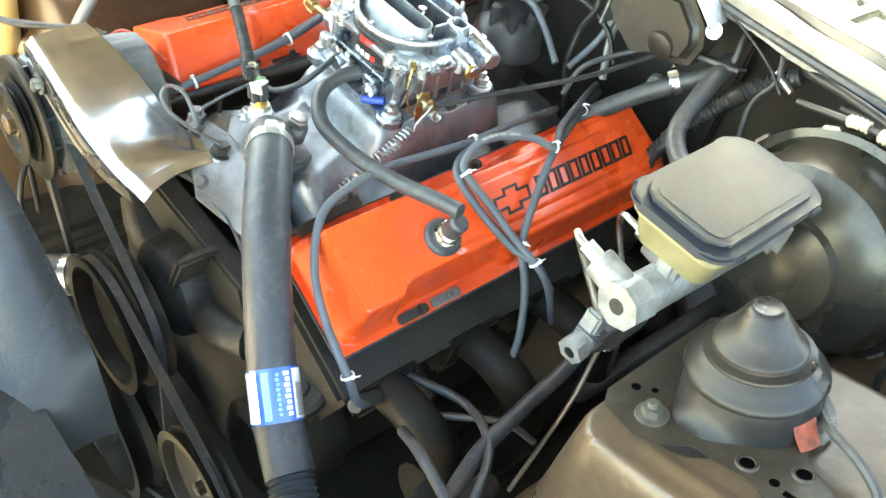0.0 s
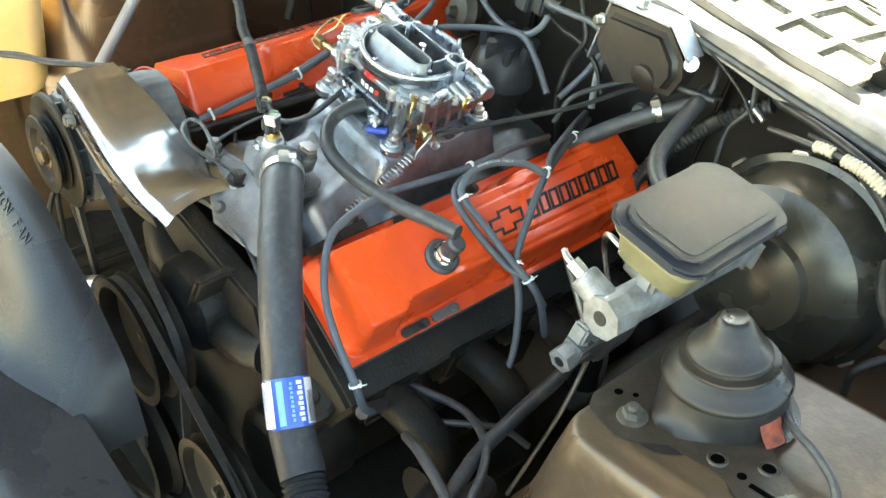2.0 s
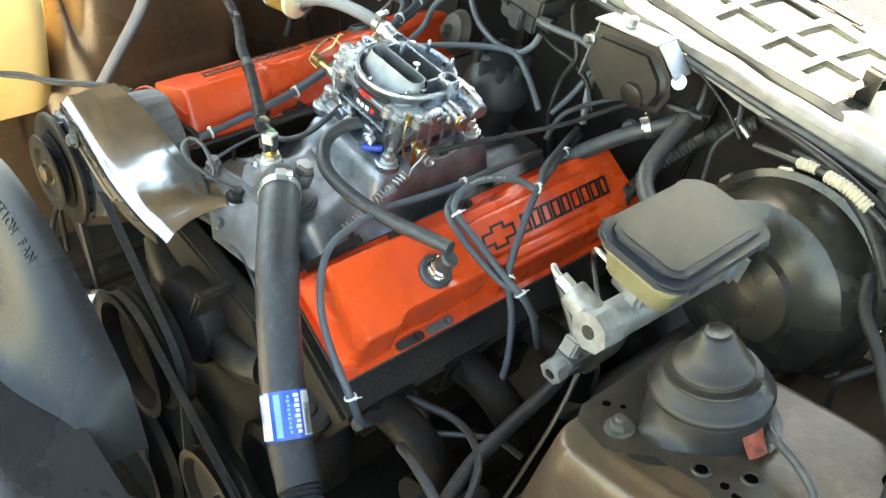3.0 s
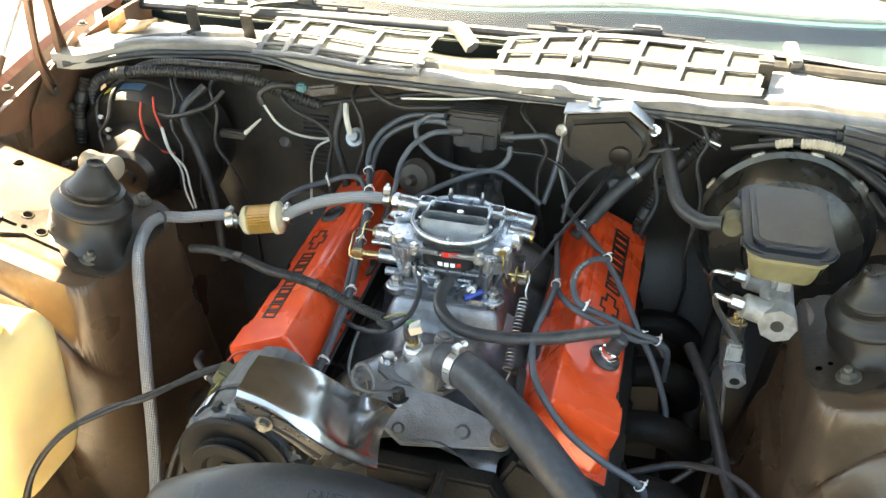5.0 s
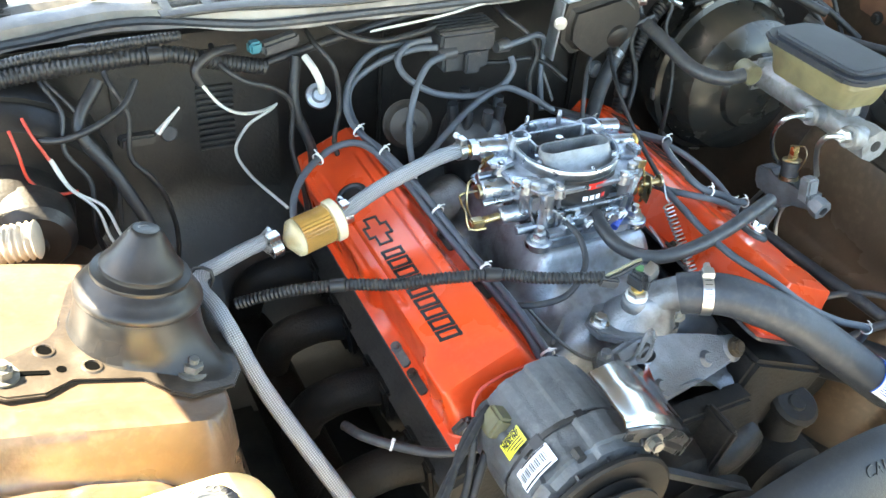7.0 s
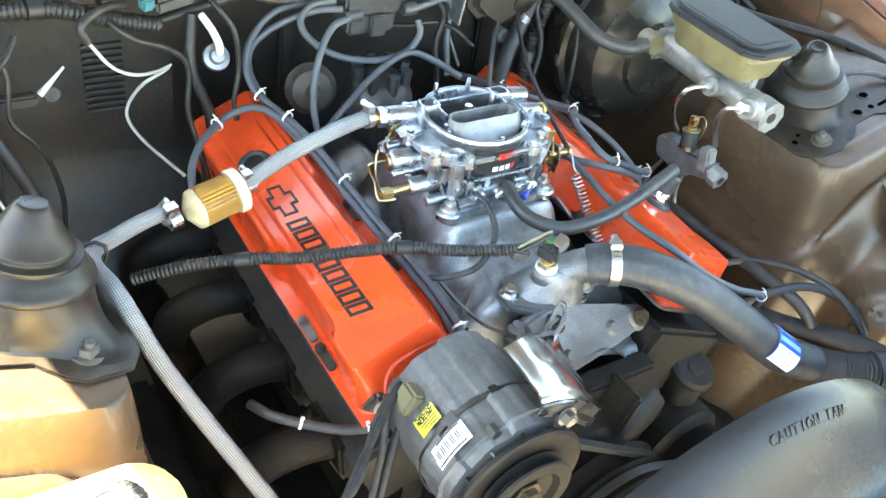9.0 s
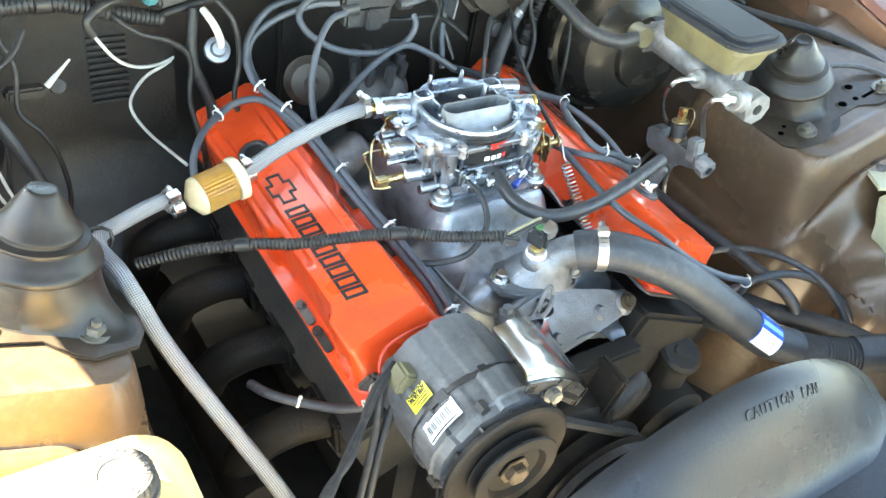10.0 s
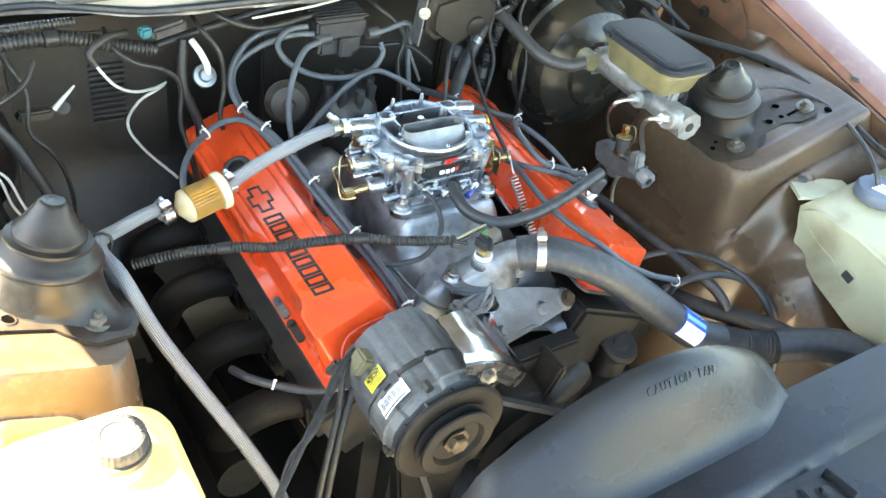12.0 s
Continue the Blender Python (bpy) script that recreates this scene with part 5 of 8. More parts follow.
# chrome brace over the alternator, from the manifold to its front lug
cb = thing("alternator_brace", (-0.10, -0.12, 0.88), "bent chrome plated alternator brace reflecting the hood", "bracket")
FRONT_EDGE = smooth_line([(-0.169, -0.200, 0.933), (-0.139, -0.199, 0.923), (-0.110, -0.196, 0.905), (-0.085, -0.190, 0.882), (-0.065, -0.180, 0.856), (-0.045, -0.168, 0.831), (-0.022, -0.153, 0.809)], 0.001)
REAR_EDGE = smooth_line([(-0.169, -0.137, 0.937), (-0.140, -0.128, 0.929), (-0.112, -0.116, 0.912), (-0.090, -0.104, 0.888), (-0.074, -0.088, 0.858), (-0.058, -0.070, 0.838), (-0.012, -0.044, 0.832)], 0.001)


def brace_pt(u, v):
    p = FRONT_EDGE[int(u * (len(FRONT_EDGE) - 1))]
    q = REAR_EDGE[int(u * (len(REAR_EDGE) - 1))]
    return p.lerp(q, v) + Vector((0, 0, 0.0015 * math.sin(math.pi * v) - 0.006 * (1 - sstep(0.0, 0.12, v)) + 0.0011 * math.sin(9 * u + 5 * v) * math.sin(7 * v + 2))) - Vector((0.012, 0, 0)) * math.sin(math.pi * v) * sstep(0.8, 1.0, u)


bm = sheet(B(), span(0, 1, 90), [0, 0.02, 0.04, 0.06, 0.08, 0.10, 0.14, 0.2, 0.3, 0.4, 0.5, 0.6, 0.7, 0.8, 0.9, 0.97, 1.0], brace_pt, 0.0025)
part("plate", bm, BRACE, cb)
bm = sheet(B(), span(0, 0.92, 50), span(0, 1, 8), lambda u, v: brace_pt(u, 0) + Vector((0, -0.0015 + 0.004 * v, -0.034 * v * (0.5 + 0.5 * math.sin(math.pi * min(1, u * 1.1))))), 0.0022)
# flange in the darkened chrome that stands for its dark reflections
part("front_flange", bm, BRACE_DARK, cb)
bm = tube(B(), [brace_pt(u, 0) + Vector((0, -0.0016, -0.019)) for u in span(0.10, 0.55, 8)], 0.0045, 8, 0.01, flat=0.3)
part("slot", bm, LBLACK, cb)
bm = bolt(B(), (-0.136, -0.203, 0.898), (0, -1, 0.1), 0.0072, 0.008)
part("adjuster_bolt", bm, STRUTNUT, cb, "zinc adjuster bolt")
bm = bolt(B(), (-0.024, -0.058, 0.836), (0, 0, 1), 0.0095, 0.011)
part("mount_bolt", bm, DARKM, cb)

# pulleys, belts and pump below the shroud
wp = thing("water_pump", (0.0, -0.14, 0.66), "grimy cast water pump with black stamped pulley", "water pump")
bm = lathe(B(), [(0, 0), (0.062, 0), (0.066, 0.008), (0.060, 0.040), (0.042, 0.055), (0, 0.058)], frame_to((0.0, -0.105, 0.68), (0.0, -0.3, 0.68)), 26)
box(bm, (0.012, 0.05, 0.09), at(0.035, -0.130, 0.735, 0, 20, 0), 0.004)
cyl(bm, (0.0, -0.13, 0.66), (0.0, -0.19, 0.66), 0.035, 0.03, 20)
tube(bm, [(0.05, -0.12, 0.68), (0.10, -0.115, 0.69), (0.13, -0.105, 0.70)], 0.026, 14)
tube(bm, [(-0.05, -0.12, 0.68), (-0.10, -0.115, 0.69), (-0.13, -0.105, 0.70)], 0.026, 14)
part("casting", bm, DARKM, wp)


def pulley(parent, name, c, r, y0, y1):
    m = frame_to((c[0], y0, c[1]), (c[0], y1, c[1]))
    L = abs(y1 - y0)
    bm = lathe(B(), [(0, L * 0.4), (r * 0.5, L * 0.4), (r * 0.8, L * 0.55), (r * 0.86, L), (r, L), (r * 0.9, L * 0.75), (r * 0.9, L * 0.65), (r, L * 0.5), (r * 0.9, L * 0.3), (r, 0), (r * 0.85, 0), (0, 0)], m, 44)
    part("hub_bolt", bolt(B(), m @ Vector((0, 0, L * 0.4)), (0, -1, 0), 0.009, 0.01), DARKM, parent)
    return part(name, bm, PULLEY, parent)


pulley(wp, "pulley", (0.0, 0.66), 0.085, -0.175, -0.222)
ck = thing("crank_pulley", (0.0, -0.2, 0.46), "large dark crankshaft pulley below the water pump", "pulley")
pulley(ck, "rim", (0.0, 0.45), 0.095, -0.170, -0.235)
ps = thing("steering_pump", (0.20, -0.17, 0.58), "black power steering pump with stamped pulley and cap", "power steering pump")
bm = lathe(B(), [(0, 0), (0.055, 0), (0.062, 0.01), (0.062, 0.09), (0.05, 0.10), (0, 0.10)], frame_to((0.20, -0.05, 0.60), (0.20, -0.2, 0.60)), 28)
cyl(bm, (0.205, -0.10, 0.65), (0.215, -0.10, 0.700), 0.026, 0.024, 18)
part("reservoir", bm, DEEP, ps)
part("cap", lathe(B(), [(0, 0.014), (0.010, 0.014), (0.012, 0.011), (0.026, 0.012), (0.031, 0.008), (0.031, 0), (0, 0)], at(0.215, -0.10, 0.698, 18, 0, 0), 20), DEEP, ps)
pulley(ps, "pulley", (0.20, 0.585), 0.075, -0.195, -0.222)


def belt(label, cs, y, w=0.010):
    """V-belt round discs (x, z, r), through their outer tangents in turn."""
    t = thing("drive_belt", (cs[0][0], y, cs[0][1]), label, "belt", "drive belts")
    pts = []
    n = len(cs)
    for i in range(n):
        (x0, z0, r0), (x1, z1, r1) = cs[i], cs[(i + 1) % n]
        dx, dz = x1 - x0, z1 - z0
        D = math.hypot(dx, dz)
        a = math.atan2(dz, dx)
        b = math.acos((r0 - r1) / D)
        th = a - b
        pts.append((i, th, (x0 + r0 * math.cos(th), z0 + r0 * math.sin(th))))
        pts.append(((i + 1) % n, th, (x1 + r1 * math.cos(th), z1 + r1 * math.sin(th))))
    line = []
    for k in range(0, 2 * n, 2):
        i, a_out, p = pts[k]
        _, a_in, _ = pts[k - 1]
        while a_out < a_in:
            a_out += 2 * math.pi
        x, z, r = cs[i]
        for s in range(9):
            aa = a_in + (a_out - a_in) * s / 8
            line.append((x + r * math.cos(aa), z + r * math.sin(aa)))
    bm = B()
    rings = []
    cx = sum(p[0] for p in line) / len(line)
    cz = sum(p[1] for p in line) / len(line)
    for k, (x, z) in enumerate(line):
        xa, za = line[k - 1]
        xb, zb = line[(k + 1) % len(line)]
        tx, tz = xb - xa, zb - za
        l = math.hypot(tx, tz) or 1
        nx, nz = tz / l, -tx / l
        rings.append([bm.verts.new((x + nx * o, y + q, z + nz * o)) for o, q in ((-0.006, -w / 3), (0.002, -w / 2), (0.002, w / 2), (-0.006, w / 3))])
    for k in range(len(rings)):
        a, b = rings[k], rings[(k + 1) % len(rings)]
        for j in range(4):
            bm.faces.new((a[j], a[(j + 1) % 4], b[(j + 1) % 4], b[j]))
    part("band", bm, RUBBER, t)


belt("worn black alternator drive belt", [(AX, AZ, 0.044), (0.0, 0.45, 0.09), (0.0, 0.66, 0.08)], -0.190)
belt("worn black steering pump drive belt", [(0.0, 0.66, 0.08), (0.0, 0.45, 0.09), (0.20, 0.585, 0.07)], -0.210)

# ---- carburetor ----
KX, KY = -0.005, 0.172
kb = thing("carburetor", (KX, KY, 0.885), "bright aluminium four barrel carburetor with gold linkages", "carburetor")


def K(x, y, z, rx=0, ry=0, rz=0):
    return at(KX + x, KY + y, z, rx, ry, rz)


def kp(x, y, z):
    return Vector((KX + x, KY + y, z))


bm = prism(B(), round_rect(0.128, 0.158, 0.012), 0.010, K(0, 0, 0.8845), 0.002)
for sx in (-1, 1):
    for sy in (-1, 1):
        cyl(bm, kp(sx * 0.068, sy * 0.070, 0.8845), kp(sx * 0.068, sy * 0.070, 0.896), 0.016, seg=18, bev=0.002)
part("base_flange", bm, BRIGHT, kb)
bm = B()
for sx in (-1, 1):
    for sy in (-1, 1):
        p = kp(sx * 0.068, sy * 0.070, 0.896)
        cyl(bm, p, p + Vector((0, 0, 0.002)), 0.0105)
        hexa(bm, p + Vector((0, 0, 0.002)), p + Vector((0, 0, 0.009)), 0.0085)
        cyl(bm, p, p + Vector((0, 0, 0.017)), 0.0042, seg=10)
part_each("stud_nut", bm, STEEL, kb)
# main body: throttle bores, bowls at both sides with ribbed walls
bm = box(B(), (0.118, 0.128, 0.034), K(0, 0.002, 0.911), 0.006)
box(bm, (0.146, 0.092, 0.032), K(0, 0.006, 0.930), 0.008)
for sx in (-1, 1):
    box(bm, (0.030, 0.118, 0.030), K(sx * 0.066, 0.004, 0.935), 0.006)
    for k in range(5):
        box(bm, (0.004, 0.006, 0.038), K(sx * 0.081, -0.040 + 0.021 * k, 0.930), 0.0012)
    for sy in (-1, 1):
        cyl(bm, kp(sx * 0.055, sy * 0.056, 0.895), kp(sx * 0.055, sy * 0.056, 0.950), 0.0095, seg=14)
cyl(bm, kp(-0.030, -0.062, 0.905), kp(-0.030, -0.078, 0.905), 0.010, 0.009, 16, bev=0.001)
cyl(bm, kp(0.030, -0.062, 0.905), kp(0.030, -0.078, 0.905), 0.010, 0.009, 16, bev=0.001)
box(bm, (0.050, 0.012, 0.012), K(-0.035, -0.070, 0.899, 20, 0, 0), 0.002)
part("main_body", bm, BRIGHT, kb)
# top plate with its lugs
bm = prism(B(), [(-0.088, -0.030), (-0.070, -0.060), (-0.045, -0.066), (0.045, -0.066), (0.070, -0.060), (0.088, -0.030), (0.090, 0.040), (0.078, 0.066), (0.05, 0.072), (-0.05, 0.072), (-0.080, 0.066), (-0.092, 0.040)],
           0.007, K(0, 0, 0.9475), 0.0015)
for x, y in ((-0.078, -0.042), (0.078, -0.042), (-0.082, 0.052), (0.082, 0.052), (-0.086, 0.004), (0.086, 0.004), (-0.045, -0.062), (0.045, -0.062)):
    cyl(bm, kp(x, y, 0.946), kp(x, y, 0.957), 0.0085, 0.0075, 14)
part("top_plate", bm, BRIGHT, kb)
bm = B()
for x, y in ((-0.078, -0.042), (0.078, -0.042), (-0.082, 0.052), (0.082, 0.052), (-0.086, 0.004), (0.086, 0.004), (-0.045, -0.062), (0.045, -0.062)):
    cyl(bm, kp(x, y, 0.957), kp(x, y, 0.9605), 0.0052, 0.0048, 12)
    lathe(bm, [(0, 0.0006), (0.0022, 0.0006), (0.0022, 0.0016), (0, 0.0016)], K(x, y, 0.9597), 6)
part_each("top_screw", bm, STEEL, kb)
# air horn: flared wall with a rolled lip
RZ = 0.9720
bm = lathe(B(), [(0.057, 0.938), (0.0585, RZ - 0.004), (0.0605, RZ), (0.0645, RZ), (0.0655, RZ - 0.0015), (0.0655, RZ - 0.0045), (0.0635, RZ - 0.006), (0.060, 0.9525)], K(0, 0, 0), 64)
part("air_horn_ring", bm, BRIGHT, kb)
part("air_horn_floor", prism(B(), [(0.0585 * math.cos(2 * math.pi * i / 40), 0.0585 * math.sin(2 * math.pi * i / 40)) for i in range(40)], 0.004, K(0, 0, 0.944), 0), ALU, kb)


def oval(w, front, rear, z, n=14):
    """Rounded outline between front and rear, w wide."""
    h = rear - front
    c, cy, r = w / 2 - h / 2, (front + rear) / 2, h / 2
    return [kp((c if math.cos(a) >= 0 else -c) + r * math.cos(a), cy + r * math.sin(a), z) for a in [2 * math.pi * (i + 0.5) / (2 * n) for i in range(2 * n)]]


def loft(bm, outlines, cap=False):
    rows = [[bm.verts.new(p) for p in o] for o in outlines]
    for a, b in zip(rows, rows[1:]):
        for k in range(len(a)):
            bm.faces.new((a[k], a[(k + 1) % len(a)], b[(k + 1) % len(a)], b[k]))
    if cap:
        bm.faces.new(rows[-1])
    return bm


# scooped wall of the front opening
bm = loft(B(), [oval(0.114, -0.055, -0.001, 0.948), oval(0.108, -0.047, -0.001, 0.957), oval(0.101, -0.038, -0.002, 0.967), oval(0.0965, -0.0315, -0.003, 0.975), oval(0.0945, -0.0290, -0.0030, 0.9805),
                oval(0.0930, -0.0282, -0.0035, 0.9815), oval(0.0905, -0.0270, -0.0050, 0.9805), oval(0.0885, -0.0262, -0.0060, 0.970), oval(0.0850, -0.025, -0.0072, 0.948)])
part("primary_bore_wall", bm, ALU_DARK, kb)
part("primary_bore", prism(B(), [(p.x - KX, p.y - KY) for p in oval(0.086, -0.0258, -0.0066, 0)], 0.0006, K(0, 0, 0.9485)), HOLE, kb, "dark open throttle bores")
bm = B()
box(bm, (0.088, 0.0030, 0.027), K(0, 0.0275, 0.9655), 0.0008)
for sx in (-1, 1):
    box(bm, (0.0030, 0.031, 0.027), K(sx * 0.0435, 0.012, 0.9655), 0.0008)
    box(bm, (0.024, 0.0030, 0.025), K(sx * 0.052, 0.0150, 0.9640), 0.0008)
    cyl(bm, kp(sx * 0.0490, -0.014, 0.950), kp(sx * 0.0490, -0.014, 0.9735), 0.0035, seg=10)
part("secondary_bore_wall", bm, BRIGHT, kb)
part("secondary_bore", prism(B(), [(-0.042, -0.001), (0.042, -0.001), (0.042, 0.0262), (-0.042, 0.0262)], 0.0006, K(0, 0, 0.9500)), HOLE, kb, "dark secondary air valve opening")
part("air_valve", box(B(), (0.080, 0.0016, 0.024), K(0, 0.008, 0.9600, 28, 0, 0), 0.0004), IRON, kb, "dark pivoted air valve plate")
for sx in (-1, 1):
    bm = loft(B(), [[kp(sx * 0.050 + x, 0.027 + y, z) for x, y in round_rect(w, d, 0.005)] for w, d, z in ((0.026, 0.022, 0.946), (0.0245, 0.0205, 0.9785), (0.0225, 0.0185, 0.9800), (0.0190, 0.0150, 0.9795), (0.0180, 0.0140, 0.970))], True)
    part("bowl_vent", bm, BRIGHT, kb)
    part("vent_screw", cyl(B(), kp(sx * 0.050, 0.027, 0.9698), kp(sx * 0.050, 0.027, 0.9730), 0.0038, seg=10), STEEL, kb)
bm = cyl(B(), kp(0.0, 0.016, 0.950), kp(0.0, 0.016, 0.9680), 0.0048, 0.0042, 14, bev=0.0008)
part("air_cleaner_stud_boss", bm, BRIGHT, kb)
part("stud_nut", hexa(B(), kp(0.0, 0.016, 0.968), kp(0.0, 0.016, 0.9735), 0.0050), STEEL, kb)
part("spring_arm", tube(B(), [kp(0.0, 0.018, 0.972), kp(0.008, 0.010, 0.970), kp(0.012, 0.002, 0.966)], 0.0012, 6), STEEL, kb)
bm = B()
for a in (67, 113):
    x, y = 0.0600 * math.cos(radians(a)), 0.0600 * math.sin(radians(a))
    box(bm, (0.0065, 0.0065, 0.019), K(x, y, RZ + 0.004, 0, 0, a + 90), 0.001, 1, 0.6)
for a in (270, 322, 205):
    x, y = 0.0575 * math.cos(radians(a)), 0.0575 * math.sin(radians(a))
    box(bm, (0.006, 0.007, 0.009), K(x, y, RZ - 0.003, 0, 0, a + 90), 0.001, 1, 0.7)
part_each("ring_lug", bm, BRIGHT, kb)
part("ring_groove", lathe(B(), [(0.0615, RZ + 0.0004), (0.0620, RZ + 0.0005), (0.0628, RZ + 0.0005), (0.0632, RZ + 0.0004)], K(0, 0, 0), 64), ALU_DARK, kb)
# cast levers, ribs and bosses standing on the top plate and flanks
bm = B()
prism(bm, [(-0.088, -0.022), (-0.080, -0.030), (-0.066, -0.030), (-0.060, -0.040), (-0.048, -0.042), (-0.044, -0.052), (-0.058, -0.056), (-0.068, -0.046), (-0.084, -0.044), (-0.092, -0.032)], 0.005, K(0, 0, 0.9545), 0.0012)
prism(bm, [(-0.100, 0.004), (-0.084, -0.004), (-0.070, 0.000), (-0.070, 0.014), (-0.088, 0.018), (-0.100, 0.014)], 0.006, K(0, 0, 0.9545), 0.0015)
prism(bm, [(0.064, -0.030), (0.082, -0.036), (0.092, -0.022), (0.088, -0.004), (0.072, -0.002)], 0.005, K(0, 0, 0.9545), 0.0012)
box(bm, (0.010, 0.020, 0.012), K(0.086, -0.022, 0.962, 0, 0, 10), 0.002)
part_each("cast_lever", bm, BRIGHT, kb)
bm = B()
for sx in (-1, 1):
    for k, (x, y, a) in enumerate(((0.060, -0.060, 24), (0.045, -0.064, 12), (0.072, -0.050, 40))):
        box(bm, (0.0030, 0.010, 0.050), K(sx * x, y, 0.924, 8, sx * a * 0.5, sx * a), 0.001)
for x in (-0.040, 0.058):
    box(bm, (0.0026, 0.010, 0.036), K(x, -0.0655, 0.912, 10, 0, 0), 0.0008)
box(bm, (0.095, 0.006, 0.004), K(0.0, -0.0655, 0.926), 0.001)
part_each("body_rib", bm, BRIGHT, kb)
bm = B()
for y, z, r, l in ((0.012, 0.940, 0.0055, 0.052), (-0.052, 0.901, 0.0062, 0.030), (-0.020, 0.925, 0.0040, 0.060)):
    cyl(bm, kp(-0.060, y, z), kp(-0.060 - l, y, z), r, seg=14, bev=0.001)
part_each("passage_boss", bm, BRIGHT, kb)
bm = B()
for x, y, z in ((-0.070, -0.050, 0.9545), (0.066, -0.048, 0.9545), (-0.060, 0.060, 0.9545), (0.060, 0.060, 0.9545)):
    cyl(bm, (KX + x, KY + y, z), (KX + x, KY + y, z + 0.006), 0.0058, 0.0054, 12, bev=0.0008)
    cyl(bm, (KX + x, KY + y, z + 0.006), (KX + x, KY + y, z + 0.0064), 0.0026, seg=6)
part_each("cover_screw", bm, STEEL, kb)
# fuel inlet and accelerator pump side
bm = cyl(B(), kp(-0.060, 0.040, 0.9575), kp(-0.098, 0.046, 0.9575), 0.0125, seg=20, bev=0.002)
hexa(bm, kp(-0.098, 0.046, 0.9575), kp(-0.106, 0.047, 0.9575), 0.0125)
box(bm, (0.035, 0.022, 0.014), K(-0.080, 0.040, 0.950), 0.003)
part("fuel_inlet", bm, BRIGHT, kb)
bm = cyl(B(), kp(-0.106, 0.047, 0.9575), kp(-0.128, 0.050, 0.9575), 0.0065, seg=14)
part("hose_barb", bm, BRASS, kb, "brass hose barb")
for y, z, r, l in ((-0.006, 0.933, 0.0125, 0.052), (-0.034, 0.913, 0.0105, 0.040)):
    bm = cyl(B(), kp(-0.065, y, z), kp(-0.065 - l, y, z), r, seg=20, bev=0.002)
    cyl(bm, kp(-0.060, y, z), kp(-0.068, y, z), r * 1.25, seg=20, bev=0.001)
    part("solenoid_boss", bm, BRIGHT, kb)
bm = box(B(), (0.017, 0.013, 0.011), K(-0.136, -0.038, 0.914), 0.002)
part("choke_stop", bm, GOLD, kb, "yellow zinc stop block")
bm = tube(B(), [kp(-0.128, -0.002, 0.948), kp(-0.134, -0.006, 0.945), kp(-0.137, -0.012, 0.930), kp(-0.140, -0.022, 0.922), kp(-0.140, -0.032, 0.918)], 0.0014, 6)
tube(bm, [kp(-0.122, -0.008, 0.936), kp(-0.146, -0.010, 0.936), kp(-0.147, -0.030, 0.926), kp(-0.147, -0.042, 0.910), kp(-0.126, -0.044, 0.908)], 0.0013, 6)
part_each("choke_linkage", bm, GOLD, kb, "yellow zinc linkage rods")
bm = cyl(B(), kp(-0.116, -0.006, 0.933), kp(-0.121, -0.006, 0.933), 0.0088, seg=16, bev=0.0006)
cyl(bm, kp(-0.104, -0.034, 0.913), kp(-0.129, -0.036, 0.913), 0.0050, seg=12)
part_each("linkage_pivot", bm, GOLD, kb)
part("pump_lever", box(B(), (0.022, 0.0025, 0.014), K(-0.092, 0.026, 0.950, 0, 0, 20), 0.0008), GOLD, kb)
part("pump_rod", tube(B(), [kp(-0.101, 0.022, 0.950), kp(-0.108, 0.016, 0.948), kp(-0.108, 0.012, 0.930), kp(-0.104, 0.006, 0.924)], 0.0013, 6), STEEL, kb)
# throttle side
bm = prism(B(), [(-0.008, -0.014), (0.010, -0.011), (0.013, 0.005), (0.005, 0.022), (-0.006, 0.024), (-0.011, 0.008)], 0.0020, K(0.094, -0.050, 0.915, 90, 0, 90), 0.0004)
part("throttle_lever", bm, GOLD, kb, "yellow zinc throttle lever")
bm = cyl(B(), kp(0.086, -0.050, 0.926), kp(0.114, -0.056, 0.930), 0.0038, seg=12)
cyl(bm, kp(0.108, -0.055, 0.930), kp(0.1115, -0.0555, 0.930), 0.0078, seg=16)
part("throttle_pin", bm, GOLD, kb)
part("fast_idle_tab", box(B(), (0.010, 0.003, 0.010), K(0.075, -0.056, 0.961, 0, 6, 0), 0.0006), GOLD, kb)
part("idle_rod", tube(B(), [kp(0.076, -0.058, 0.958), kp(0.079, -0.062, 0.940), kp(0.080, -0.062, 0.926), kp(0.084, -0.058, 0.908), kp(0.090, -0.050, 0.902)], 0.0014, 6), GOLD, kb)
for y, z, r in ((-0.030, 0.905, 0.0075), (0.000, 0.900, 0.0062), (0.024, 0.904, 0.0055)):
    part("shaft_end", cyl(B(), kp(0.086, y, z), kp(0.096, y, z), r, seg=14, bev=0.0008), DARKM if y > -0.02 else GOLD, kb)
part("cross_rod", tube(B(), [kp(0.096, -0.03, 0.905), kp(0.098, -0.005, 0.899), kp(0.096, 0.02, 0.902)], 0.0014, 6), STEEL, kb)
part("lever_spring", coil(B(), kp(0.098, -0.036, 0.908), kp(0.110, -0.040, 0.912), 0.0055, 0.0008, 7), SPRING, kb)
part("barb_end", cyl(B(), kp(0.104, 0.004, 0.9555), kp(0.107, 0.004, 0.9555), 0.0088, seg=16), BRASS, kb)
bm = cyl(B(), kp(0.058, 0.048, 0.958), kp(0.104, 0.038, 0.958), 0.0115, 0.0105, 20, bev=0.002)
box(bm, (0.05, 0.024, 0.010), K(0.078, 0.040, 0.952, 0, 0, -12), 0.003)
cyl(bm, kp(0.070, 0.010, 0.957), kp(0.108, 0.006, 0.955), 0.0085, 0.008, 18, bev=0.002)
part_each("side_boss", bm, BRIGHT, kb)
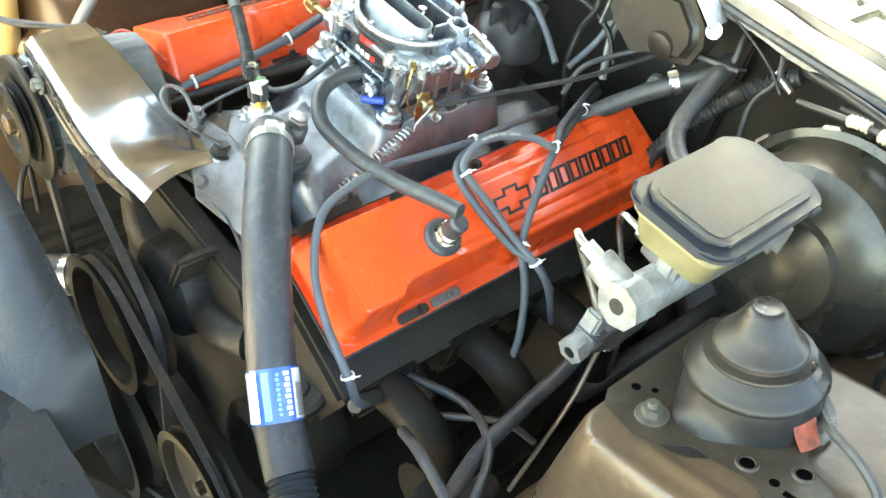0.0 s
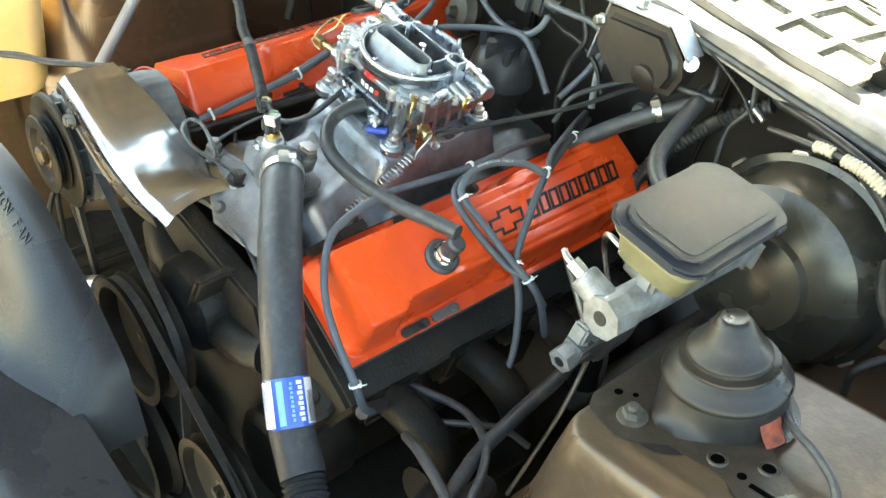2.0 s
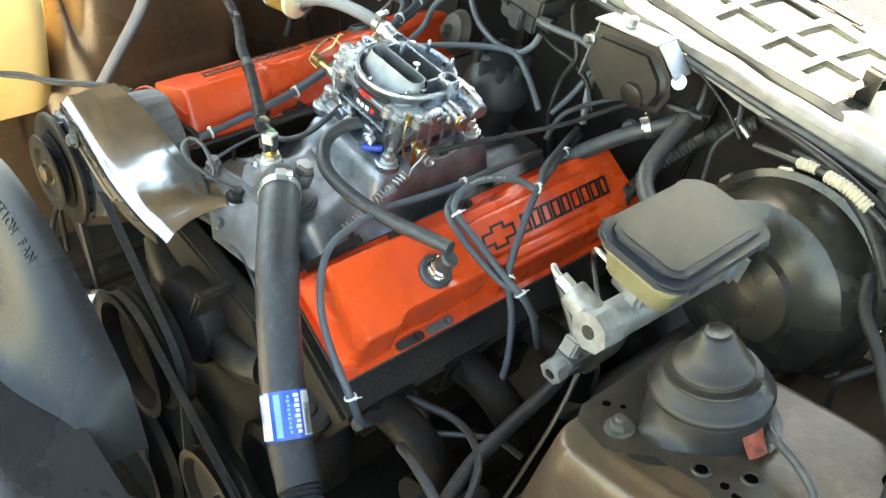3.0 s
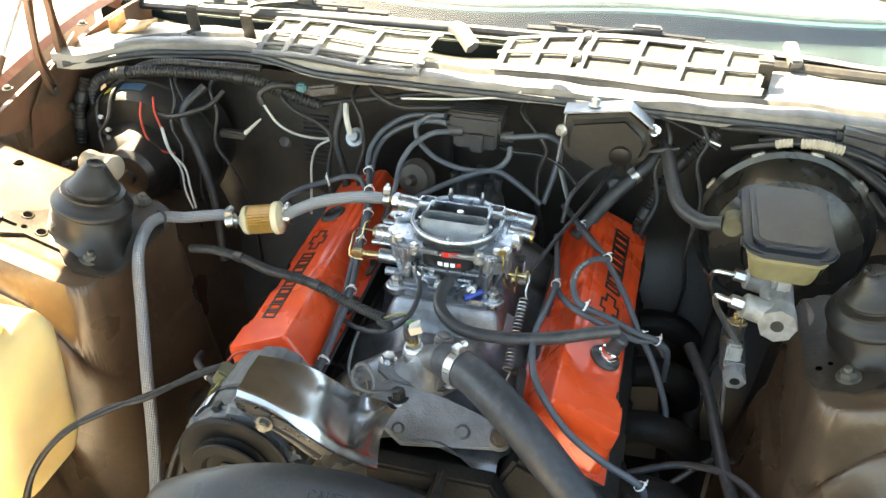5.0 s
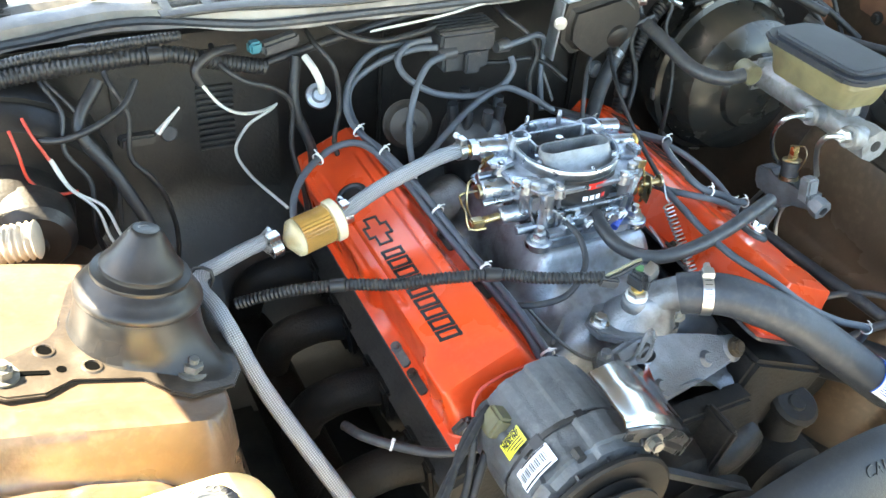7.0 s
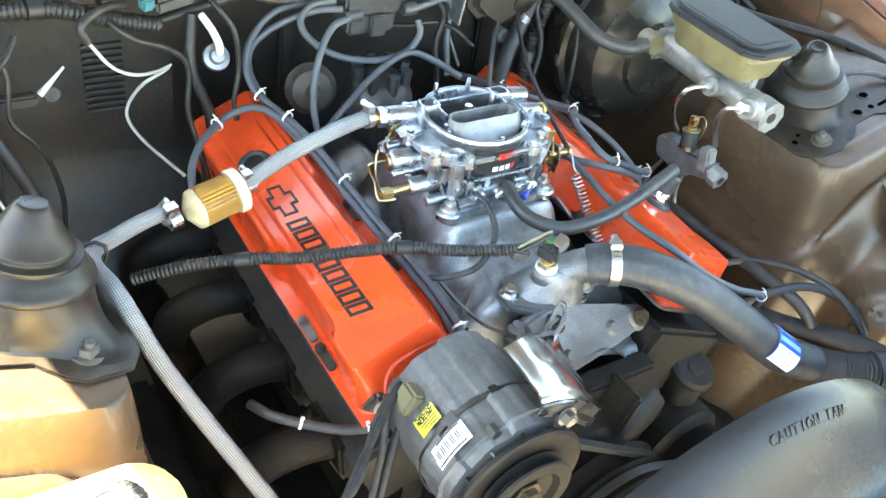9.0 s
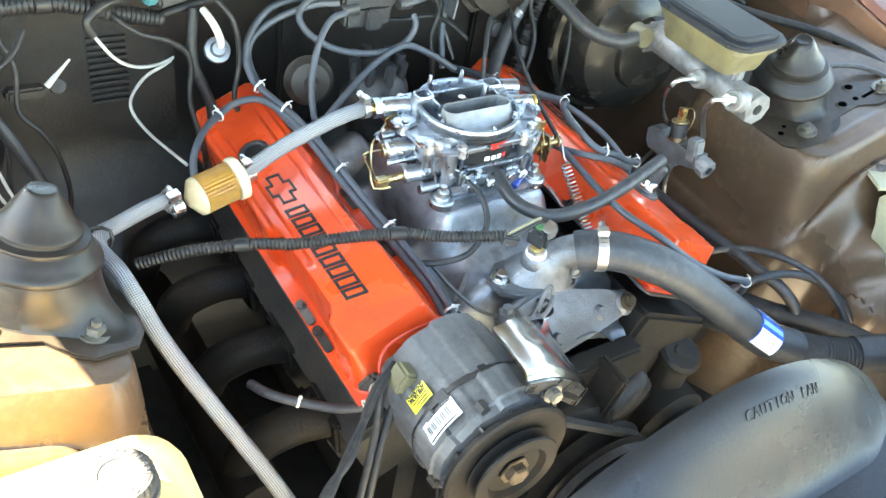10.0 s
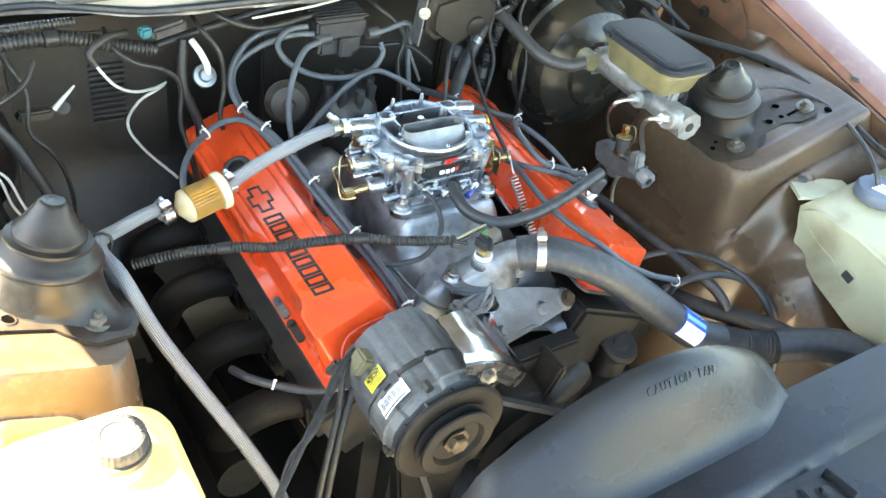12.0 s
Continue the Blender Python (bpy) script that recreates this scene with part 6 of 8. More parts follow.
# front face: badge, vacuum ports
bm = lathe(B(), [(0.0640, 0.926), (0.0655, 0.926), (0.0655, 0.960), (0.0640, 0.960), (0.0640, 0.926)], K(0.0, 0.0, 0), 16, 1, radians(238), radians(304))
part("badge", bm, LBLACK, kb, "black badge plate with plain red and white marks")
bm = lathe(B(), [(0.0656, 0.9475), (0.0661, 0.9475), (0.0661, 0.9555), (0.0656, 0.9555)], K(0, 0, 0), 8, 1, radians(264), radians(286))
part("badge_mark", bm, LRED, kb)
for a0, a1, mm_ in ((260, 266, LWHITE), (268, 273.5, LWHITE), (275.5, 281, LWHITE), (283, 288, LRED)):
    bm = lathe(B(), [(0.0656, 0.9325), (0.0661, 0.9325), (0.0661, 0.9385), (0.0656, 0.9385)], K(0, 0, 0), 4, 1, radians(a0), radians(a1))
    part("badge_mark", bm, mm_, kb)
bm = B()
for x, z in ((-0.006, 0.912), (0.040, 0.914)):
    box(bm, (0.022, 0.010, 0.014), K(x - 0.012, -0.070, z, 0, 0, 0), 0.002)
    cyl(bm, kp(x, -0.074, z), kp(x, -0.081, z - 0.002), 0.0065, seg=16, bev=0.001)
part_each("vacuum_port", bm, BRIGHT, kb)
bm = B()
for x, z in ((-0.006, 0.912), (0.040, 0.914)):
    cyl(bm, kp(x, -0.081, z - 0.002), kp(x, -0.0825, z - 0.0025), 0.0062, seg=16)
part_each("mixture_screw", bm, WHITE, kb)
bm = B()
for x, z in ((-0.006, 0.912), (0.040, 0.914)):
    box(bm, (0.0012, 0.001, 0.011), K(x, -0.0828, z - 0.0025, 0, 30, 0))
part_each("screw_slot", bm, LBLACK, kb)
bm = cyl(B(), kp(0.052, -0.066, 0.902), kp(0.030, -0.082, 0.896), 0.0048, 0.0048, 12, bev=0.001)
part("vacuum_cap", bm, BLUE, kb, "blue plastic vacuum cap")
bm = tube(B(), [kp(-0.055, -0.060, 0.930), kp(-0.045, -0.068, 0.925), kp(-0.035, -0.070, 0.915)], 0.0018, 6)
for k in range(4):
    cyl(bm, kp(-0.055 + 0.012 * k, -0.064, 0.918 + 0.004 * (k % 2)), kp(-0.055 + 0.012 * k, -0.070, 0.918 + 0.004 * (k % 2)), 0.004, seg=10)
part("idle_screw", bm, STEEL, kb)

# throttle return spring and its anchor
rs = thing("return_spring", (0.10, 0.06, 0.87), "long bright coil throttle return spring with hooked ends", "spring")
S0, S1 = Vector((0.106, 0.095, 0.908)), Vector((0.102, 0.012, 0.850))
bm = coil(B(), S0, S1, 0.0056, 0.0011, 20, 14)
tube(bm, [(0.108, 0.118, 0.934), (0.1085, 0.110, 0.926), (0.107, 0.100, 0.914), S0 + Vector((0.0058, 0, 0))], 0.0011, 5)
tube(bm, [S1 + Vector((0.0058, 0, 0)), S1 + Vector((0.002, -0.008, -0.006)), S1 + Vector((0.003, -0.018, -0.012))], 0.0011, 5)
part("coil", bm, SPRING, rs)
bm = box(B(), (0.012, 0.085, 0.003), at(0.124, -0.018, 0.845, 4, 20, 6), 0.001)
cyl(bm, (0.113, 0.014, 0.8485), (0.1115, 0.014, 0.8525), 0.0055, seg=12)
part("anchor_strip", bm, DARKM, rs, "rusty perforated strip")
th2 = thing("throttle_cable", (0.11, 0.2, 0.93), "thin black throttle cable reaching back to the firewall", "cable")
bm = tube(B(), [(0.108, 0.124, 0.932), (0.13, 0.20, 0.94), (0.165, 0.30, 0.955), (0.20, 0.38, 0.985), (0.24, 0.40, 1.0), (0.28, 0.43, 1.0)], 0.003, 8)
part("sheath", bm, LOOM, th2)

tg = thing("manifold_tag", (0.088, 0.082, 0.87), "small bare aluminium tag beside the carburetor base", "tag")
part("plate", box(B(), (0.012, 0.034, 0.002), at(0.090, 0.080, 0.872, 20, 40, 14), 0.0006), ALU, tg)

# ---- radiator end ----
sh = thing("fan_shroud", (0.0, -0.36, 0.8), "dusty black plastic fan shroud with raised warning words", "fan shroud")


def shroud_top(x):
    """Height of the rear lip across the car."""
    a = abs(x + 0.006)
    return 0.960 - 1.75 * min(a, 0.212) ** 2 - 0.9 * max(0.0, a - 0.205) ** 1.2 * 4


def shroud_pt(x, v):
    """v: 0 at the rear lip, 1 at the crease on the flat panel."""
    z0, y0 = shroud_top(x), -0.303 - 0.010 * abs(x)
    lo = min(0.8655, z0 - 0.002)
    depth = 0.080 + 0.006 * math.cos(x * 8) - 0.030 * sstep(0.12, 0.23, abs(x))
    k = 1 - (1 - v) ** 1.5 if v > 0.35 else v * 1.362
    k = 0.10 * v + 0.90 * sstep(0.0, 1.0, v) ** 1.15
    return Vector((x, y0 - depth * v * 1.04, z0 * (1 - k) + lo * k + 0.006 * math.sin(math.pi * v)))


part("hump", sheet(B(), span(-0.245, 0.232, 60), span(0, 1, 24), shroud_pt, 0.003), SHROUD, sh, angle=60)
bm = sheet(B(), span(-0.245, 0.232, 40), span(0, 1, 3), lambda x, v: Vector((x, -0.301 - 0.012 * abs(x) - 0.001, shroud_top(x) - 0.02 * v)), 0.003)
part("rear_lip", bm, SHROUD, sh)
for i, ch in enumerate("CAUTION FAN"):
    if ch == " ":
        continue
    x = -0.027 + 0.0094 * i
    p = shroud_pt(x, 0.28)
    q, r_ = shroud_pt(x + 0.01, 0.28), shroud_pt(x, 0.36)
    ex_ = (q - p).normalized()
    ez = ex_.cross((p - r_).normalized()).normalized()
    ey = ez.cross(ex_)
    mm = Matrix((ex_, ey, ez)).transposed().to_4x4()
    mm.translation = p + ez * 0.0025
    bm = lettering(B(), ch, 0.0145, 0.0014, mm, 0.85)
    part("raised_letter", bm, SHROUD, sh)
rp = thing("radiator_cover", (0.0, -0.5, 0.86), "dusty black plastic radiator cover with pressed ribs and bolts", "radiator cover")


def panel_z(x, y):
    z = 0.864 - 0.010 * sstep(-0.42, -0.36, y) * 0
    z -= 0.014 * sstep(-0.432, -0.446, y)
    z += 0.010 * (sstep(-0.56, -0.568, y) - sstep(-0.62, -0.628, y))
    return z


def panel_back(x):
    return -0.352 if x > 0.19 else -0.36


part("sheet", sheet(B(), span(-0.56, 0.56, 56), span(0, 1, 50), lambda x, v: Vector((x, panel_back(x) + (-0.74 - panel_back(x)) * v, panel_z(x, panel_back(x) + (-0.74 - panel_back(x)) * v))), 0.003), SHROUD, rp)
bm = sheet(B(), span(0.18, 0.56, 20), span(0, 1, 8), lambda x, v: Vector((x, -0.352 + 0.004 * v, 0.864 - 0.16 * v)), 0.003)
part("rear_face", bm, SHROUD, rp)
for x, y in ((0.14, -0.475), (-0.28, -0.475), (0.42, -0.475)):
    bm = prism(B(), [(-0.022, -0.018), (0.02, -0.018), (0.026, 0.0), (0.014, 0.018), (-0.022, 0.018)], 0.010, at(x, y, 0.849), 0.002)
    box(bm, (0.004, 0.04, 0.02), at(x + 0.026, y, 0.858, 0, 0, 8), 0.001)
    bolt(bm, (x, y, 0.859), (0, 0, 1), 0.007, 0.006)
    part("clip", bm, SHROUD, rp)

fan = thing("cooling_fan", (0.03, -0.26, 0.62), "black engine fan inside the shroud", "fan")
F2 = frame_to((0.0, -0.30, 0.66), (0.0, -0.5, 0.66))
bm = lathe(B(), [(0, 0), (0.06, 0), (0.065, 0.01), (0.05, 0.04), (0, 0.045)], F2, 30)
part("clutch", bm, DARKM, fan)
for k in range(5):
    bm = box(B(), (0.15, 0.075, 0.002), F2 @ Matrix.Rotation(radians(72 * k + 10), 4, "Z") @ at(0.135, 0, 0.01, 28, 0, 0), 0.0005)
    part("blade", bm, DEEP, fan)


# ---- strut towers ----
def strut_boot(side, tip, label, tilt, fat):
    t = thing("strut_boot", (tip[0], tip[1], tip[2] - 0.09), label, "strut boot", "strut boots")
    lean = frame_to(tip, (tip[0] + tilt[0], tip[1] + tilt[1], tip[2] + 0.1))
    prof = [(0.0500, -0.0690), (0.0570, -0.0688), (0.0592, -0.0670), (0.0600, -0.0640), (0.0590, -0.0612), (0.0572, -0.0590), (0.0550, -0.0570), (0.0520, -0.0530), (0.0486, -0.0490), (0.0464, -0.0472), (0.0456, -0.0462), (0.0462, -0.0444),
            (0.0456, -0.0424), (0.0430, -0.0416), (0.0402, -0.0412), (0.0384, -0.0404), (0.0380, -0.0386), (0.0384, -0.0362), (0.0374, -0.0344), (0.0350, -0.0330), (0.0255, -0.0180), (0.0160, -0.0034), (0.0140, -0.0008), (0.0118, 0.0004), (0.0085, 0.0), (0.0, -0.0008)]
    prof = [(r * fat, h) for r, h in prof]
    part("bellows", lathe(B(), prof, lean, 56), BOOT, t, angle=34)
    base = math.atan2(-0.55, side * 1.0)
    bm = B()
    rings = []
    for r, h, g in ((0.048, -0.066, 0.0), (0.0560, -0.066, 0.0), (0.0572, -0.070, 0.0), (0.0582, -0.080, 0.004), (0.0590, -0.090, 0.010), (0.0600, -0.100, 0.018), (0.0612, -0.108, 0.026), (0.0625, -0.114, 0.033), (0.0640, -0.1180, 0.040), (0.0650, -0.1220, 0.044)):
        ring = []
        for k in range(72):
            a = 2 * math.pi * k / 72
            lobe = max(0.0, math.cos(a - base)) ** 9
            p = lean @ Vector(((r * fat + g * lobe) * math.cos(a), (r * fat + g * lobe) * math.sin(a), h))
            p.z = max(p.z, 0.9180 + side * 0.3057 * (p.x - tip[0]))
            ring.append(bm.verts.new(p))
        rings.append(ring)
    for a, b in zip(rings, rings[1:]):
        for k in range(72):
            bm.faces.new((a[k], a[(k + 1) % 72], b[(k + 1) % 72], b[k]))
    part("mount_cup", bm, BOOT, t, "flared black strut mount cup")
    return t


strut_boot(-1, (-0.506, 0.087, 1.029), "black rubber strut top boot, stepped cone, half in sun", (0.024, 0.008), 0.95)
boot = strut_boot(1, (0.518, 0.105, 1.023), "dusty black rubber strut top boot, stepped cone with orange paint mark", (-0.030, -0.008), 0.98)
cup = frame_to((0.518, 0.105, 1.023), (0.488, 0.097, 1.123))
turn_x = cup.to_3x3() @ Vector((1, 0, 0))
a0 = radians(-16) - math.atan2(turn_x.y, turn_x.x)
bm = sheet(B(), span(0, 1, 8), span(0, 1, 8), lambda u, v: cup @ Vector((math.cos(a0 + (0.44 - 0.14 * v * v) * (u - 0.35)) * (0.0545 + 0.0135 * v * v), math.sin(a0 + (0.44 - 0.14 * v * v) * (u - 0.35)) * (0.0545 + 0.0135 * v * v), -0.070 - 0.030 * v)), 0.001)
part("paint_mark", bm, mat("orange_chalk", (0.26, 0.050, 0.024), 0.7, 0, 0.3, 60, 0.2, 300, blotch=(0.12, 0.030, 0.018), bl_scale=60), boot, "faded orange inspection paint mark")


def strut_plate(side, cx, cy):
    t = thing("strut_plate", (cx, cy, 0.92), "dark steel strut plate with slots and bolts, " + ("sunlit" if side < 0 else "scuffed and dusty"), "strut plate", "strut plates")
    poly = [(0.008, -0.103), (0.048, -0.092), (0.060, -0.070), (0.060, 0.085), (0.03, 0.105), (-0.04, 0.098), (-0.075, 0.06), (-0.086, 0.02), (-0.089, -0.004), (-0.100, -0.022), (-0.136, -0.044), (-0.152, -0.055),
            (-0.159, -0.070), (-0.156, -0.085), (-0.140, -0.094), (-0.110, -0.091), (-0.088, -0.073), (-0.030, -0.075), (-0.010, -0.096)]
    poly = [(x * (-side), y) for x, y in poly]
    if side > 0:
        poly = poly[::-1]
    m = at(cx, cy, 0.9135, 0, -side * 17, 0)
    part("plate", prism(B(), poly, 0.005, m, 0.0015), PLATE, t)
    for x, y in ((0.013, -0.071), (-0.142, -0.068), (0.0, 0.088)):
        bm = B()
        p = m @ Vector((-side * x, y, 0.005))
        n = m.to_3x3() @ Vector((0, 0, 1))
        cyl(bm, p, p + n * 0.0025, 0.0145, seg=18)
        hexa(bm, p + n * 0.0025, p + n * 0.010, 0.0095)
        cyl(bm, p, p + n * 0.015, 0.0045, seg=10)
        part("stud_nut", bm, STRUTNUT, t)
    bm = B()
    for x, y, r in ((-0.106, -0.038, 0.0062), (-0.095, -0.062, 0.0042), (-0.070, -0.060, 0.0062), (0.044, -0.052, 0.0042), (0.030, -0.044, 0.003)):
        p = m @ Vector((-side * x, y, 0.0052))
        n = m.to_3x3() @ Vector((0, 0, 1))
        cyl(bm, p - n * 0.001, p + n * 0.0003, r, seg=14)
    box(bm, (0.026, 0.005, 0.0012), m @ at(side * 0.118, -0.066, 0.0056), 0.0002)
    part_each("slot", bm, HOLE, t)
    bm = B()
    for x, y, r in ((-0.106, -0.038, 0.0062), (-0.070, -0.060, 0.0062)):
        lathe(bm, [(r, 0.0048), (r + 0.0006, 0.0068), (r + 0.0022, 0.0066), (r + 0.0036, 0.0048)], m @ at(-side * x, y, 0), 18)
    part_each("hole_rim", bm, PLATE, t)
    return t


strut_plate(-1, -0.508, 0.088)
strut_plate(1, 0.520, 0.104)

# ---- brakes ----
bb = thing("brake_booster", (0.46, 0.36, 0.88), "black round vacuum brake booster on the firewall, dusty with chipped paint", "brake booster")
F3 = frame_to((0.462, 0.46, 0.885), (0.452, 0.20, 0.905))
part("shell", lathe(B(), [(0.07, -0.02), (0.112, -0.01), (0.126, 0.02), (0.128, 0.045), (0.133, 0.047), (0.134, 0.055), (0.133, 0.060), (0.124, 0.063), (0.120, 0.085), (0.108, 0.115), (0.085, 0.128), (0.062, 0.133), (0.058, 0.142), (0.03, 0.150), (0, 0.150)], F3, 56), BOOSTER, bb)
bm = B()
for k in range(10):
    box(bm, (0.006, 0.020, 0.010), F3 @ Matrix.Rotation(radians(36 * k + 8), 4, "Z") @ at(0.1335, 0, 0.056), 0.002)
part_each("crimp_tab", bm, STEEL, bb, "crimped seam tabs")
cv = thing("check_valve", (0.367, 0.264, 0.968), "tan plastic vacuum check valve with black hose", "check valve")
bm = cyl(B(), (0.372, 0.285, 0.965), (0.368, 0.255, 0.968), 0.0165, 0.015, 20, bev=0.002)
part("body", bm, RESERV, cv)
VH = [(0.355, 0.262, 0.968), (0.325, 0.272, 0.962), (0.295, 0.30, 0.968), (0.280, 0.345, 0.985), (0.270, 0.39, 1.0), (0.262, 0.42, 1.004)]
part("hose", tube(B(), VH, 0.0105, 14), RUBBER, cv, "grey-black vacuum hose")

mc = thing("master_cylinder", (0.42, 0.17, 0.95), "cast aluminium brake master cylinder with tan plastic reservoir and dark lid", "master cylinder")
bm = cyl(B(), (0.43, 0.30, 0.945), (0.422, 0.085, 0.946), 0.0205, seg=24, bev=0.002)
cyl(bm, (0.422, 0.095, 0.946), (0.4205, 0.068, 0.946), 0.0240, 0.0235, 8)
part("casting", bm, ZINC, mc)
part("outlet_port", cyl(B(), (0.42, 0.086, 0.948), (0.378, 0.083, 0.960), 0.0165, 0.0155, 18, bev=0.002), ZINC, mc)
part("outlet_port", cyl(B(), (0.42, 0.158, 0.946), (0.384, 0.156, 0.953), 0.0150, 0.0140, 18, bev=0.002), ZINC, mc)
part("mounting_flange", box(B(), (0.05, 0.02, 0.05), at(0.43, 0.295, 0.945), 0.008), ZINC, mc)
part("reservoir_neck", box(B(), (0.022, 0.028, 0.05), at(0.424, 0.13, 0.972), 0.005), ZINC, mc)
part("reservoir_neck", box(B(), (0.022, 0.028, 0.05), at(0.426, 0.23, 0.972), 0.005), ZINC, mc)
bm = cyl(B(), (0.4203, 0.0685, 0.946), (0.4202, 0.0672, 0.946), 0.008, seg=16)
part("end_plug", bm, DARKM, mc)
bm = B()
lo, hi = round_rect(0.075, 0.130, 0.014), round_rect(0.096, 0.162, 0.018)
rl = [[bm.verts.new(at(0.4205, 0.180, z) @ Vector((x, y, 0))) for x, y in pts] for pts, z in ((lo, 0.980), (round_rect(0.080, 0.136, 0.014), 0.988), (round_rect(0.084, 0.146, 0.015), 1.006), (hi, 1.016), (hi, 1.025))]
for a, b in zip(rl, rl[1:]):
    for k in range(len(a)):
        bm.faces.new((a[k], a[(k + 1) % len(a)], b[(k + 1) % len(a)], b[k]))
bm.faces.new(rl[0][::-1])
bm.faces.new(rl[-1])
part("reservoir", bm, RESERV, mc, "tan translucent fluid reservoir")
lm2 = at(0.4205, 0.180, 1.0245, 0, 0, 0)
bm = prism(B(), round_rect(0.108, 0.176, 0.022), 0.009, lm2, 0.003)
prism(bm, round_rect(0.088, 0.154, 0.016), 0.0045, lm2 @ at(0, 0, 0.0088), 0.004, 3)
prism(bm, round_rect(0.074, 0.138, 0.012), 0.0008, lm2 @ at(0, 0, 0.0131), 0.0006)
for sx in (-1, 1):
    box(bm, (0.006, 0.016, 0.006), lm2 @ at(sx * 0.054, -0.06, 0.004), 0.001)
    box(bm, (0.006, 0.016, 0.006), lm2 @ at(sx * 0.054, 0.06, 0.004), 0.001)
part("lid", bm, CAPLID, mc, "dark grey plastic lid with raised centre")

pv = thing("brake_valve", (0.39, 0.12, 0.85), "grey metal brake combination valve with steel lines", "brake valve")
VV = at(0.390, 0.150, 0.838, -12, 0, 0)
bm = prism(B(), [(-0.050, -0.016), (-0.002, -0.020), (0.000, -0.032), (0.018, -0.032), (0.022, -0.018), (0.050, -0.016), (0.056, -0.006), (0.056, 0.014), (0.048, 0.020), (0.028, 0.020), (0.022, 0.012), (-0.018, 0.012), (-0.024, 0.006), (-0.050, 0.006)], 0.026,
           VV @ Matrix(((0, 0, 1, -0.013), (1, 0, 0, 0), (0, 1, 0, 0), (0, 0, 0, 1))), 0.0025)
part("body", bm, WINGCAST, pv)
bm = box(B(), (0.020, 0.020, 0.036), at(0.386, 0.116, 0.856, -12, 0, 0), 0.003)
part("port_block", bm, ZINC, pv, "machined outlet block")
bm = cyl(B(), (0.390, 0.118, 0.842), (0.391, 0.088, 0.838), 0.0135, seg=18, bev=0.001)
hexa(bm, (0.3905, 0.098, 0.8395), (0.391, 0.084, 0.8375), 0.0150)
part("end_plug", bm, ZINC, pv, "hex end plug")
bm = cyl(B(), (0.391, 0.0842, 0.8375), (0.391, 0.0832, 0.8373), 0.0065, seg=12)
part("bore", bm, LBLACK, pv)
bm = cyl(B(), (0.388, 0.156, 0.852), (0.389, 0.160, 0.876), 0.0125, seg=18, bev=0.001)
part("switch_body", bm, BLACKP, pv, "black switch body")
bm = cyl(B(), (0.388, 0.155, 0.849), (0.3882, 0.156, 0.855), 0.0140, seg=18)
cyl(bm, (0.389, 0.160, 0.876), (0.3892, 0.161, 0.880), 0.0135, seg=18, bev=0.001)
hexa(bm, (0.3892, 0.161, 0.880), (0.390, 0.164, 0.898), 0.0070)
part("switch", bm, GOLD, pv, "brass switch fitting")
part("switch_wire", tube(B(), [(0.390, 0.164, 0.897), (0.391, 0.150, 0.905), (0.392, 0.142, 0.895), (0.391, 0.143, 0.875), (0.389, 0.150, 0.858)], 0.0011, 6), GOLD, pv, "thin tan wire")
bm = tube(B(), [(0.376, 0.083, 0.961), (0.356, 0.081, 0.966), (0.346, 0.088, 0.964), (0.348, 0.098, 0.945), (0.366, 0.106, 0.912), (0.386, 0.111, 0.882)], 0.0038, 8)
hexa(bm, (0.379, 0.083, 0.960), (0.362, 0.0815, 0.965), 0.0085)
tube(bm, [(0.384, 0.156, 0.953), (0.360, 0.155, 0.957), (0.345, 0.160, 0.952), (0.344, 0.170, 0.925), (0.360, 0.174, 0.890), (0.378, 0.172, 0.868)], 0.0034, 8)
hexa(bm, (0.385, 0.156, 0.953), (0.370, 0.1555, 0.956), 0.0080)
tube(bm, [(0.388, 0.175, 0.84), (0.38, 0.20, 0.78), (0.375, 0.24, 0.70), (0.37, 0.26, 0.55)], 0.0032, 8)
tube(bm, [(0.392, 0.14, 0.838), (0.39, 0.15, 0.78), (0.395, 0.13, 0.70), (0.39, 0.10, 0.55)], 0.0032, 8)
part_each("brake_line", bm, STEEL, pv, "bent steel brake lines")

# ---- bottles ----
cbt = thing("coolant_bottle", (-0.54, -0.17, 0.75), "yellowed plastic coolant overflow bottle in full sun", "coolant bottle")


def bottle_ring(k):
    z, w, d, ox = k
    return [(-0.548 + ox + x, -0.175 + y, z) for x, y in round_rect(w, d, 0.035, 6)]


bm = B()
rl = [[bm.verts.new(p) for p in bottle_ring(k)] for k in ((0.70, 0.155, 0.14, 0), (0.72, 0.165, 0.15, 0), (0.86, 0.172, 0.158, 0), (0.895, 0.172, 0.156, 0), (0.912, 0.160, 0.144, 0), (0.921, 0.135, 0.12, 0))]
for a, b in zip(rl, rl[1:]):
    for k in range(len(a)):
        bm.faces.new((a[k], a[(k + 1) % len(a)], b[(k + 1) % len(a)], b[k]))
bm.faces.new(rl[-1])
bm.faces.new(rl[0][::-1])
part("tank", bm, BOTTLE, cbt)
part("neck", lathe(B(), [(0.034, 0.915), (0.031, 0.930), (0.031, 0.945), (0, 0.945)], at(-0.5225, -0.172, 0) @ Matrix.Diagonal((0.80, 0.80, 1, 1)), 30), BOTTLE, cbt)
CAP = at(-0.5225, -0.172, 0.190) @ Matrix.Diagonal((0.80, 0.80, 0.8, 1))
bm = B()
prof = [(0.0345, 0.936), (0.0352, 0.938), (0.0350, 0.946), (0.0322, 0.9475), (0.0322, 0.962), (0.030, 0.965), (0.0175, 0.966), (0.0165, 0.9645), (0, 0.9645)]
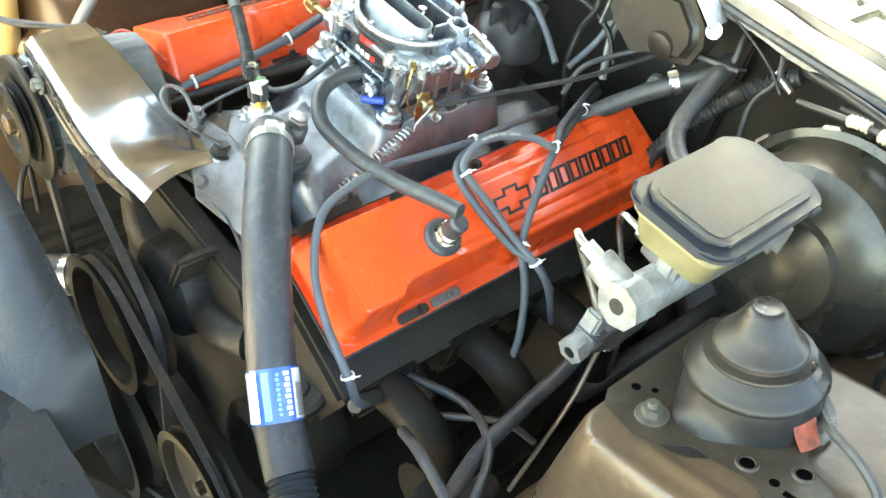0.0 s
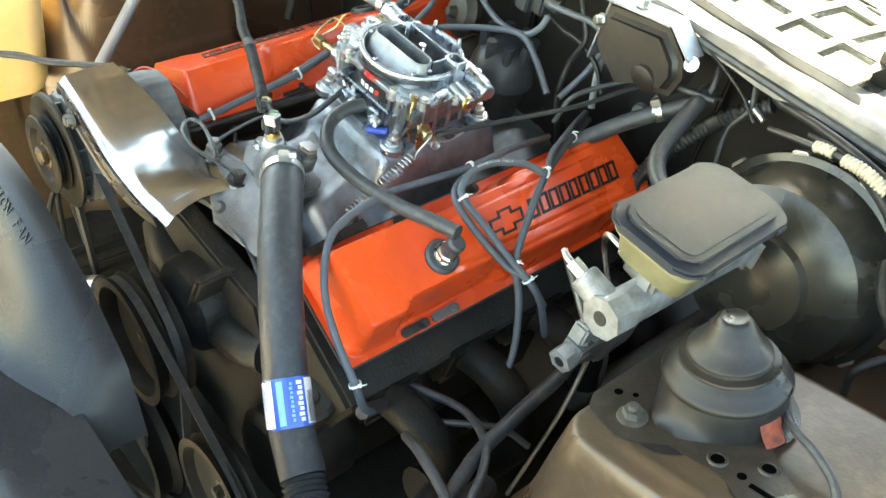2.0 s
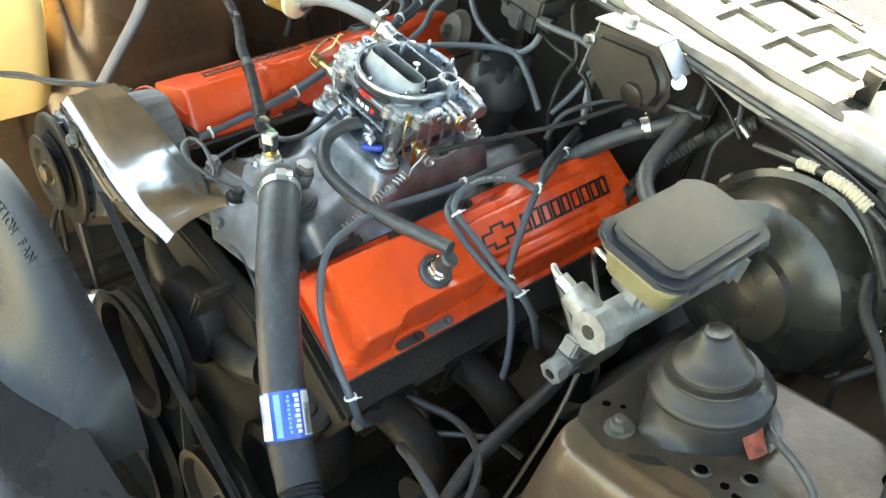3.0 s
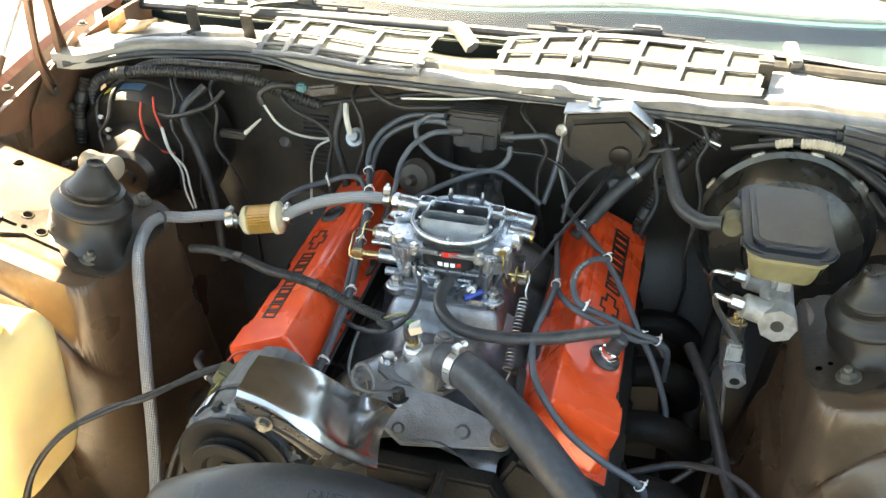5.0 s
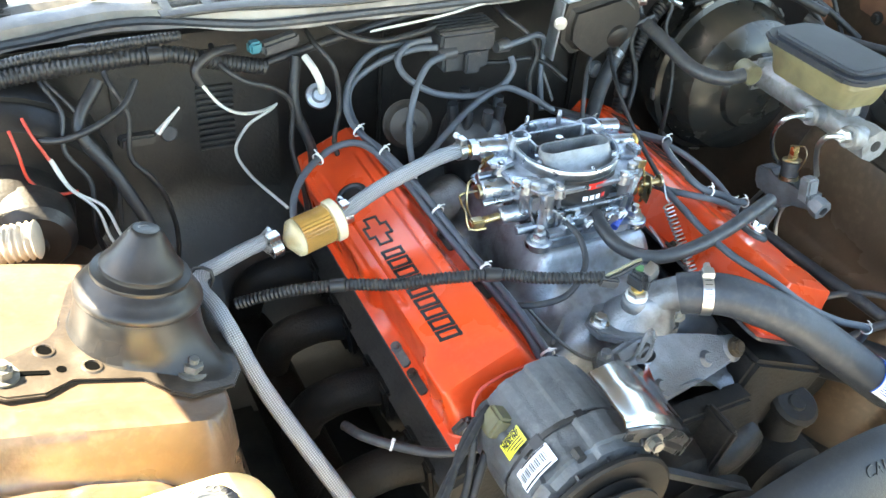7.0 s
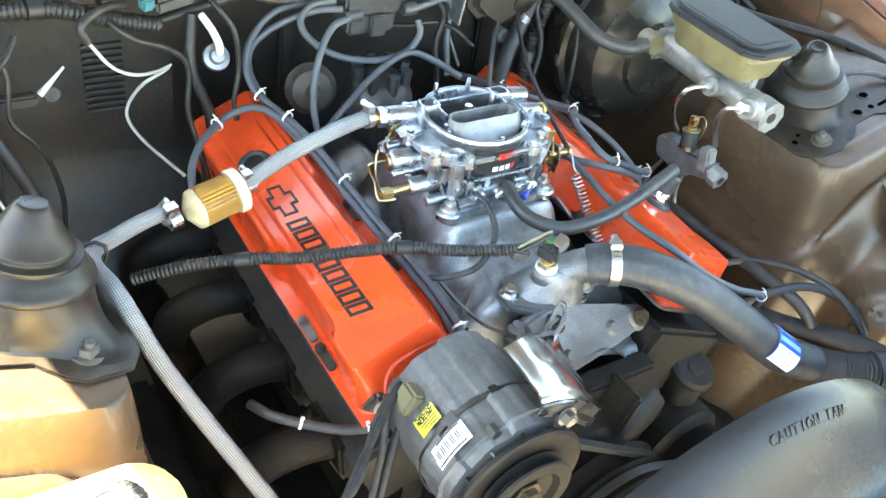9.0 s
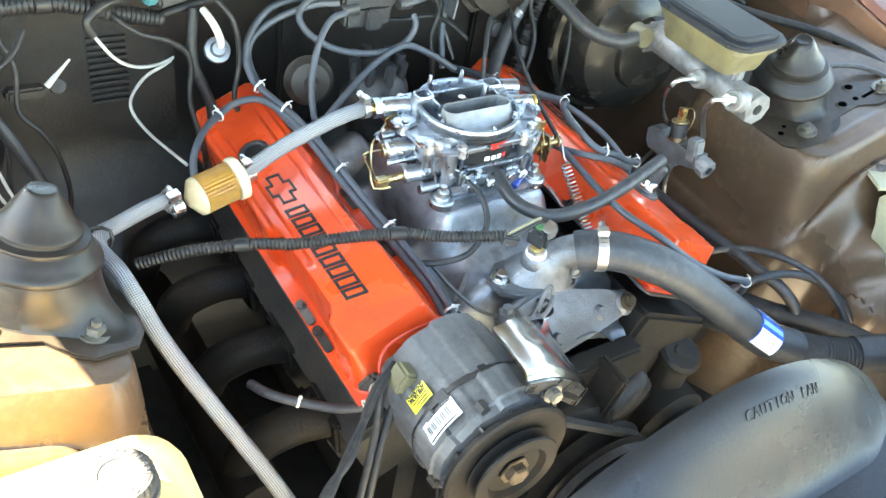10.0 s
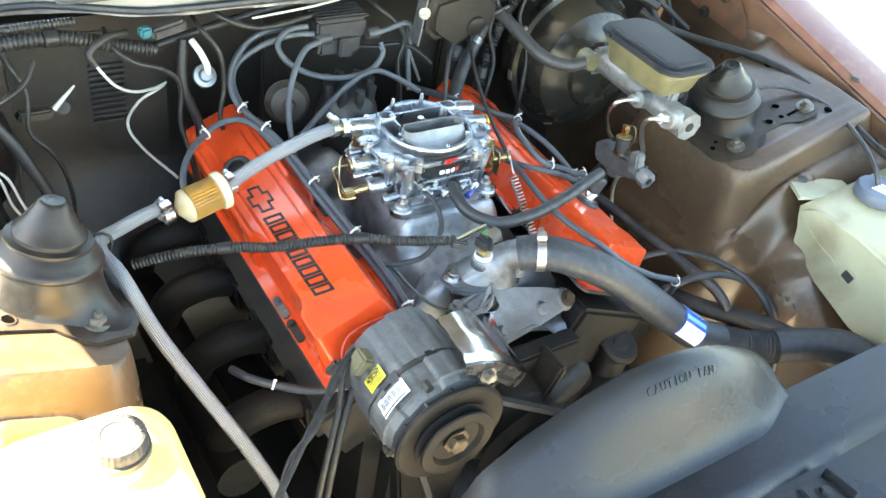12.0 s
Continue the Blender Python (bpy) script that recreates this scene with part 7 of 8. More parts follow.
rings = [[bm.verts.new(CAP @ Vector(((r - (0.0012 if k % 4 < 2 and 3 < q < 5 else 0)) * math.cos(math.pi * k / 60), (r - (0.0012 if k % 4 < 2 and 3 < q < 5 else 0)) * math.sin(math.pi * k / 60), h))) for k in range(120)] for q, (r, h) in enumerate(prof) if r]
for a, b in zip(rings, rings[1:]):
    for k in range(120):
        bm.faces.new((a[k], a[(k + 1) % 120], b[(k + 1) % 120], b[k]))
bm.faces.new(rings[-1])
cap = part("cap", bm, BLACKP, cbt, "black plastic cap with raised words round it")
for k, ch in enumerate("ENGINE COOLANT ONLY "):
    if ch == " ":
        continue
    a = radians(200 - 18 * k)
    part("raised_letter", lettering(B(), ch, 0.0078, 0.0005, at(-0.5225 + 0.0188 * math.cos(a), -0.172 + 0.0188 * math.sin(a), 0.9628, 0, 0, math.degrees(a) - 90)), GRILLEP, cap)

wt_ = thing("washer_tank", (0.68, -0.12, 0.6), "stained milky plastic washer tank with blue cap", "washer tank")
bm = prism(B(), [(-0.086, 0.866), (-0.092, 0.845), (-0.108, 0.815), (-0.126, 0.792), (-0.17, 0.778), (-0.25, 0.752), (-0.33, 0.735), (-0.345, 0.75), (-0.345, 0.86), (-0.33, 0.878), (-0.20, 0.885), (-0.12, 0.884), (-0.096, 0.880)],
           0.205, Matrix(((0, 0, 1, 0.545), (1, 0, 0, 0), (0, 1, 0.12, 0), (0, 0, 0, 1))), 0.010, 4)
part("tank", bm, TANK, wt_, angle=65)
bm = prism(B(), [(0.544, -0.085), (0.614, -0.110), (0.660, -0.100), (0.664, -0.075), (0.633, -0.064), (0.619, -0.041), (0.600, -0.034), (0.569, -0.040)], 0.006, at(0, 0, 0.879), 0.002)
part("mount_tab", bm, TANK, wt_)
part("mount_bolt", lathe(B(), [(0, 0.0075), (0.004, 0.0075), (0.0085, 0.006), (0.0115, 0.003), (0.012, 0.0), (0, 0.0)], at(0.591, -0.047, 0.885), 20), DARKM, wt_, "black push-in fastener")
bm = tube(B(), [(0.5465, -0.098, 0.866), (0.5450, -0.120, 0.852), (0.5445, -0.150, 0.838), (0.5445, -0.185, 0.828), (0.5445, -0.205, 0.806)], 0.0016, 6)
part("moulding_seam", bm, TANK, wt_)
bm = box(B(), (0.006, 0.030, 0.026), at(0.5455, -0.212, 0.826, 14, 0, 0), 0.002)
clip_ = part("clip_boss", bm, TANK, wt_)
part("slot", box(B(), (0.003, 0.018, 0.014), at(0.5420, -0.213, 0.825, 14, 0, 0), 0.0008), DARKM, clip_)
bm = lathe(B(), [(0.036, 0.884), (0.038, 0.886), (0.038, 0.899), (0.035, 0.903), (0, 0.904)], at(0.655, -0.143, 0.014), 30)
part("cap", bm, mat("washer_cap_blue", (0.085, 0.105, 0.145), 0.45), wt_, "blue-grey washer cap with a light symbol")
bm = B()
for k in range(4):
    box(bm, (0.004, 0.026, 0.0006), at(0.640 + 0.008 * k, -0.150, 0.9183, 0, 0, 20), 0)
part_each("cap_symbol", bm, LWHITE, wt_)
bm = tube(B(), [(0.655, -0.136, 0.917), (0.658, -0.118, 0.936), (0.674, -0.076, 0.950), (0.692, -0.020, 0.958), (0.694, 0.028, 0.963), (0.670, 0.078, 0.967), (0.640, 0.098, 0.967), (0.606, 0.112, 0.962), (0.585, 0.150, 0.945)], 0.0042, 8)
part("washer_hose", bm, RUBBER, wt_, "thin black washer hose")

# ---- hoses, cables and small fittings ----
def line_thing(name, label, category, pts, r, material, group="", **kw):
    bm = tube(B(), pts, r, kw.pop("seg", 10), kw.pop("step", 0.006), **kw)
    if name == "wiring_loom":
        t = thing(name, pts[0], label, category, group)
        part("conduit", bm, material, t)
        ln = smooth_line(pts, 0.004)
        for f in (0.28, 0.72):
            i = int(f * (len(ln) - 5))
            part("tape_wrap", cyl(B(), ln[i], ln[i + 4], r * 1.08, seg=12), LOOM, t, "black tape wrap")
        return t
    return flush(bm, name, material, None, label, category=category, group=group)


# fuel feed: braided hose, clear filter, hose to the carburetor
for label, pts, r in (
        ("braided steel sleeved fuel hose rising beside the inner fender",
         [(-0.375, 0.194, 0.905), (-0.40, 0.185, 0.905), (-0.432, 0.170, 0.905), (-0.4535, 0.148, 0.915), (-0.460, 0.122, 0.918), (-0.452, 0.085, 0.918), (-0.445, 0.057, 0.905), (-0.435, 0.033, 0.878),
          (-0.422, 0.009, 0.851), (-0.403, -0.027, 0.819), (-0.384, -0.062, 0.788), (-0.365, -0.095, 0.755), (-0.347, -0.13, 0.715), (-0.335, -0.16, 0.67)], 0.0086),
        ("braided steel sleeved fuel hose from filter to carburetor",
         [(-0.286, 0.199, 0.912), (-0.265, 0.200, 0.925), (-0.235, 0.198, 0.943), (-0.200, 0.198, 0.957), (-0.160, 0.206, 0.963), (-0.125, 0.220, 0.9585), (-0.115, 0.2205, 0.9575)], 0.0090)):
    t = thing("fuel_hose", pts[0], label, "hose", "fuel hoses")
    part("sleeve", tube(B(), pts, r, 16, 0.006), BRAID, t, "woven steel sleeve")
    ln = smooth_line(pts, 0.006)
    part("rubber_end", cyl(B(), ln[0] + (ln[0] - ln[1]) * 1.6, ln[1], r * 0.86, seg=16), RUBBER, t, "black rubber core")
FILTEREND = mat("tan_filter_end", (0.62, 0.54, 0.36), 0.35, sss=0.2)
ff = thing("fuel_filter", (-0.315, 0.195, 0.907), "clear fuel filter with amber pleated paper between braided hoses", "fuel filter")
FF = frame_to((-0.346, 0.190, 0.902), (-0.283, 0.200, 0.912))
sh_ = part("shell", lathe(B(), [(0.006, -0.006), (0.012, -0.002), (0.0215, 0.004), (0.0225, 0.008), (0.0225, 0.050), (0.024, 0.052), (0.024, 0.062), (0.014, 0.064), (0.006, 0.067)], FF, 30), FUELG, ff, "clear plastic shell")
sh_.visible_shadow = False
bm = B()
n = 26
ring = [[bm.verts.new(FF @ Vector(((0.018 if i % 2 else 0.0145) * math.cos(math.pi * i / n), (0.018 if i % 2 else 0.0145) * math.sin(math.pi * i / n), h))) for i in range(2 * n)] for h in (0.013, 0.052)]
for i in range(2 * n):
    bm.faces.new((ring[0][i], ring[0][(i + 1) % (2 * n)], ring[1][(i + 1) % (2 * n)], ring[1][i]))
bm.faces.new(ring[0][::-1])
bm.faces.new(ring[1])
part("element", bm, PAPER, ff, "amber pleated paper element", angle=20)
part("inlet_core", lathe(B(), [(0, -0.0058), (0.0055, -0.0058), (0.011, -0.0010), (0.0196, 0.0050), (0.0208, 0.0080), (0.0208, 0.0105), (0.0190, 0.0118), (0.0168, 0.0130), (0, 0.013)], FF, 24), FILTEREND, ff, "pale inlet end")
part("end_cap", lathe(B(), [(0.0, 0.051), (0.0235, 0.051), (0.0252, 0.053), (0.0252, 0.061), (0.020, 0.064), (0.012, 0.066), (0, 0.066)], FF, 30), FILTEREND, ff)
worm_clamp(FF @ Vector((0, 0, 0.068)), FF @ Vector((0, 0, 0.077)), 0.0100, "stainless worm clamp on the braided fuel hose")
worm_clamp(FF @ Vector((0, 0, -0.024)), FF @ Vector((0, 0, -0.012)), 0.0112, "stainless worm clamp loose at the fuel filter inlet")
worm_clamp((-0.128, 0.2185, 0.9585), (-0.119, 0.220, 0.958), 0.0100, "stainless worm clamp at the carburetor fuel inlet")
bm = B()
random.seed(3)
for k in range(26):
    a = 2 * math.pi * k / 26
    p = Vector((-0.376, 0.194 + 0.009 * math.cos(a), 0.904 + 0.009 * math.sin(a)))
    tube(bm, [p, p + Vector((0.006, 0.006 * math.cos(a) * random.random(), 0.008 * math.sin(a) * random.random())), p + Vector((random.uniform(0.004, 0.013), random.uniform(-0.008, 0.008), random.uniform(-0.008, 0.010)))], 0.0005, 4)
flush(bm, "frayed_braid", SPRING, None, "frayed wire end of the braided fuel hose", category="braid")
line_thing("cable_tie", "black nylon tie round the braided fuel hose at the strut boot", "cable tie", [(-0.463, 0.142, 0.905), (-0.447, 0.136, 0.908), (-0.445, 0.139, 0.925), (-0.460, 0.147, 0.926), (-0.465, 0.142, 0.906)], 0.002, LOOM, "cable ties")

# breather hose from the carburetor to the driver's cover
line_thing("breather_hose", "black rubber breather hose looping from carburetor to valve cover", "hose",
           [(0.002, 0.100, 0.914), (-0.003, 0.076, 0.911), (0.004, 0.048, 0.902), (0.038, 0.027, 0.893), (0.095, 0.027, 0.891), (0.155, 0.036, 0.897), (0.205, 0.046, 0.908), (0.236, 0.053, 0.913)], 0.0085, RUBBER, seg=14)
line_thing("vacuum_hose", "thin black vacuum hose from the carburetor base", "hose",
           [(-0.04, 0.102, 0.912), (-0.034, 0.078, 0.905), (-0.040, 0.05, 0.885), (-0.07, 0.035, 0.862), (-0.11, 0.04, 0.855), (-0.14, 0.06, 0.85)], 0.0038, RUBBER)

# sensor harness lying across the passenger's cover
line_thing("wiring_loom", "ribbed black split loom crossing the orange valve cover", "wiring loom",
           [(-0.42, 0.155, 0.86), (-0.37, 0.135, 0.878), (-0.31, 0.112, 0.888), (-0.265, 0.090, 0.892), (-0.215, 0.062, 0.908), (-0.165, 0.042, 0.914), (-0.12, 0.024, 0.910), (-0.085, 0.008, 0.912), (-0.058, -0.006, 0.916)],
           0.0072, LOOM, ribs=0.0016, pitch=0.0045, seg=12)
hp = thing("sensor_pigtail", (-0.045, -0.012, 0.92), "black taped plug with short coloured wires at the coolant sensor", "connector")
bm = box(B(), (0.022, 0.010, 0.012), at(-0.055, -0.010, 0.912, 0, 10, -20), 0.002)
part("plug", bm, BLACKP, hp)
bm = tube(B(), [(-0.058, -0.006, 0.917), (-0.045, -0.012, 0.928), (-0.033, -0.016, 0.937), (-0.024, -0.018, 0.940)], 0.0018, 6)
part("yellow_wire", bm, RESERV, hp)
bm = tube(B(), [(-0.058, -0.009, 0.915), (-0.044, -0.015, 0.924), (-0.032, -0.019, 0.934), (-0.023, -0.019, 0.938)], 0.0018, 6)
part("black_wire", bm, LOOM, hp)

# driver's side spark plug cables
CR = 0.0045
w1 = [(0.128, 0.40, 0.878), (0.142, 0.365, 0.884), (0.157, 0.329, 0.892), (0.184, 0.270, 0.900), (0.208, 0.220, 0.902), (0.237, 0.172, 0.884), (0.263, 0.136, 0.852), (0.284, 0.133, 0.815), (0.300, 0.128, 0.780), (0.316, 0.115, 0.740), (0.318, 0.10, 0.705), (0.30, 0.10, 0.70)]
w2 = [(0.120, 0.40, 0.884), (0.136, 0.362, 0.892), (0.152, 0.325, 0.898), (0.180, 0.262, 0.906), (0.205, 0.224, 0.908), (0.187, 0.207, 0.914), (0.170, 0.172, 0.918), (0.166, 0.140, 0.916), (0.172, 0.118, 0.908), (0.186, 0.108, 0.901), (0.222, 0.116, 0.882),
      (0.262, 0.128, 0.856), (0.288, 0.134, 0.844), (0.306, 0.148, 0.815), (0.31, 0.18, 0.74)]
w3 = [(0.12, 0.33, 0.868), (0.132, 0.24, 0.886), (0.141, 0.160, 0.894), (0.136, 0.10, 0.894), (0.131, 0.05, 0.893), (0.134, 0.0, 0.890), (0.151, -0.050, 0.885), (0.190, -0.083, 0.858), (0.236, -0.098, 0.834), (0.284, -0.105, 0.812), (0.292, -0.09, 0.765), (0.275, -0.05, 0.72)]
w4 = [(0.138, 0.180, 0.884), (0.150, 0.142, 0.890), (0.168, 0.112, 0.896), (0.188, 0.101, 0.893), (0.224, 0.108, 0.872), (0.262, 0.126, 0.846), (0.286, 0.140, 0.838), (0.305, 0.16, 0.80)]
for w in (w1, w2, w3, w4):
    line_thing("spark_plug_cable", "dark grey silicone spark plug cable tied over the orange cover", "spark plug cable", w, CR, CABLE, "spark plug cables")
for w, p in ((w2, (0.186, 0.107, 0.900)), (w2, (0.206, 0.222, 0.908)), (w1, (0.157, 0.329, 0.892)), (w1, (0.263, 0.136, 0.852)), (w2, (0.287, 0.132, 0.846)), (w3, (0.141, 0.160, 0.892)), (w3, (0.284, -0.105, 0.812))):
    ln = smooth_line(w, 0.006)
    i = min(range(len(ln) - 1), key=lambda k: (ln[k] - Vector(p)).length)
    zip_tie(ln, i, 0.0062)
for p0, p1 in (((0.285, 0.10, 0.70), (0.325, 0.105, 0.715)), ((0.27, -0.03, 0.71), (0.287, -0.09, 0.755))):
    bm = tube(B(), [p0, Vector(p0).lerp(Vector(p1), 0.5), p1], 0.008, 12)
    flush(bm, "spark_plug_boot", RUBBER, None, "black rubber spark plug boot on a cable end", category="spark plug boot", group="spark plug boots")

# passenger's side cables and coil leads
p1 = [(-0.060, 0.415, 1.003), (-0.100, 0.43, 1.003), (-0.150, 0.43, 0.996), (-0.186, 0.412, 0.977), (-0.204, 0.392, 0.952), (-0.204, 0.372, 0.932), (-0.196, 0.350, 0.922), (-0.180, 0.305, 0.915), (-0.168, 0.265, 0.905), (-0.160, 0.21, 0.895), (-0.150, 0.15, 0.880),
      (-0.140, 0.09, 0.868), (-0.135, 0.02, 0.860), (-0.135, -0.04, 0.848), (-0.150, -0.065, 0.83)]
p2 = [(-0.322, 0.235, 0.86), (-0.318, 0.265, 0.893), (-0.296, 0.300, 0.905), (-0.262, 0.335, 0.907), (-0.232, 0.345, 0.915), (-0.205, 0.335, 0.919), (-0.182, 0.300, 0.909), (-0.172, 0.258, 0.898), (-0.166, 0.205, 0.888), (-0.156, 0.14, 0.874), (-0.147, 0.08, 0.862), (-0.14, 0.01, 0.853), (-0.142, -0.045, 0.842)]
p3 = [(-0.075, 0.39, 1.010), (-0.105, 0.405, 1.004), (-0.150, 0.418, 0.984), (-0.186, 0.415, 0.960), (-0.198, 0.39, 0.936), (-0.190, 0.34, 0.912), (-0.176, 0.28, 0.898)]
p4 = [(-0.070, 0.382, 1.0), (-0.095, 0.372, 0.998), (-0.120, 0.350, 0.985), (-0.137, 0.332, 0.955), (-0.142, 0.322, 0.92), (-0.15, 0.28, 0.88)]
p5 = [(-0.080, 0.40, 1.018), (-0.108, 0.41, 1.010), (-0.128, 0.40, 0.995), (-0.120, 0.385, 0.975), (-0.085, 0.37, 0.955), (-0.035, 0.36, 0.948), (0.010, 0.36, 0.955), (0.030, 0.365, 0.975), (0.030, 0.375, 0.99)]
p6 = [(0.020, 0.385, 1.0), (0.055, 0.39, 1.004), (0.085, 0.40, 1.004), (0.105, 0.41, 0.985), (0.10, 0.40, 0.94), (0.09, 0.37, 0.90)]
p7 = [(-0.13, 0.30, 0.90), (-0.09, 0.32, 0.92), (-0.04, 0.345, 0.94), (0.01, 0.355, 0.955), (0.05, 0.35, 0.94), (0.09, 0.34, 0.915)]
for w in (p1, p2, p3, p4, p5, p6, p7):
    line_thing("spark_plug_cable", "dark grey silicone spark plug cable by the ignition coil", "spark plug cable", w, CR, CABLE, "spark plug cables")
for w, p in ((p1, (-0.198, 0.357, 0.925)), (p1, (-0.182, 0.31, 0.916)), (p2, (-0.262, 0.335, 0.907)), (p1, (-0.168, 0.26, 0.905)), (p1, (-0.158, 0.20, 0.893)), (p1, (-0.142, 0.10, 0.870)), (p1, (-0.135, -0.03, 0.85))):
    ln = smooth_line(w, 0.006)
    i = min(range(len(ln) - 1), key=lambda k: (ln[k] - Vector(p)).length)
    zip_tie(ln, i, 0.0075)
line_thing("spark_plug_cable", "black spark plug cable reaching down to the exhaust side", "spark plug cable", [(-0.142, -0.06, 0.835), (-0.20, -0.07, 0.79), (-0.26, -0.055, 0.775), (-0.305, -0.03, 0.778), (-0.335, -0.01, 0.785), (-0.345, 0.02, 0.775)], 0.0055, RUBBER, "spark plug cables")
for w, p in (([(-0.20, -0.07, 0.79), (-0.26, -0.055, 0.775), (-0.305, -0.03, 0.778)], (-0.25, -0.057, 0.777)), ([(-0.305, -0.03, 0.778), (-0.335, -0.01, 0.785)], (-0.31, -0.027, 0.779))):
    ln = smooth_line(w, 0.006)
    i = min(range(len(ln) - 1), key=lambda k: (ln[k] - Vector(p)).length)
    zip_tie(ln, i, 0.006)

ic = thing("ignition_coil", (-0.03, 0.40, 0.99), "black ignition coil pack with cable towers on the firewall", "ignition coil")
bm = box(B(), (0.082, 0.055, 0.030), at(-0.030, 0.415, 1.012), 0.004)
box(bm, (0.070, 0.05, 0.030), at(-0.030, 0.415, 0.985), 0.004)
for x in (-0.075, -0.070, 0.012):
    cyl(bm, (x + 0.02, 0.392, 1.0), (x, 0.388, 1.0), 0.010, 0.008, 14)
part("body", bm, BLACKP, ic)
bm = box(B(), (0.088, 0.05, 0.0025), at(-0.030, 0.413, 1.029), 0.0006)
part("lamination", bm, DARKM, ic, "steel lamination top edge")
bm = B()
for k in range(5):
    box(bm, (0.084, 0.003, 0.002), at(-0.030, 0.395 + 0.009 * k, 1.0314), 0.0004)
part_each("core_edge", bm, DARKM, ic)
bm = box(B(), (0.022, 0.012, 0.030), at(-0.025, 0.385, 0.985), 0.002)
part("connector", bm, BLACKP, ic)
dt = thing("distributor", (-0.02, 0.37, 0.82), "black distributor cap and body behind the carburetor", "distributor")
part("body", cyl(B(), (-0.02, 0.365, 0.79), (-0.02, 0.37, 0.87), 0.035, 0.042, 26, bev=0.004), DARKM, dt)
part("cap", lathe(B(), [(0, 0.058), (0.020, 0.056), (0.038, 0.045), (0.046, 0.025), (0.050, 0.0), (0, 0)], at(-0.02, 0.37, 0.868), 30), BLACKP, dt)
for k in range(8):
    a = radians(45 * k)
    part("tower", cyl(B(), (-0.02 + 0.032 * math.cos(a), 0.37 + 0.032 * math.sin(a), 0.90), (-0.02 + 0.036 * math.cos(a), 0.37 + 0.036 * math.sin(a), 0.935), 0.008, 0.007, 12), BLACKP, dt)
va = thing("vacuum_canister", (-0.125, 0.368, 0.913), "dull metal vacuum advance canister behind the carburetor", "vacuum canister")
VF = frame_to((-0.118, 0.385, 0.908), (-0.130, 0.340, 0.922))
part("can", lathe(B(), [(0, 0), (0.030, 0.0), (0.032, 0.008), (0.034, 0.009), (0.034, 0.012), (0.031, 0.014), (0.026, 0.024), (0.010, 0.028), (0.006, 0.040), (0, 0.040)], VF, 30), DARKM, va)

# firewall fittings
tw = thing("vacuum_sender", (-0.237, 0.39, 0.965), "white ribbed elbow on a round grey sender at the firewall", "sender")
part("disc", lathe(B(), [(0, 0), (0.0165, 0.0), (0.0172, 0.003), (0.016, 0.007), (0.010, 0.008), (0.008, 0.015), (0, 0.016)], frame_to((-0.236, 0.408, 0.955), (-0.238, 0.385, 0.972)), 26), ALU, tw)
part("elbow", tube(B(), [(-0.238, 0.388, 0.972), (-0.240, 0.384, 0.985), (-0.246, 0.392, 1.002), (-0.252, 0.41, 1.012)], 0.0048, 12), WIREW, tw)
line_thing("white_wire", "loose white wire hanging from a black sleeve at the firewall", "wire",
           [(-0.389, 0.385, 1.008), (-0.365, 0.388, 0.972), (-0.335, 0.405, 0.948), (-0.300, 0.428, 0.936), (-0.284, 0.433, 0.939), (-0.296, 0.432, 0.931), (-0.322, 0.440, 0.910), (-0.338, 0.450, 0.870), (-0.328, 0.420, 0.846), (-0.300, 0.346, 0.834)], 0.0022, WIREW)
line_thing("wire_sleeve", "black loom sleeve curling over the white wire", "wire", [(-0.34, 0.41, 1.035), (-0.37, 0.395, 1.038), (-0.393, 0.387, 1.024), (-0.388, 0.385, 1.006)], 0.0055, LOOM)
line_thing("wiring_loom", "thick ribbed black loom running under the cowl edge", "wiring loom",
           [(-0.725, 0.40, 0.93), (-0.712, 0.395, 0.995), (-0.67, 0.395, 1.024), (-0.58, 0.40, 1.038), (-0.50, 0.40, 1.042), (-0.42, 0.405, 1.040), (-0.36, 0.41, 1.020), (-0.30, 0.42, 1.0)], 0.0105, LOOM, ribs=0.002, pitch=0.006, seg=14)
line_thing("wiring_loom", "thinner ribbed black loom under the cowl edge", "wiring loom",
           [(-0.70, 0.41, 0.90), (-0.70, 0.40, 0.96), (-0.67, 0.405, 1.005), (-0.60, 0.41, 1.046), (-0.48, 0.41, 1.056), (-0.40, 0.415, 1.056)], 0.0065, LOOM, ribs=0.0014, pitch=0.005, seg=12)
line_thing("wiring_loom", "sunlit ribbed loom by the hood hinge", "wiring loom", [(-0.735, 0.36, 0.90), (-0.735, 0.375, 0.96), (-0.728, 0.40, 1.01)], 0.0105, LOOM, ribs=0.002, pitch=0.006, seg=14)
line_thing("wiring_loom", "wiring running behind the engine along the firewall", "wiring loom", [(-0.30, 0.43, 1.0), (-0.2, 0.435, 1.02), (-0.08, 0.43, 1.045), (0.03, 0.425, 1.058)], 0.006, LOOM)
line_thing("wiring_loom", "black wiring hanging down the firewall", "wiring loom", [(-0.26, 0.42, 1.01), (-0.27, 0.40, 0.95), (-0.25, 0.39, 0.88), (-0.26, 0.38, 0.80), (-0.24, 0.36, 0.70)], 0.007, LOOM)
line_thing("wiring_loom", "black wiring hanging by the heater box", "wiring loom", [(-0.50, 0.40, 1.02), (-0.53, 0.37, 0.98), (-0.50, 0.35, 0.92), (-0.47, 0.33, 0.84), (-0.45, 0.30, 0.74)], 0.008, LOOM)
tc_ = thing("teal_connector", (-0.315, 0.40, 1.02), "teal and black wiring connector under the cowl", "connector")
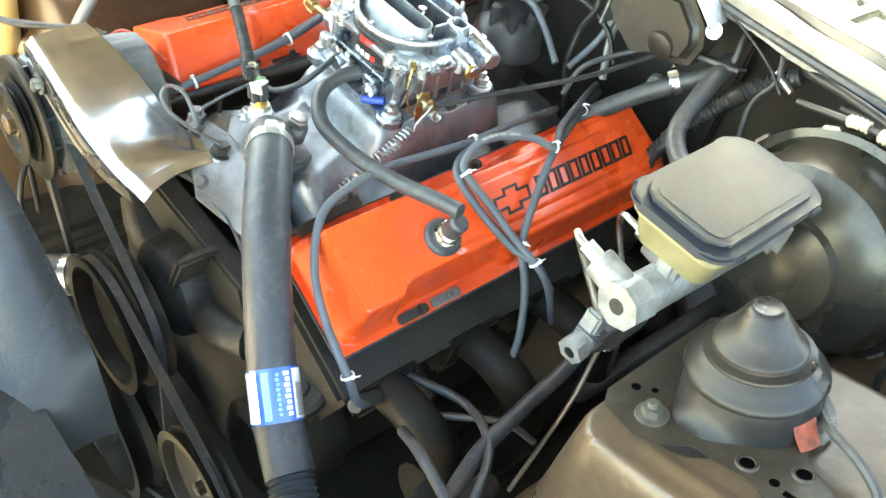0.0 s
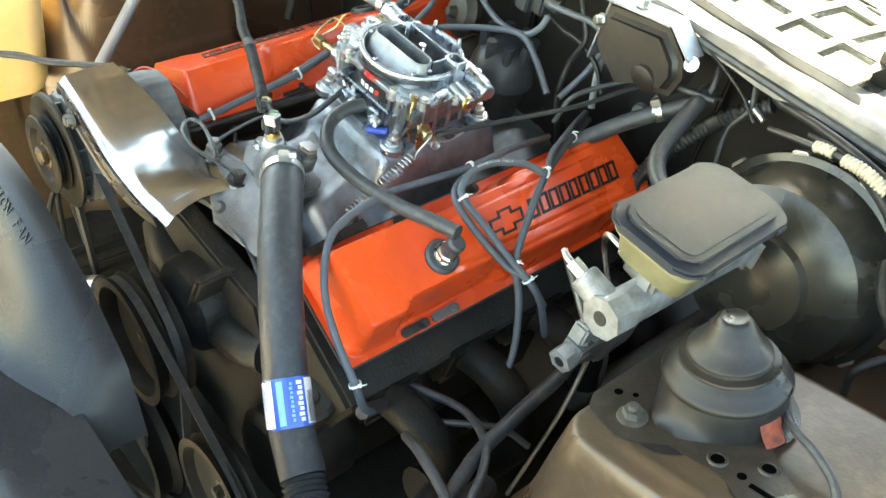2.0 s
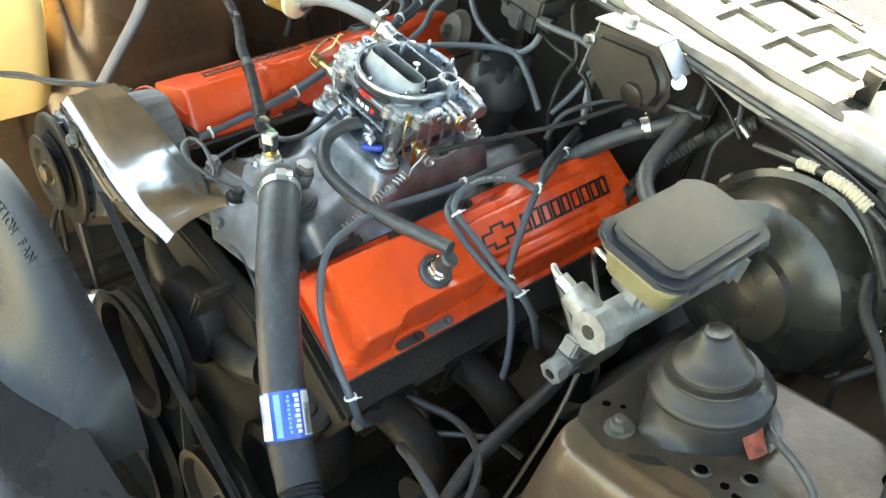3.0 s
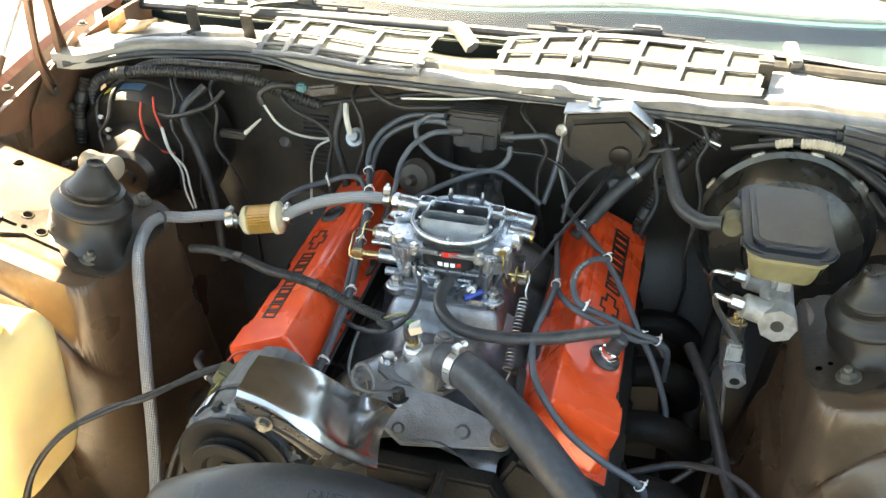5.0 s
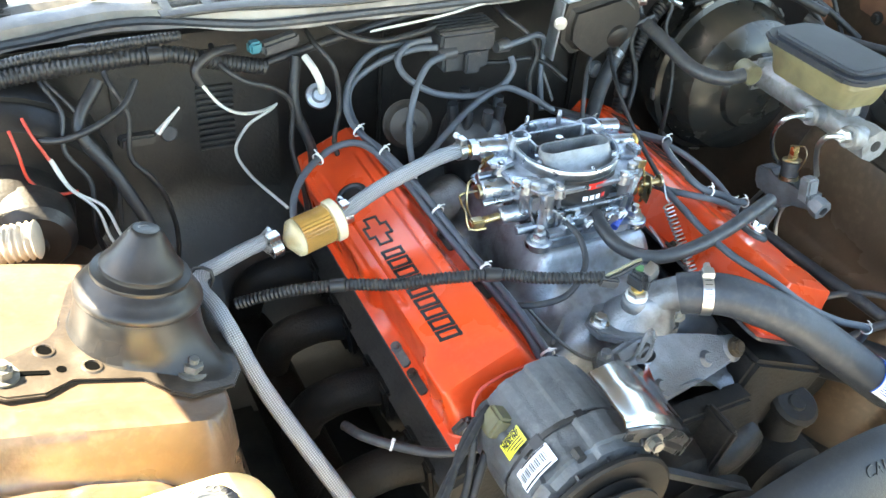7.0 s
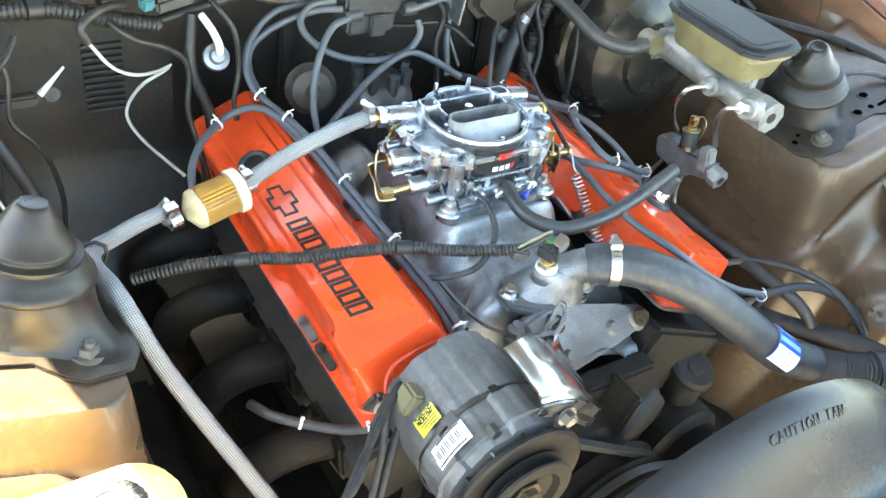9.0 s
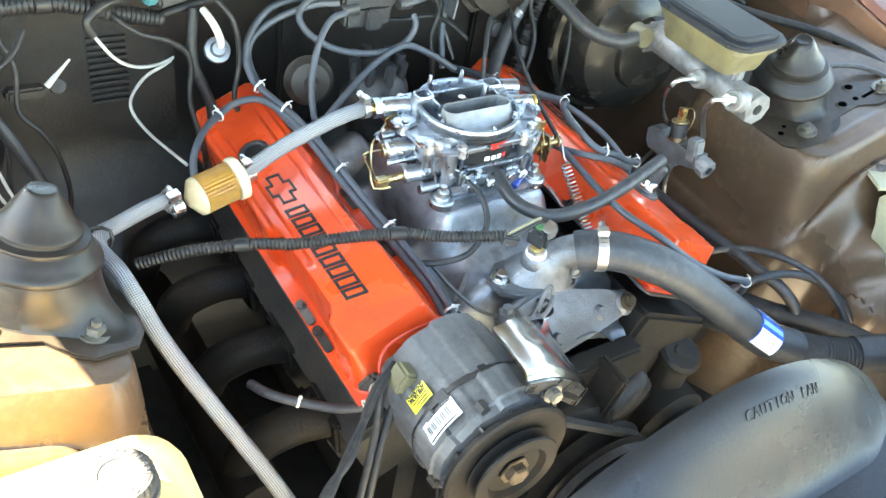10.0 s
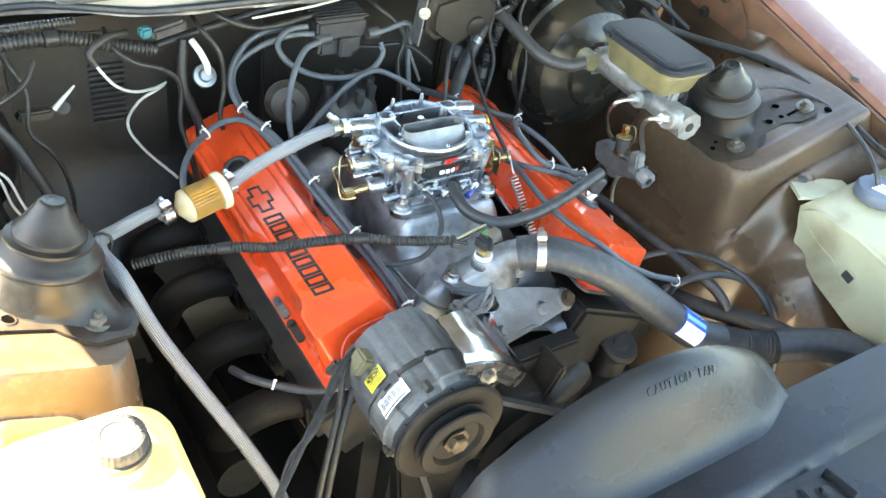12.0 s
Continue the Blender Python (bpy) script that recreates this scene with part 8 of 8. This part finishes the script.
part("shell", box(B(), (0.016, 0.014, 0.015), at(-0.320, 0.392, 1.042, 0, 0, 10), 0.003), TEAL, tc_)
part("plug", box(B(), (0.05, 0.017, 0.017), at(-0.287, 0.400, 1.039, 0, -8, 10), 0.004), BLACKP, tc_)
cp = thing("wire_connector", (-0.43, 0.40, 0.945), "grey two-pin connector with a cream wire end on the heater box", "connector")
part("plug", box(B(), (0.045, 0.016, 0.014), at(-0.466, 0.414, 0.930, 0, 6, 10), 0.003), DARKM, cp)
part("lead", cyl(B(), (-0.441, 0.412, 0.935), (-0.411, 0.416, 0.964), 0.0042, 0.0015, 10), WIREW, cp, "cream wire end")
for pts, mt, lb in (([(-0.568, 0.356, 0.956), (-0.555, 0.345, 0.923), (-0.530, 0.335, 0.893), (-0.521, 0.325, 0.855), (-0.505, 0.315, 0.828)], WIREW, "pair of thin white wires above the strut boot"),
                    ([(-0.566, 0.356, 0.955), (-0.551, 0.345, 0.918), (-0.522, 0.335, 0.895), (-0.511, 0.325, 0.862), (-0.500, 0.315, 0.830)], WIREW, "pair of thin white wires above the strut boot"),
                    ([(-0.601, 0.36, 0.995), (-0.597, 0.345, 0.976), (-0.592, 0.345, 0.938), (-0.568, 0.345, 0.916), (-0.545, 0.35, 0.912)], WIRER, "red wire drooping by the blower housing"),
                    ([(-0.586, 0.375, 1.000), (-0.579, 0.361, 0.982), (-0.573, 0.357, 0.968), (-0.568, 0.355, 0.955)], WIRER, "red wire drooping by the blower housing"),
                    ([(0.10, 0.43, 1.06), (0.22, 0.42, 1.055), (0.30, 0.41, 1.035), (0.34, 0.40, 1.015)], LOOM, "thin black wire along the cowl edge"),
                    ([(-0.16, 0.42, 1.03), (-0.06, 0.41, 1.045), (0.02, 0.415, 1.058), (0.035, 0.42, 1.065)], WIREW, "pale wire tucked under the cowl lip")):
    line_thing("wire", lb, "wire", pts, 0.0019, mt, "loose wires")
CREAMD = mat("cream_duct", (0.42, 0.37, 0.29), 0.6)
rd = thing("drain_duct", (-0.63, 0.30, 0.88), "short cream ribbed duct behind the strut boot", "duct")
part("bellows", tube(B(), [(-0.660, 0.270, 0.920), (-0.63, 0.258, 0.922), (-0.595, 0.250, 0.926)], 0.021, 18, ribs=0.004, pitch=0.007), CREAMD, rd)
line_thing("wiring_loom", "sunlit ribbed loom lying on the inner fender", "wiring loom", [(-0.71, 0.27, 0.905), (-0.68, 0.28, 0.915), (-0.64, 0.285, 0.912), (-0.62, 0.27, 0.90)], 0.007, LOOM, ribs=0.0014, pitch=0.005, seg=12)

wm = thing("wiper_motor", (0.14, 0.42, 1.0), "black wiper motor housing on the firewall with sunlit top edge", "wiper motor")
FRONT = Matrix(((1, 0, 0, 0), (0, 0, -1, 0.420), (0, 1, 0, 0.012), (0, 0, 0, 1)))
bm = prism(B(), [(0.112, 0.985), (0.132, 0.966), (0.165, 0.972), (0.200, 0.966), (0.236, 0.980), (0.244, 1.008), (0.236, 1.030), (0.204, 1.056), (0.116, 1.040), (0.110, 1.012)], 0.052, FRONT, 0.012, 3)
part("housing", bm, FIREWALL, wm)
bm = lathe(B(), [(0, 0.006), (0.012, 0.0055), (0.017, 0.003), (0.018, -0.004), (0, -0.004)], frame_to((0.200, 0.369, 1.000), (0.200, 0.2, 0.96)), 24)
part("gear_cover", bm, FIREWALL, wm)
bm = box(B(), (0.10, 0.040, 0.003), at(0.158, 0.392, 1.066, 0, -9, 0), 0.001)
box(bm, (0.046, 0.034, 0.003), at(0.224, 0.394, 1.059, 0, 36, 0), 0.001)
part("cover_flange", bm, ALU, wm, "bare metal top flange in the sun")
part("side_flange", box(B(), (0.003, 0.026, 0.085), at(0.108, 0.394, 1.012, 0, 5, 0), 0.001), ALU, wm)
for p, n in (((0.153, 0.390, 1.068), (0, 0, 1)), ((0.108, 0.382, 1.026), (-0.4, -1, 0)), ((0.243, 0.388, 1.040), (0.6, -0.6, 0.4))):
    part("stud", bolt(B(), p, n, 0.0065, 0.010), STEEL, wm)
part("tail", tube(B(), [(0.108, 0.425, 0.985), (0.106, 0.415, 0.955), (0.116, 0.405, 0.925), (0.127, 0.398, 0.897)], 0.005, 8, flat=0.4), COWL, wm, "pale metal strip")
line_thing("vacuum_hose", "thin black vacuum line arching behind the valve cover", "hose", [(0.128, 0.32, 0.90), (0.135, 0.335, 0.94), (0.165, 0.375, 0.968), (0.205, 0.395, 0.992), (0.25, 0.39, 1.006), (0.285, 0.40, 1.01)], 0.0035, RUBBER)
line_thing("vacuum_hose", "grey-black hose by the wiper motor", "hose", [(0.15, 0.33, 0.87), (0.19, 0.37, 0.92), (0.235, 0.40, 0.965), (0.26, 0.42, 0.99)], 0.011, RUBBER, seg=14)
worm_clamp((0.222, 0.394, 0.953), (0.230, 0.398, 0.960), 0.0115, "metal clamp on the dark hose by the firewall")
line_thing("wiring_loom", "ribbed loom on the driver side firewall", "wiring loom", [(0.23, 0.37, 0.83), (0.26, 0.40, 0.92), (0.30, 0.42, 0.99), (0.34, 0.43, 1.03)], 0.011, LOOM, ribs=0.002, pitch=0.006, seg=14)
cl_ = thing("fuse_block", (0.66, 0.40, 1.0), "dark connector block in the corner of the firewall", "connector")
bm = box(B(), (0.10, 0.05, 0.05), at(0.55, 0.43, 1.035, 0, 8, 0), 0.008)
box(bm, (0.05, 0.04, 0.04), at(0.60, 0.40, 1.02, 10, 0, 20), 0.006)
part("block", bm, BLACKP, cl_)
for pts, r in (([(0.40, 0.42, 1.03), (0.45, 0.40, 1.045), (0.52, 0.38, 1.03), (0.58, 0.34, 1.005)], 0.007), ([(0.555, 0.355, 0.995), (0.575, 0.320, 0.982), (0.612, 0.291, 0.972), (0.651, 0.242, 0.970), (0.686, 0.196, 0.970), (0.709, 0.130, 0.969), (0.714, 0.060, 0.964), (0.716, -0.015, 0.950), (0.718, -0.09, 0.935), (0.722, -0.20, 0.925), (0.724, -0.40, 0.90)], 0.0068)):
    line_thing("wiring_loom", "dark wiring running along the driver side inner fender", "wiring loom", pts, r, LOOM)
sp_ = thing("bulkhead_spring", (0.48, 0.41, 1.03), "short ribbed cable sleeve in a sun patch above the booster", "cable sleeve")
part("sleeve", tube(B(), [(0.452, 0.388, 1.046), (0.48, 0.385, 1.049), (0.510, 0.382, 1.045)], 0.008, 12, ribs=0.002, pitch=0.005), CREAMD, sp_)
part("sleeve_end", tube(B(), [(0.418, 0.388, 1.040), (0.428, 0.387, 1.044), (0.440, 0.387, 1.046)], 0.007, 12, ribs=0.0018, pitch=0.005), CREAMD, sp_)
part("cable", tube(B(), [(0.36, 0.40, 1.02), (0.41, 0.388, 1.038), (0.452, 0.388, 1.046), (0.51, 0.382, 1.045), (0.56, 0.38, 1.03), (0.60, 0.40, 1.0)], 0.004, 8), LOOM, sp_, "black cable through the sleeve")

# alternator wiring down the front
for pts, r, mt, lb in (([(-0.135, -0.045, 0.845), (-0.175, -0.06, 0.85), (-0.225, -0.09, 0.84), (-0.262, -0.12, 0.80), (-0.29, -0.15, 0.74), (-0.30, -0.16, 0.66), (-0.29, -0.15, 0.55)], 0.005, LOOM, "black wires down beside the alternator"),
                       ([(-0.25, -0.085, 0.855), (-0.268, -0.115, 0.81), (-0.30, -0.15, 0.75), (-0.32, -0.17, 0.66), (-0.32, -0.17, 0.55)], 0.004, LOOM, "black wires down beside the alternator"),
                       ([(-0.160, -0.05, 0.868), (-0.205, -0.058, 0.872), (-0.238, -0.066, 0.868), (-0.25, -0.08, 0.853), (-0.238, -0.085, 0.845)], 0.0018, WIRER, "thin faded red wire at the alternator plug"),
                       ([(-0.30, -0.16, 0.70), (-0.27, -0.2, 0.66), (-0.24, -0.22, 0.60)], 0.004, LOOM, "black wires down beside the alternator")):
    line_thing("wire", lb, "wire", pts, r, mt, "alternator wires")

# dark lower bay: frame rail, steering shaft, added dark sheet below
bm = box(B(), (0.10, 1.2, 0.14), at(0.40, -0.1, 0.40), 0.015)
flush(bm, "frame_rail", DARKM, None, "dark grimy frame rail low in the engine bay", category="frame rail", group="frame rails")
bm = box(B(), (0.10, 1.2, 0.14), at(-0.40, -0.1, 0.40), 0.015)
flush(bm, "frame_rail", DARKM, None, "dark grimy frame rail low in the engine bay", category="frame rail", group="frame rails")
# unseen sheet added to hide lit ground; its black stands for deep shade
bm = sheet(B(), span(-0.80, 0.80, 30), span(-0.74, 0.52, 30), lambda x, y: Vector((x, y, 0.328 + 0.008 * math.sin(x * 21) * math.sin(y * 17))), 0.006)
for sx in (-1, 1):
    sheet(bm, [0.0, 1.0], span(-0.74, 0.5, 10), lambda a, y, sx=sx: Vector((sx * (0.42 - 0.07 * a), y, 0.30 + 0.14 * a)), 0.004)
flush(bm, "undertray", DEEP, None, "unseen dark sheet added below to keep the engine bay dark", category="undertray", kind="structure")
line_thing("steering_shaft", "dark steering shaft beside the exhaust", "steering shaft", [(0.40, 0.42, 0.72), (0.36, 0.20, 0.62), (0.34, 0.02, 0.54)], 0.014, DARKM, seg=14)
for pts, r in (([(0.30, -0.02, 0.70), (0.34, 0.01, 0.72), (0.38, 0.04, 0.735), (0.41, 0.06, 0.72)], 0.004), ([(0.32, 0.10, 0.62), (0.36, -0.02, 0.64), (0.40, -0.12, 0.68), (0.44, -0.22, 0.70)], 0.012),
               ([(0.40, 0.02, 0.66), (0.42, -0.08, 0.69), (0.46, -0.18, 0.72), (0.50, -0.28, 0.72)], 0.015)):
    line_thing("bay_hose", "dull black hose low on the driver side", "hose", pts, r, RUBBER, "bay hoses")

# crowd of wires and fittings on the firewall and behind the engine
for pts, r, lb in (
        ([(-0.56, 0.40, 1.03), (-0.545, 0.375, 1.0), (-0.55, 0.36, 0.96), (-0.53, 0.35, 0.92), (-0.535, 0.34, 0.86)], 0.0030, "thin black wires hanging before the heater box"),
        ([(-0.555, 0.40, 1.03), (-0.53, 0.378, 0.995), (-0.52, 0.365, 0.955), (-0.50, 0.36, 0.92), (-0.505, 0.35, 0.84)], 0.0026, "thin black wires hanging before the heater box"),
        ([(-0.49, 0.40, 1.02), (-0.475, 0.385, 0.98), (-0.48, 0.375, 0.93), (-0.46, 0.37, 0.90), (-0.445, 0.378, 0.86)], 0.0032, "thin black wires hanging before the heater box"),
        ([(-0.60, 0.385, 0.98), (-0.56, 0.36, 0.975), (-0.52, 0.355, 0.985), (-0.48, 0.37, 1.00), (-0.46, 0.39, 1.02)], 0.0040, "thin black wires hanging before the heater box"),
        ([(-0.66, 0.37, 1.0), (-0.66, 0.345, 0.965), (-0.675, 0.335, 0.94), (-0.668, 0.33, 0.91)], 0.0035, "thin black wires by the blower motor"),
        ([(-0.69, 0.37, 0.985), (-0.685, 0.35, 0.95), (-0.655, 0.335, 0.93), (-0.63, 0.33, 0.91)], 0.0030, "thin black wires by the blower motor"),
        ([(-0.36, 0.40, 1.02), (-0.335, 0.39, 1.0), (-0.30, 0.39, 0.985), (-0.275, 0.395, 0.955), (-0.28, 0.385, 0.90), (-0.27, 0.37, 0.84)], 0.0036, "thin black wires behind the engine"),
        ([(-0.24, 0.41, 1.03), (-0.22, 0.39, 1.0), (-0.215, 0.385, 0.95), (-0.225, 0.375, 0.90), (-0.21, 0.37, 0.85)], 0.0034, "thin black wires behind the engine"),
        ([(-0.21, 0.42, 1.04), (-0.16, 0.40, 1.025), (-0.10, 0.40, 1.03), (-0.07, 0.41, 1.03)], 0.0042, "thin black wires behind the engine"),
        ([(0.04, 0.42, 1.03), (0.065, 0.40, 1.01), (0.085, 0.395, 0.98), (0.075, 0.39, 0.94), (0.08, 0.38, 0.89)], 0.0040, "thin black wires behind the engine"),
        ([(-0.02, 0.43, 0.97), (0.03, 0.41, 0.965), (0.075, 0.40, 0.97), (0.11, 0.40, 0.955), (0.14, 0.39, 0.93)], 0.0036, "thin black wires behind the engine"),
        ([(0.26, 0.43, 1.04), (0.27, 0.41, 1.01), (0.255, 0.40, 0.97), (0.265, 0.385, 0.92), (0.25, 0.37, 0.87)], 0.0042, "thin black wires beside the brake booster"),
        ([(0.31, 0.43, 1.05), (0.325, 0.41, 1.02), (0.315, 0.40, 0.985), (0.33, 0.38, 0.93), (0.32, 0.36, 0.85)], 0.0036, "thin black wires beside the brake booster"),
        ([(0.34, 0.43, 1.04), (0.40, 0.41, 1.05), (0.47, 0.40, 1.05), (0.56, 0.40, 1.03), (0.63, 0.38, 0.99), (0.68, 0.34, 0.95)], 0.0055, "thin black wires above the brake booster"),
        ([(0.50, 0.41, 1.03), (0.57, 0.39, 1.01), (0.615, 0.37, 0.97), (0.62, 0.34, 0.93), (0.60, 0.30, 0.90)], 0.0050, "thin black wires above the brake booster"),
        ([(0.64, 0.40, 1.02), (0.655, 0.37, 0.97), (0.65, 0.33, 0.93), (0.66, 0.29, 0.915)], 0.0040, "thin black wires above the brake booster")):
    a, b = Vector(pts[0]), Vector(pts[-1])
    if b.z < 0.90:
        pts = pts + [tuple(b + Vector((0.01, 0.02, -0.08))), tuple(b + Vector((0.0, 0.05, -0.20)))]
    line_thing("wire", lb, "wire", [tuple(a + Vector((0, 0.045, 0.006)))] + pts, r, LOOM, "firewall wires")
cc = thing("cable_clip", (0.33, 0.42, 1.03), "small bright cable end and clip above the vacuum hose", "cable clip")
part("ferrule", cyl(B(), (0.325, 0.415, 1.022), (0.345, 0.412, 1.017), 0.005, 0.004, 10), STEEL, cc)
part("nut", hexa(B(), (0.318, 0.416, 1.024), (0.325, 0.415, 1.022), 0.0065), STEEL, cc)
for x, z, r in ((0.198, 0.935, 0.012), (-0.413, 0.876, 0.012)):
    y = 0.402 if x > 0 else 0.514
    g_ = thing("firewall_plug", (x, y, z), "round dusty plug in the firewall", "plug", "firewall plugs")
    part("disc", lathe(B(), [(0, 0.008), (r * 0.8, 0.008), (r, 0.004), (r * 1.1, 0), (0, 0)], frame_to((x, y, z), (x, y - 0.2, z + 0.05)), 20), GRILLEP, g_)
# blower motor resistor leads and hinge-side fittings
bt = thing("blower_motor", (-0.64, 0.31, 0.90), "black blower motor can with bright terminal screws", "blower motor")
part("can", lathe(B(), [(0, 0), (0.040, 0), (0.045, 0.006), (0.045, 0.045), (0.036, 0.056), (0.014, 0.058), (0.012, 0.066), (0, 0.066)], frame_to((-0.60, 0.345, 0.895), (-0.602, 0.20, 0.885)), 30), FIREWALL, bt)
for p in ((-0.672, 0.345, 0.965), (-0.66, 0.34, 0.93), (-0.655, 0.335, 0.948)):
    part("terminal", hexa(B(), p, (p[0] + 0.004, p[1] - 0.010, p[2] + 0.006), 0.0042), ALU_DARK, bt)
# grey hose arcs and bracket low on the driver's side
for pts, r in (([(0.33, -0.06, 0.74), (0.37, -0.075, 0.765), (0.43, -0.09, 0.765), (0.48, -0.12, 0.745), (0.51, -0.16, 0.70), (0.52, -0.20, 0.58)], 0.006), ([(0.27, 0.0, 0.72), (0.34, 0.02, 0.735), (0.40, -0.01, 0.76), (0.44, -0.07, 0.77), (0.47, -0.13, 0.75), (0.49, -0.19, 0.68), (0.49, -0.22, 0.56)], 0.005),
               ([(0.34, 0.22, 0.78), (0.37, 0.15, 0.76), (0.385, 0.05, 0.755), (0.40, -0.03, 0.75), (0.43, -0.11, 0.72), (0.45, -0.18, 0.60)], 0.009)):
    line_thing("bay_hose", "dull black hose low on the driver side", "hose", pts, r, RUBBER, "bay hoses")

for k in range(2):
    line_thing("wire", "twisted pair of black wires running to the alternator", "wire",
               [(-0.44, -0.285 + 0.01 * k, 0.72), (-0.425, -0.255, 0.79), (-0.395, -0.222 - 0.006 * k, 0.834), (-0.36, -0.190 + 0.007 * k, 0.846), (-0.319, -0.151 - 0.006 * k, 0.851), (-0.275, -0.115 + 0.006 * k, 0.860), (-0.238, -0.085, 0.866)],
               0.0038, LOOM, "alternator wires")
# printed words on the looped cable
ln = smooth_line(w2, 0.001)
words = "SUPPRESSION CABLE"
i0 = min(range(len(ln)), key=lambda k: (ln[k] - Vector((0.168, 0.156, 0.918))).length)
loop_print = thing("cable_print", ln[i0], "pale printed words on the grey spark plug cable", "printed words")
for k, ch in enumerate(words):
    if ch == " ":
        continue
    j = i0 + int((4.6 - k) * 2.9)
    tan = (ln[j - 2] - ln[j + 2]).normalized()
    up_ = Vector((0.35, -0.45, 0.82))
    up_ = (up_ - tan * up_.dot(tan)).normalized()
    mm = Matrix((tan, up_.cross(tan), up_)).transposed().to_4x4()
    mm.translation = ln[j] + up_ * (CR + 0.0002)
    part("letter", lettering(B(), ch, 0.0042, 0.0002, mm, 0.8), WIREW, loop_print)
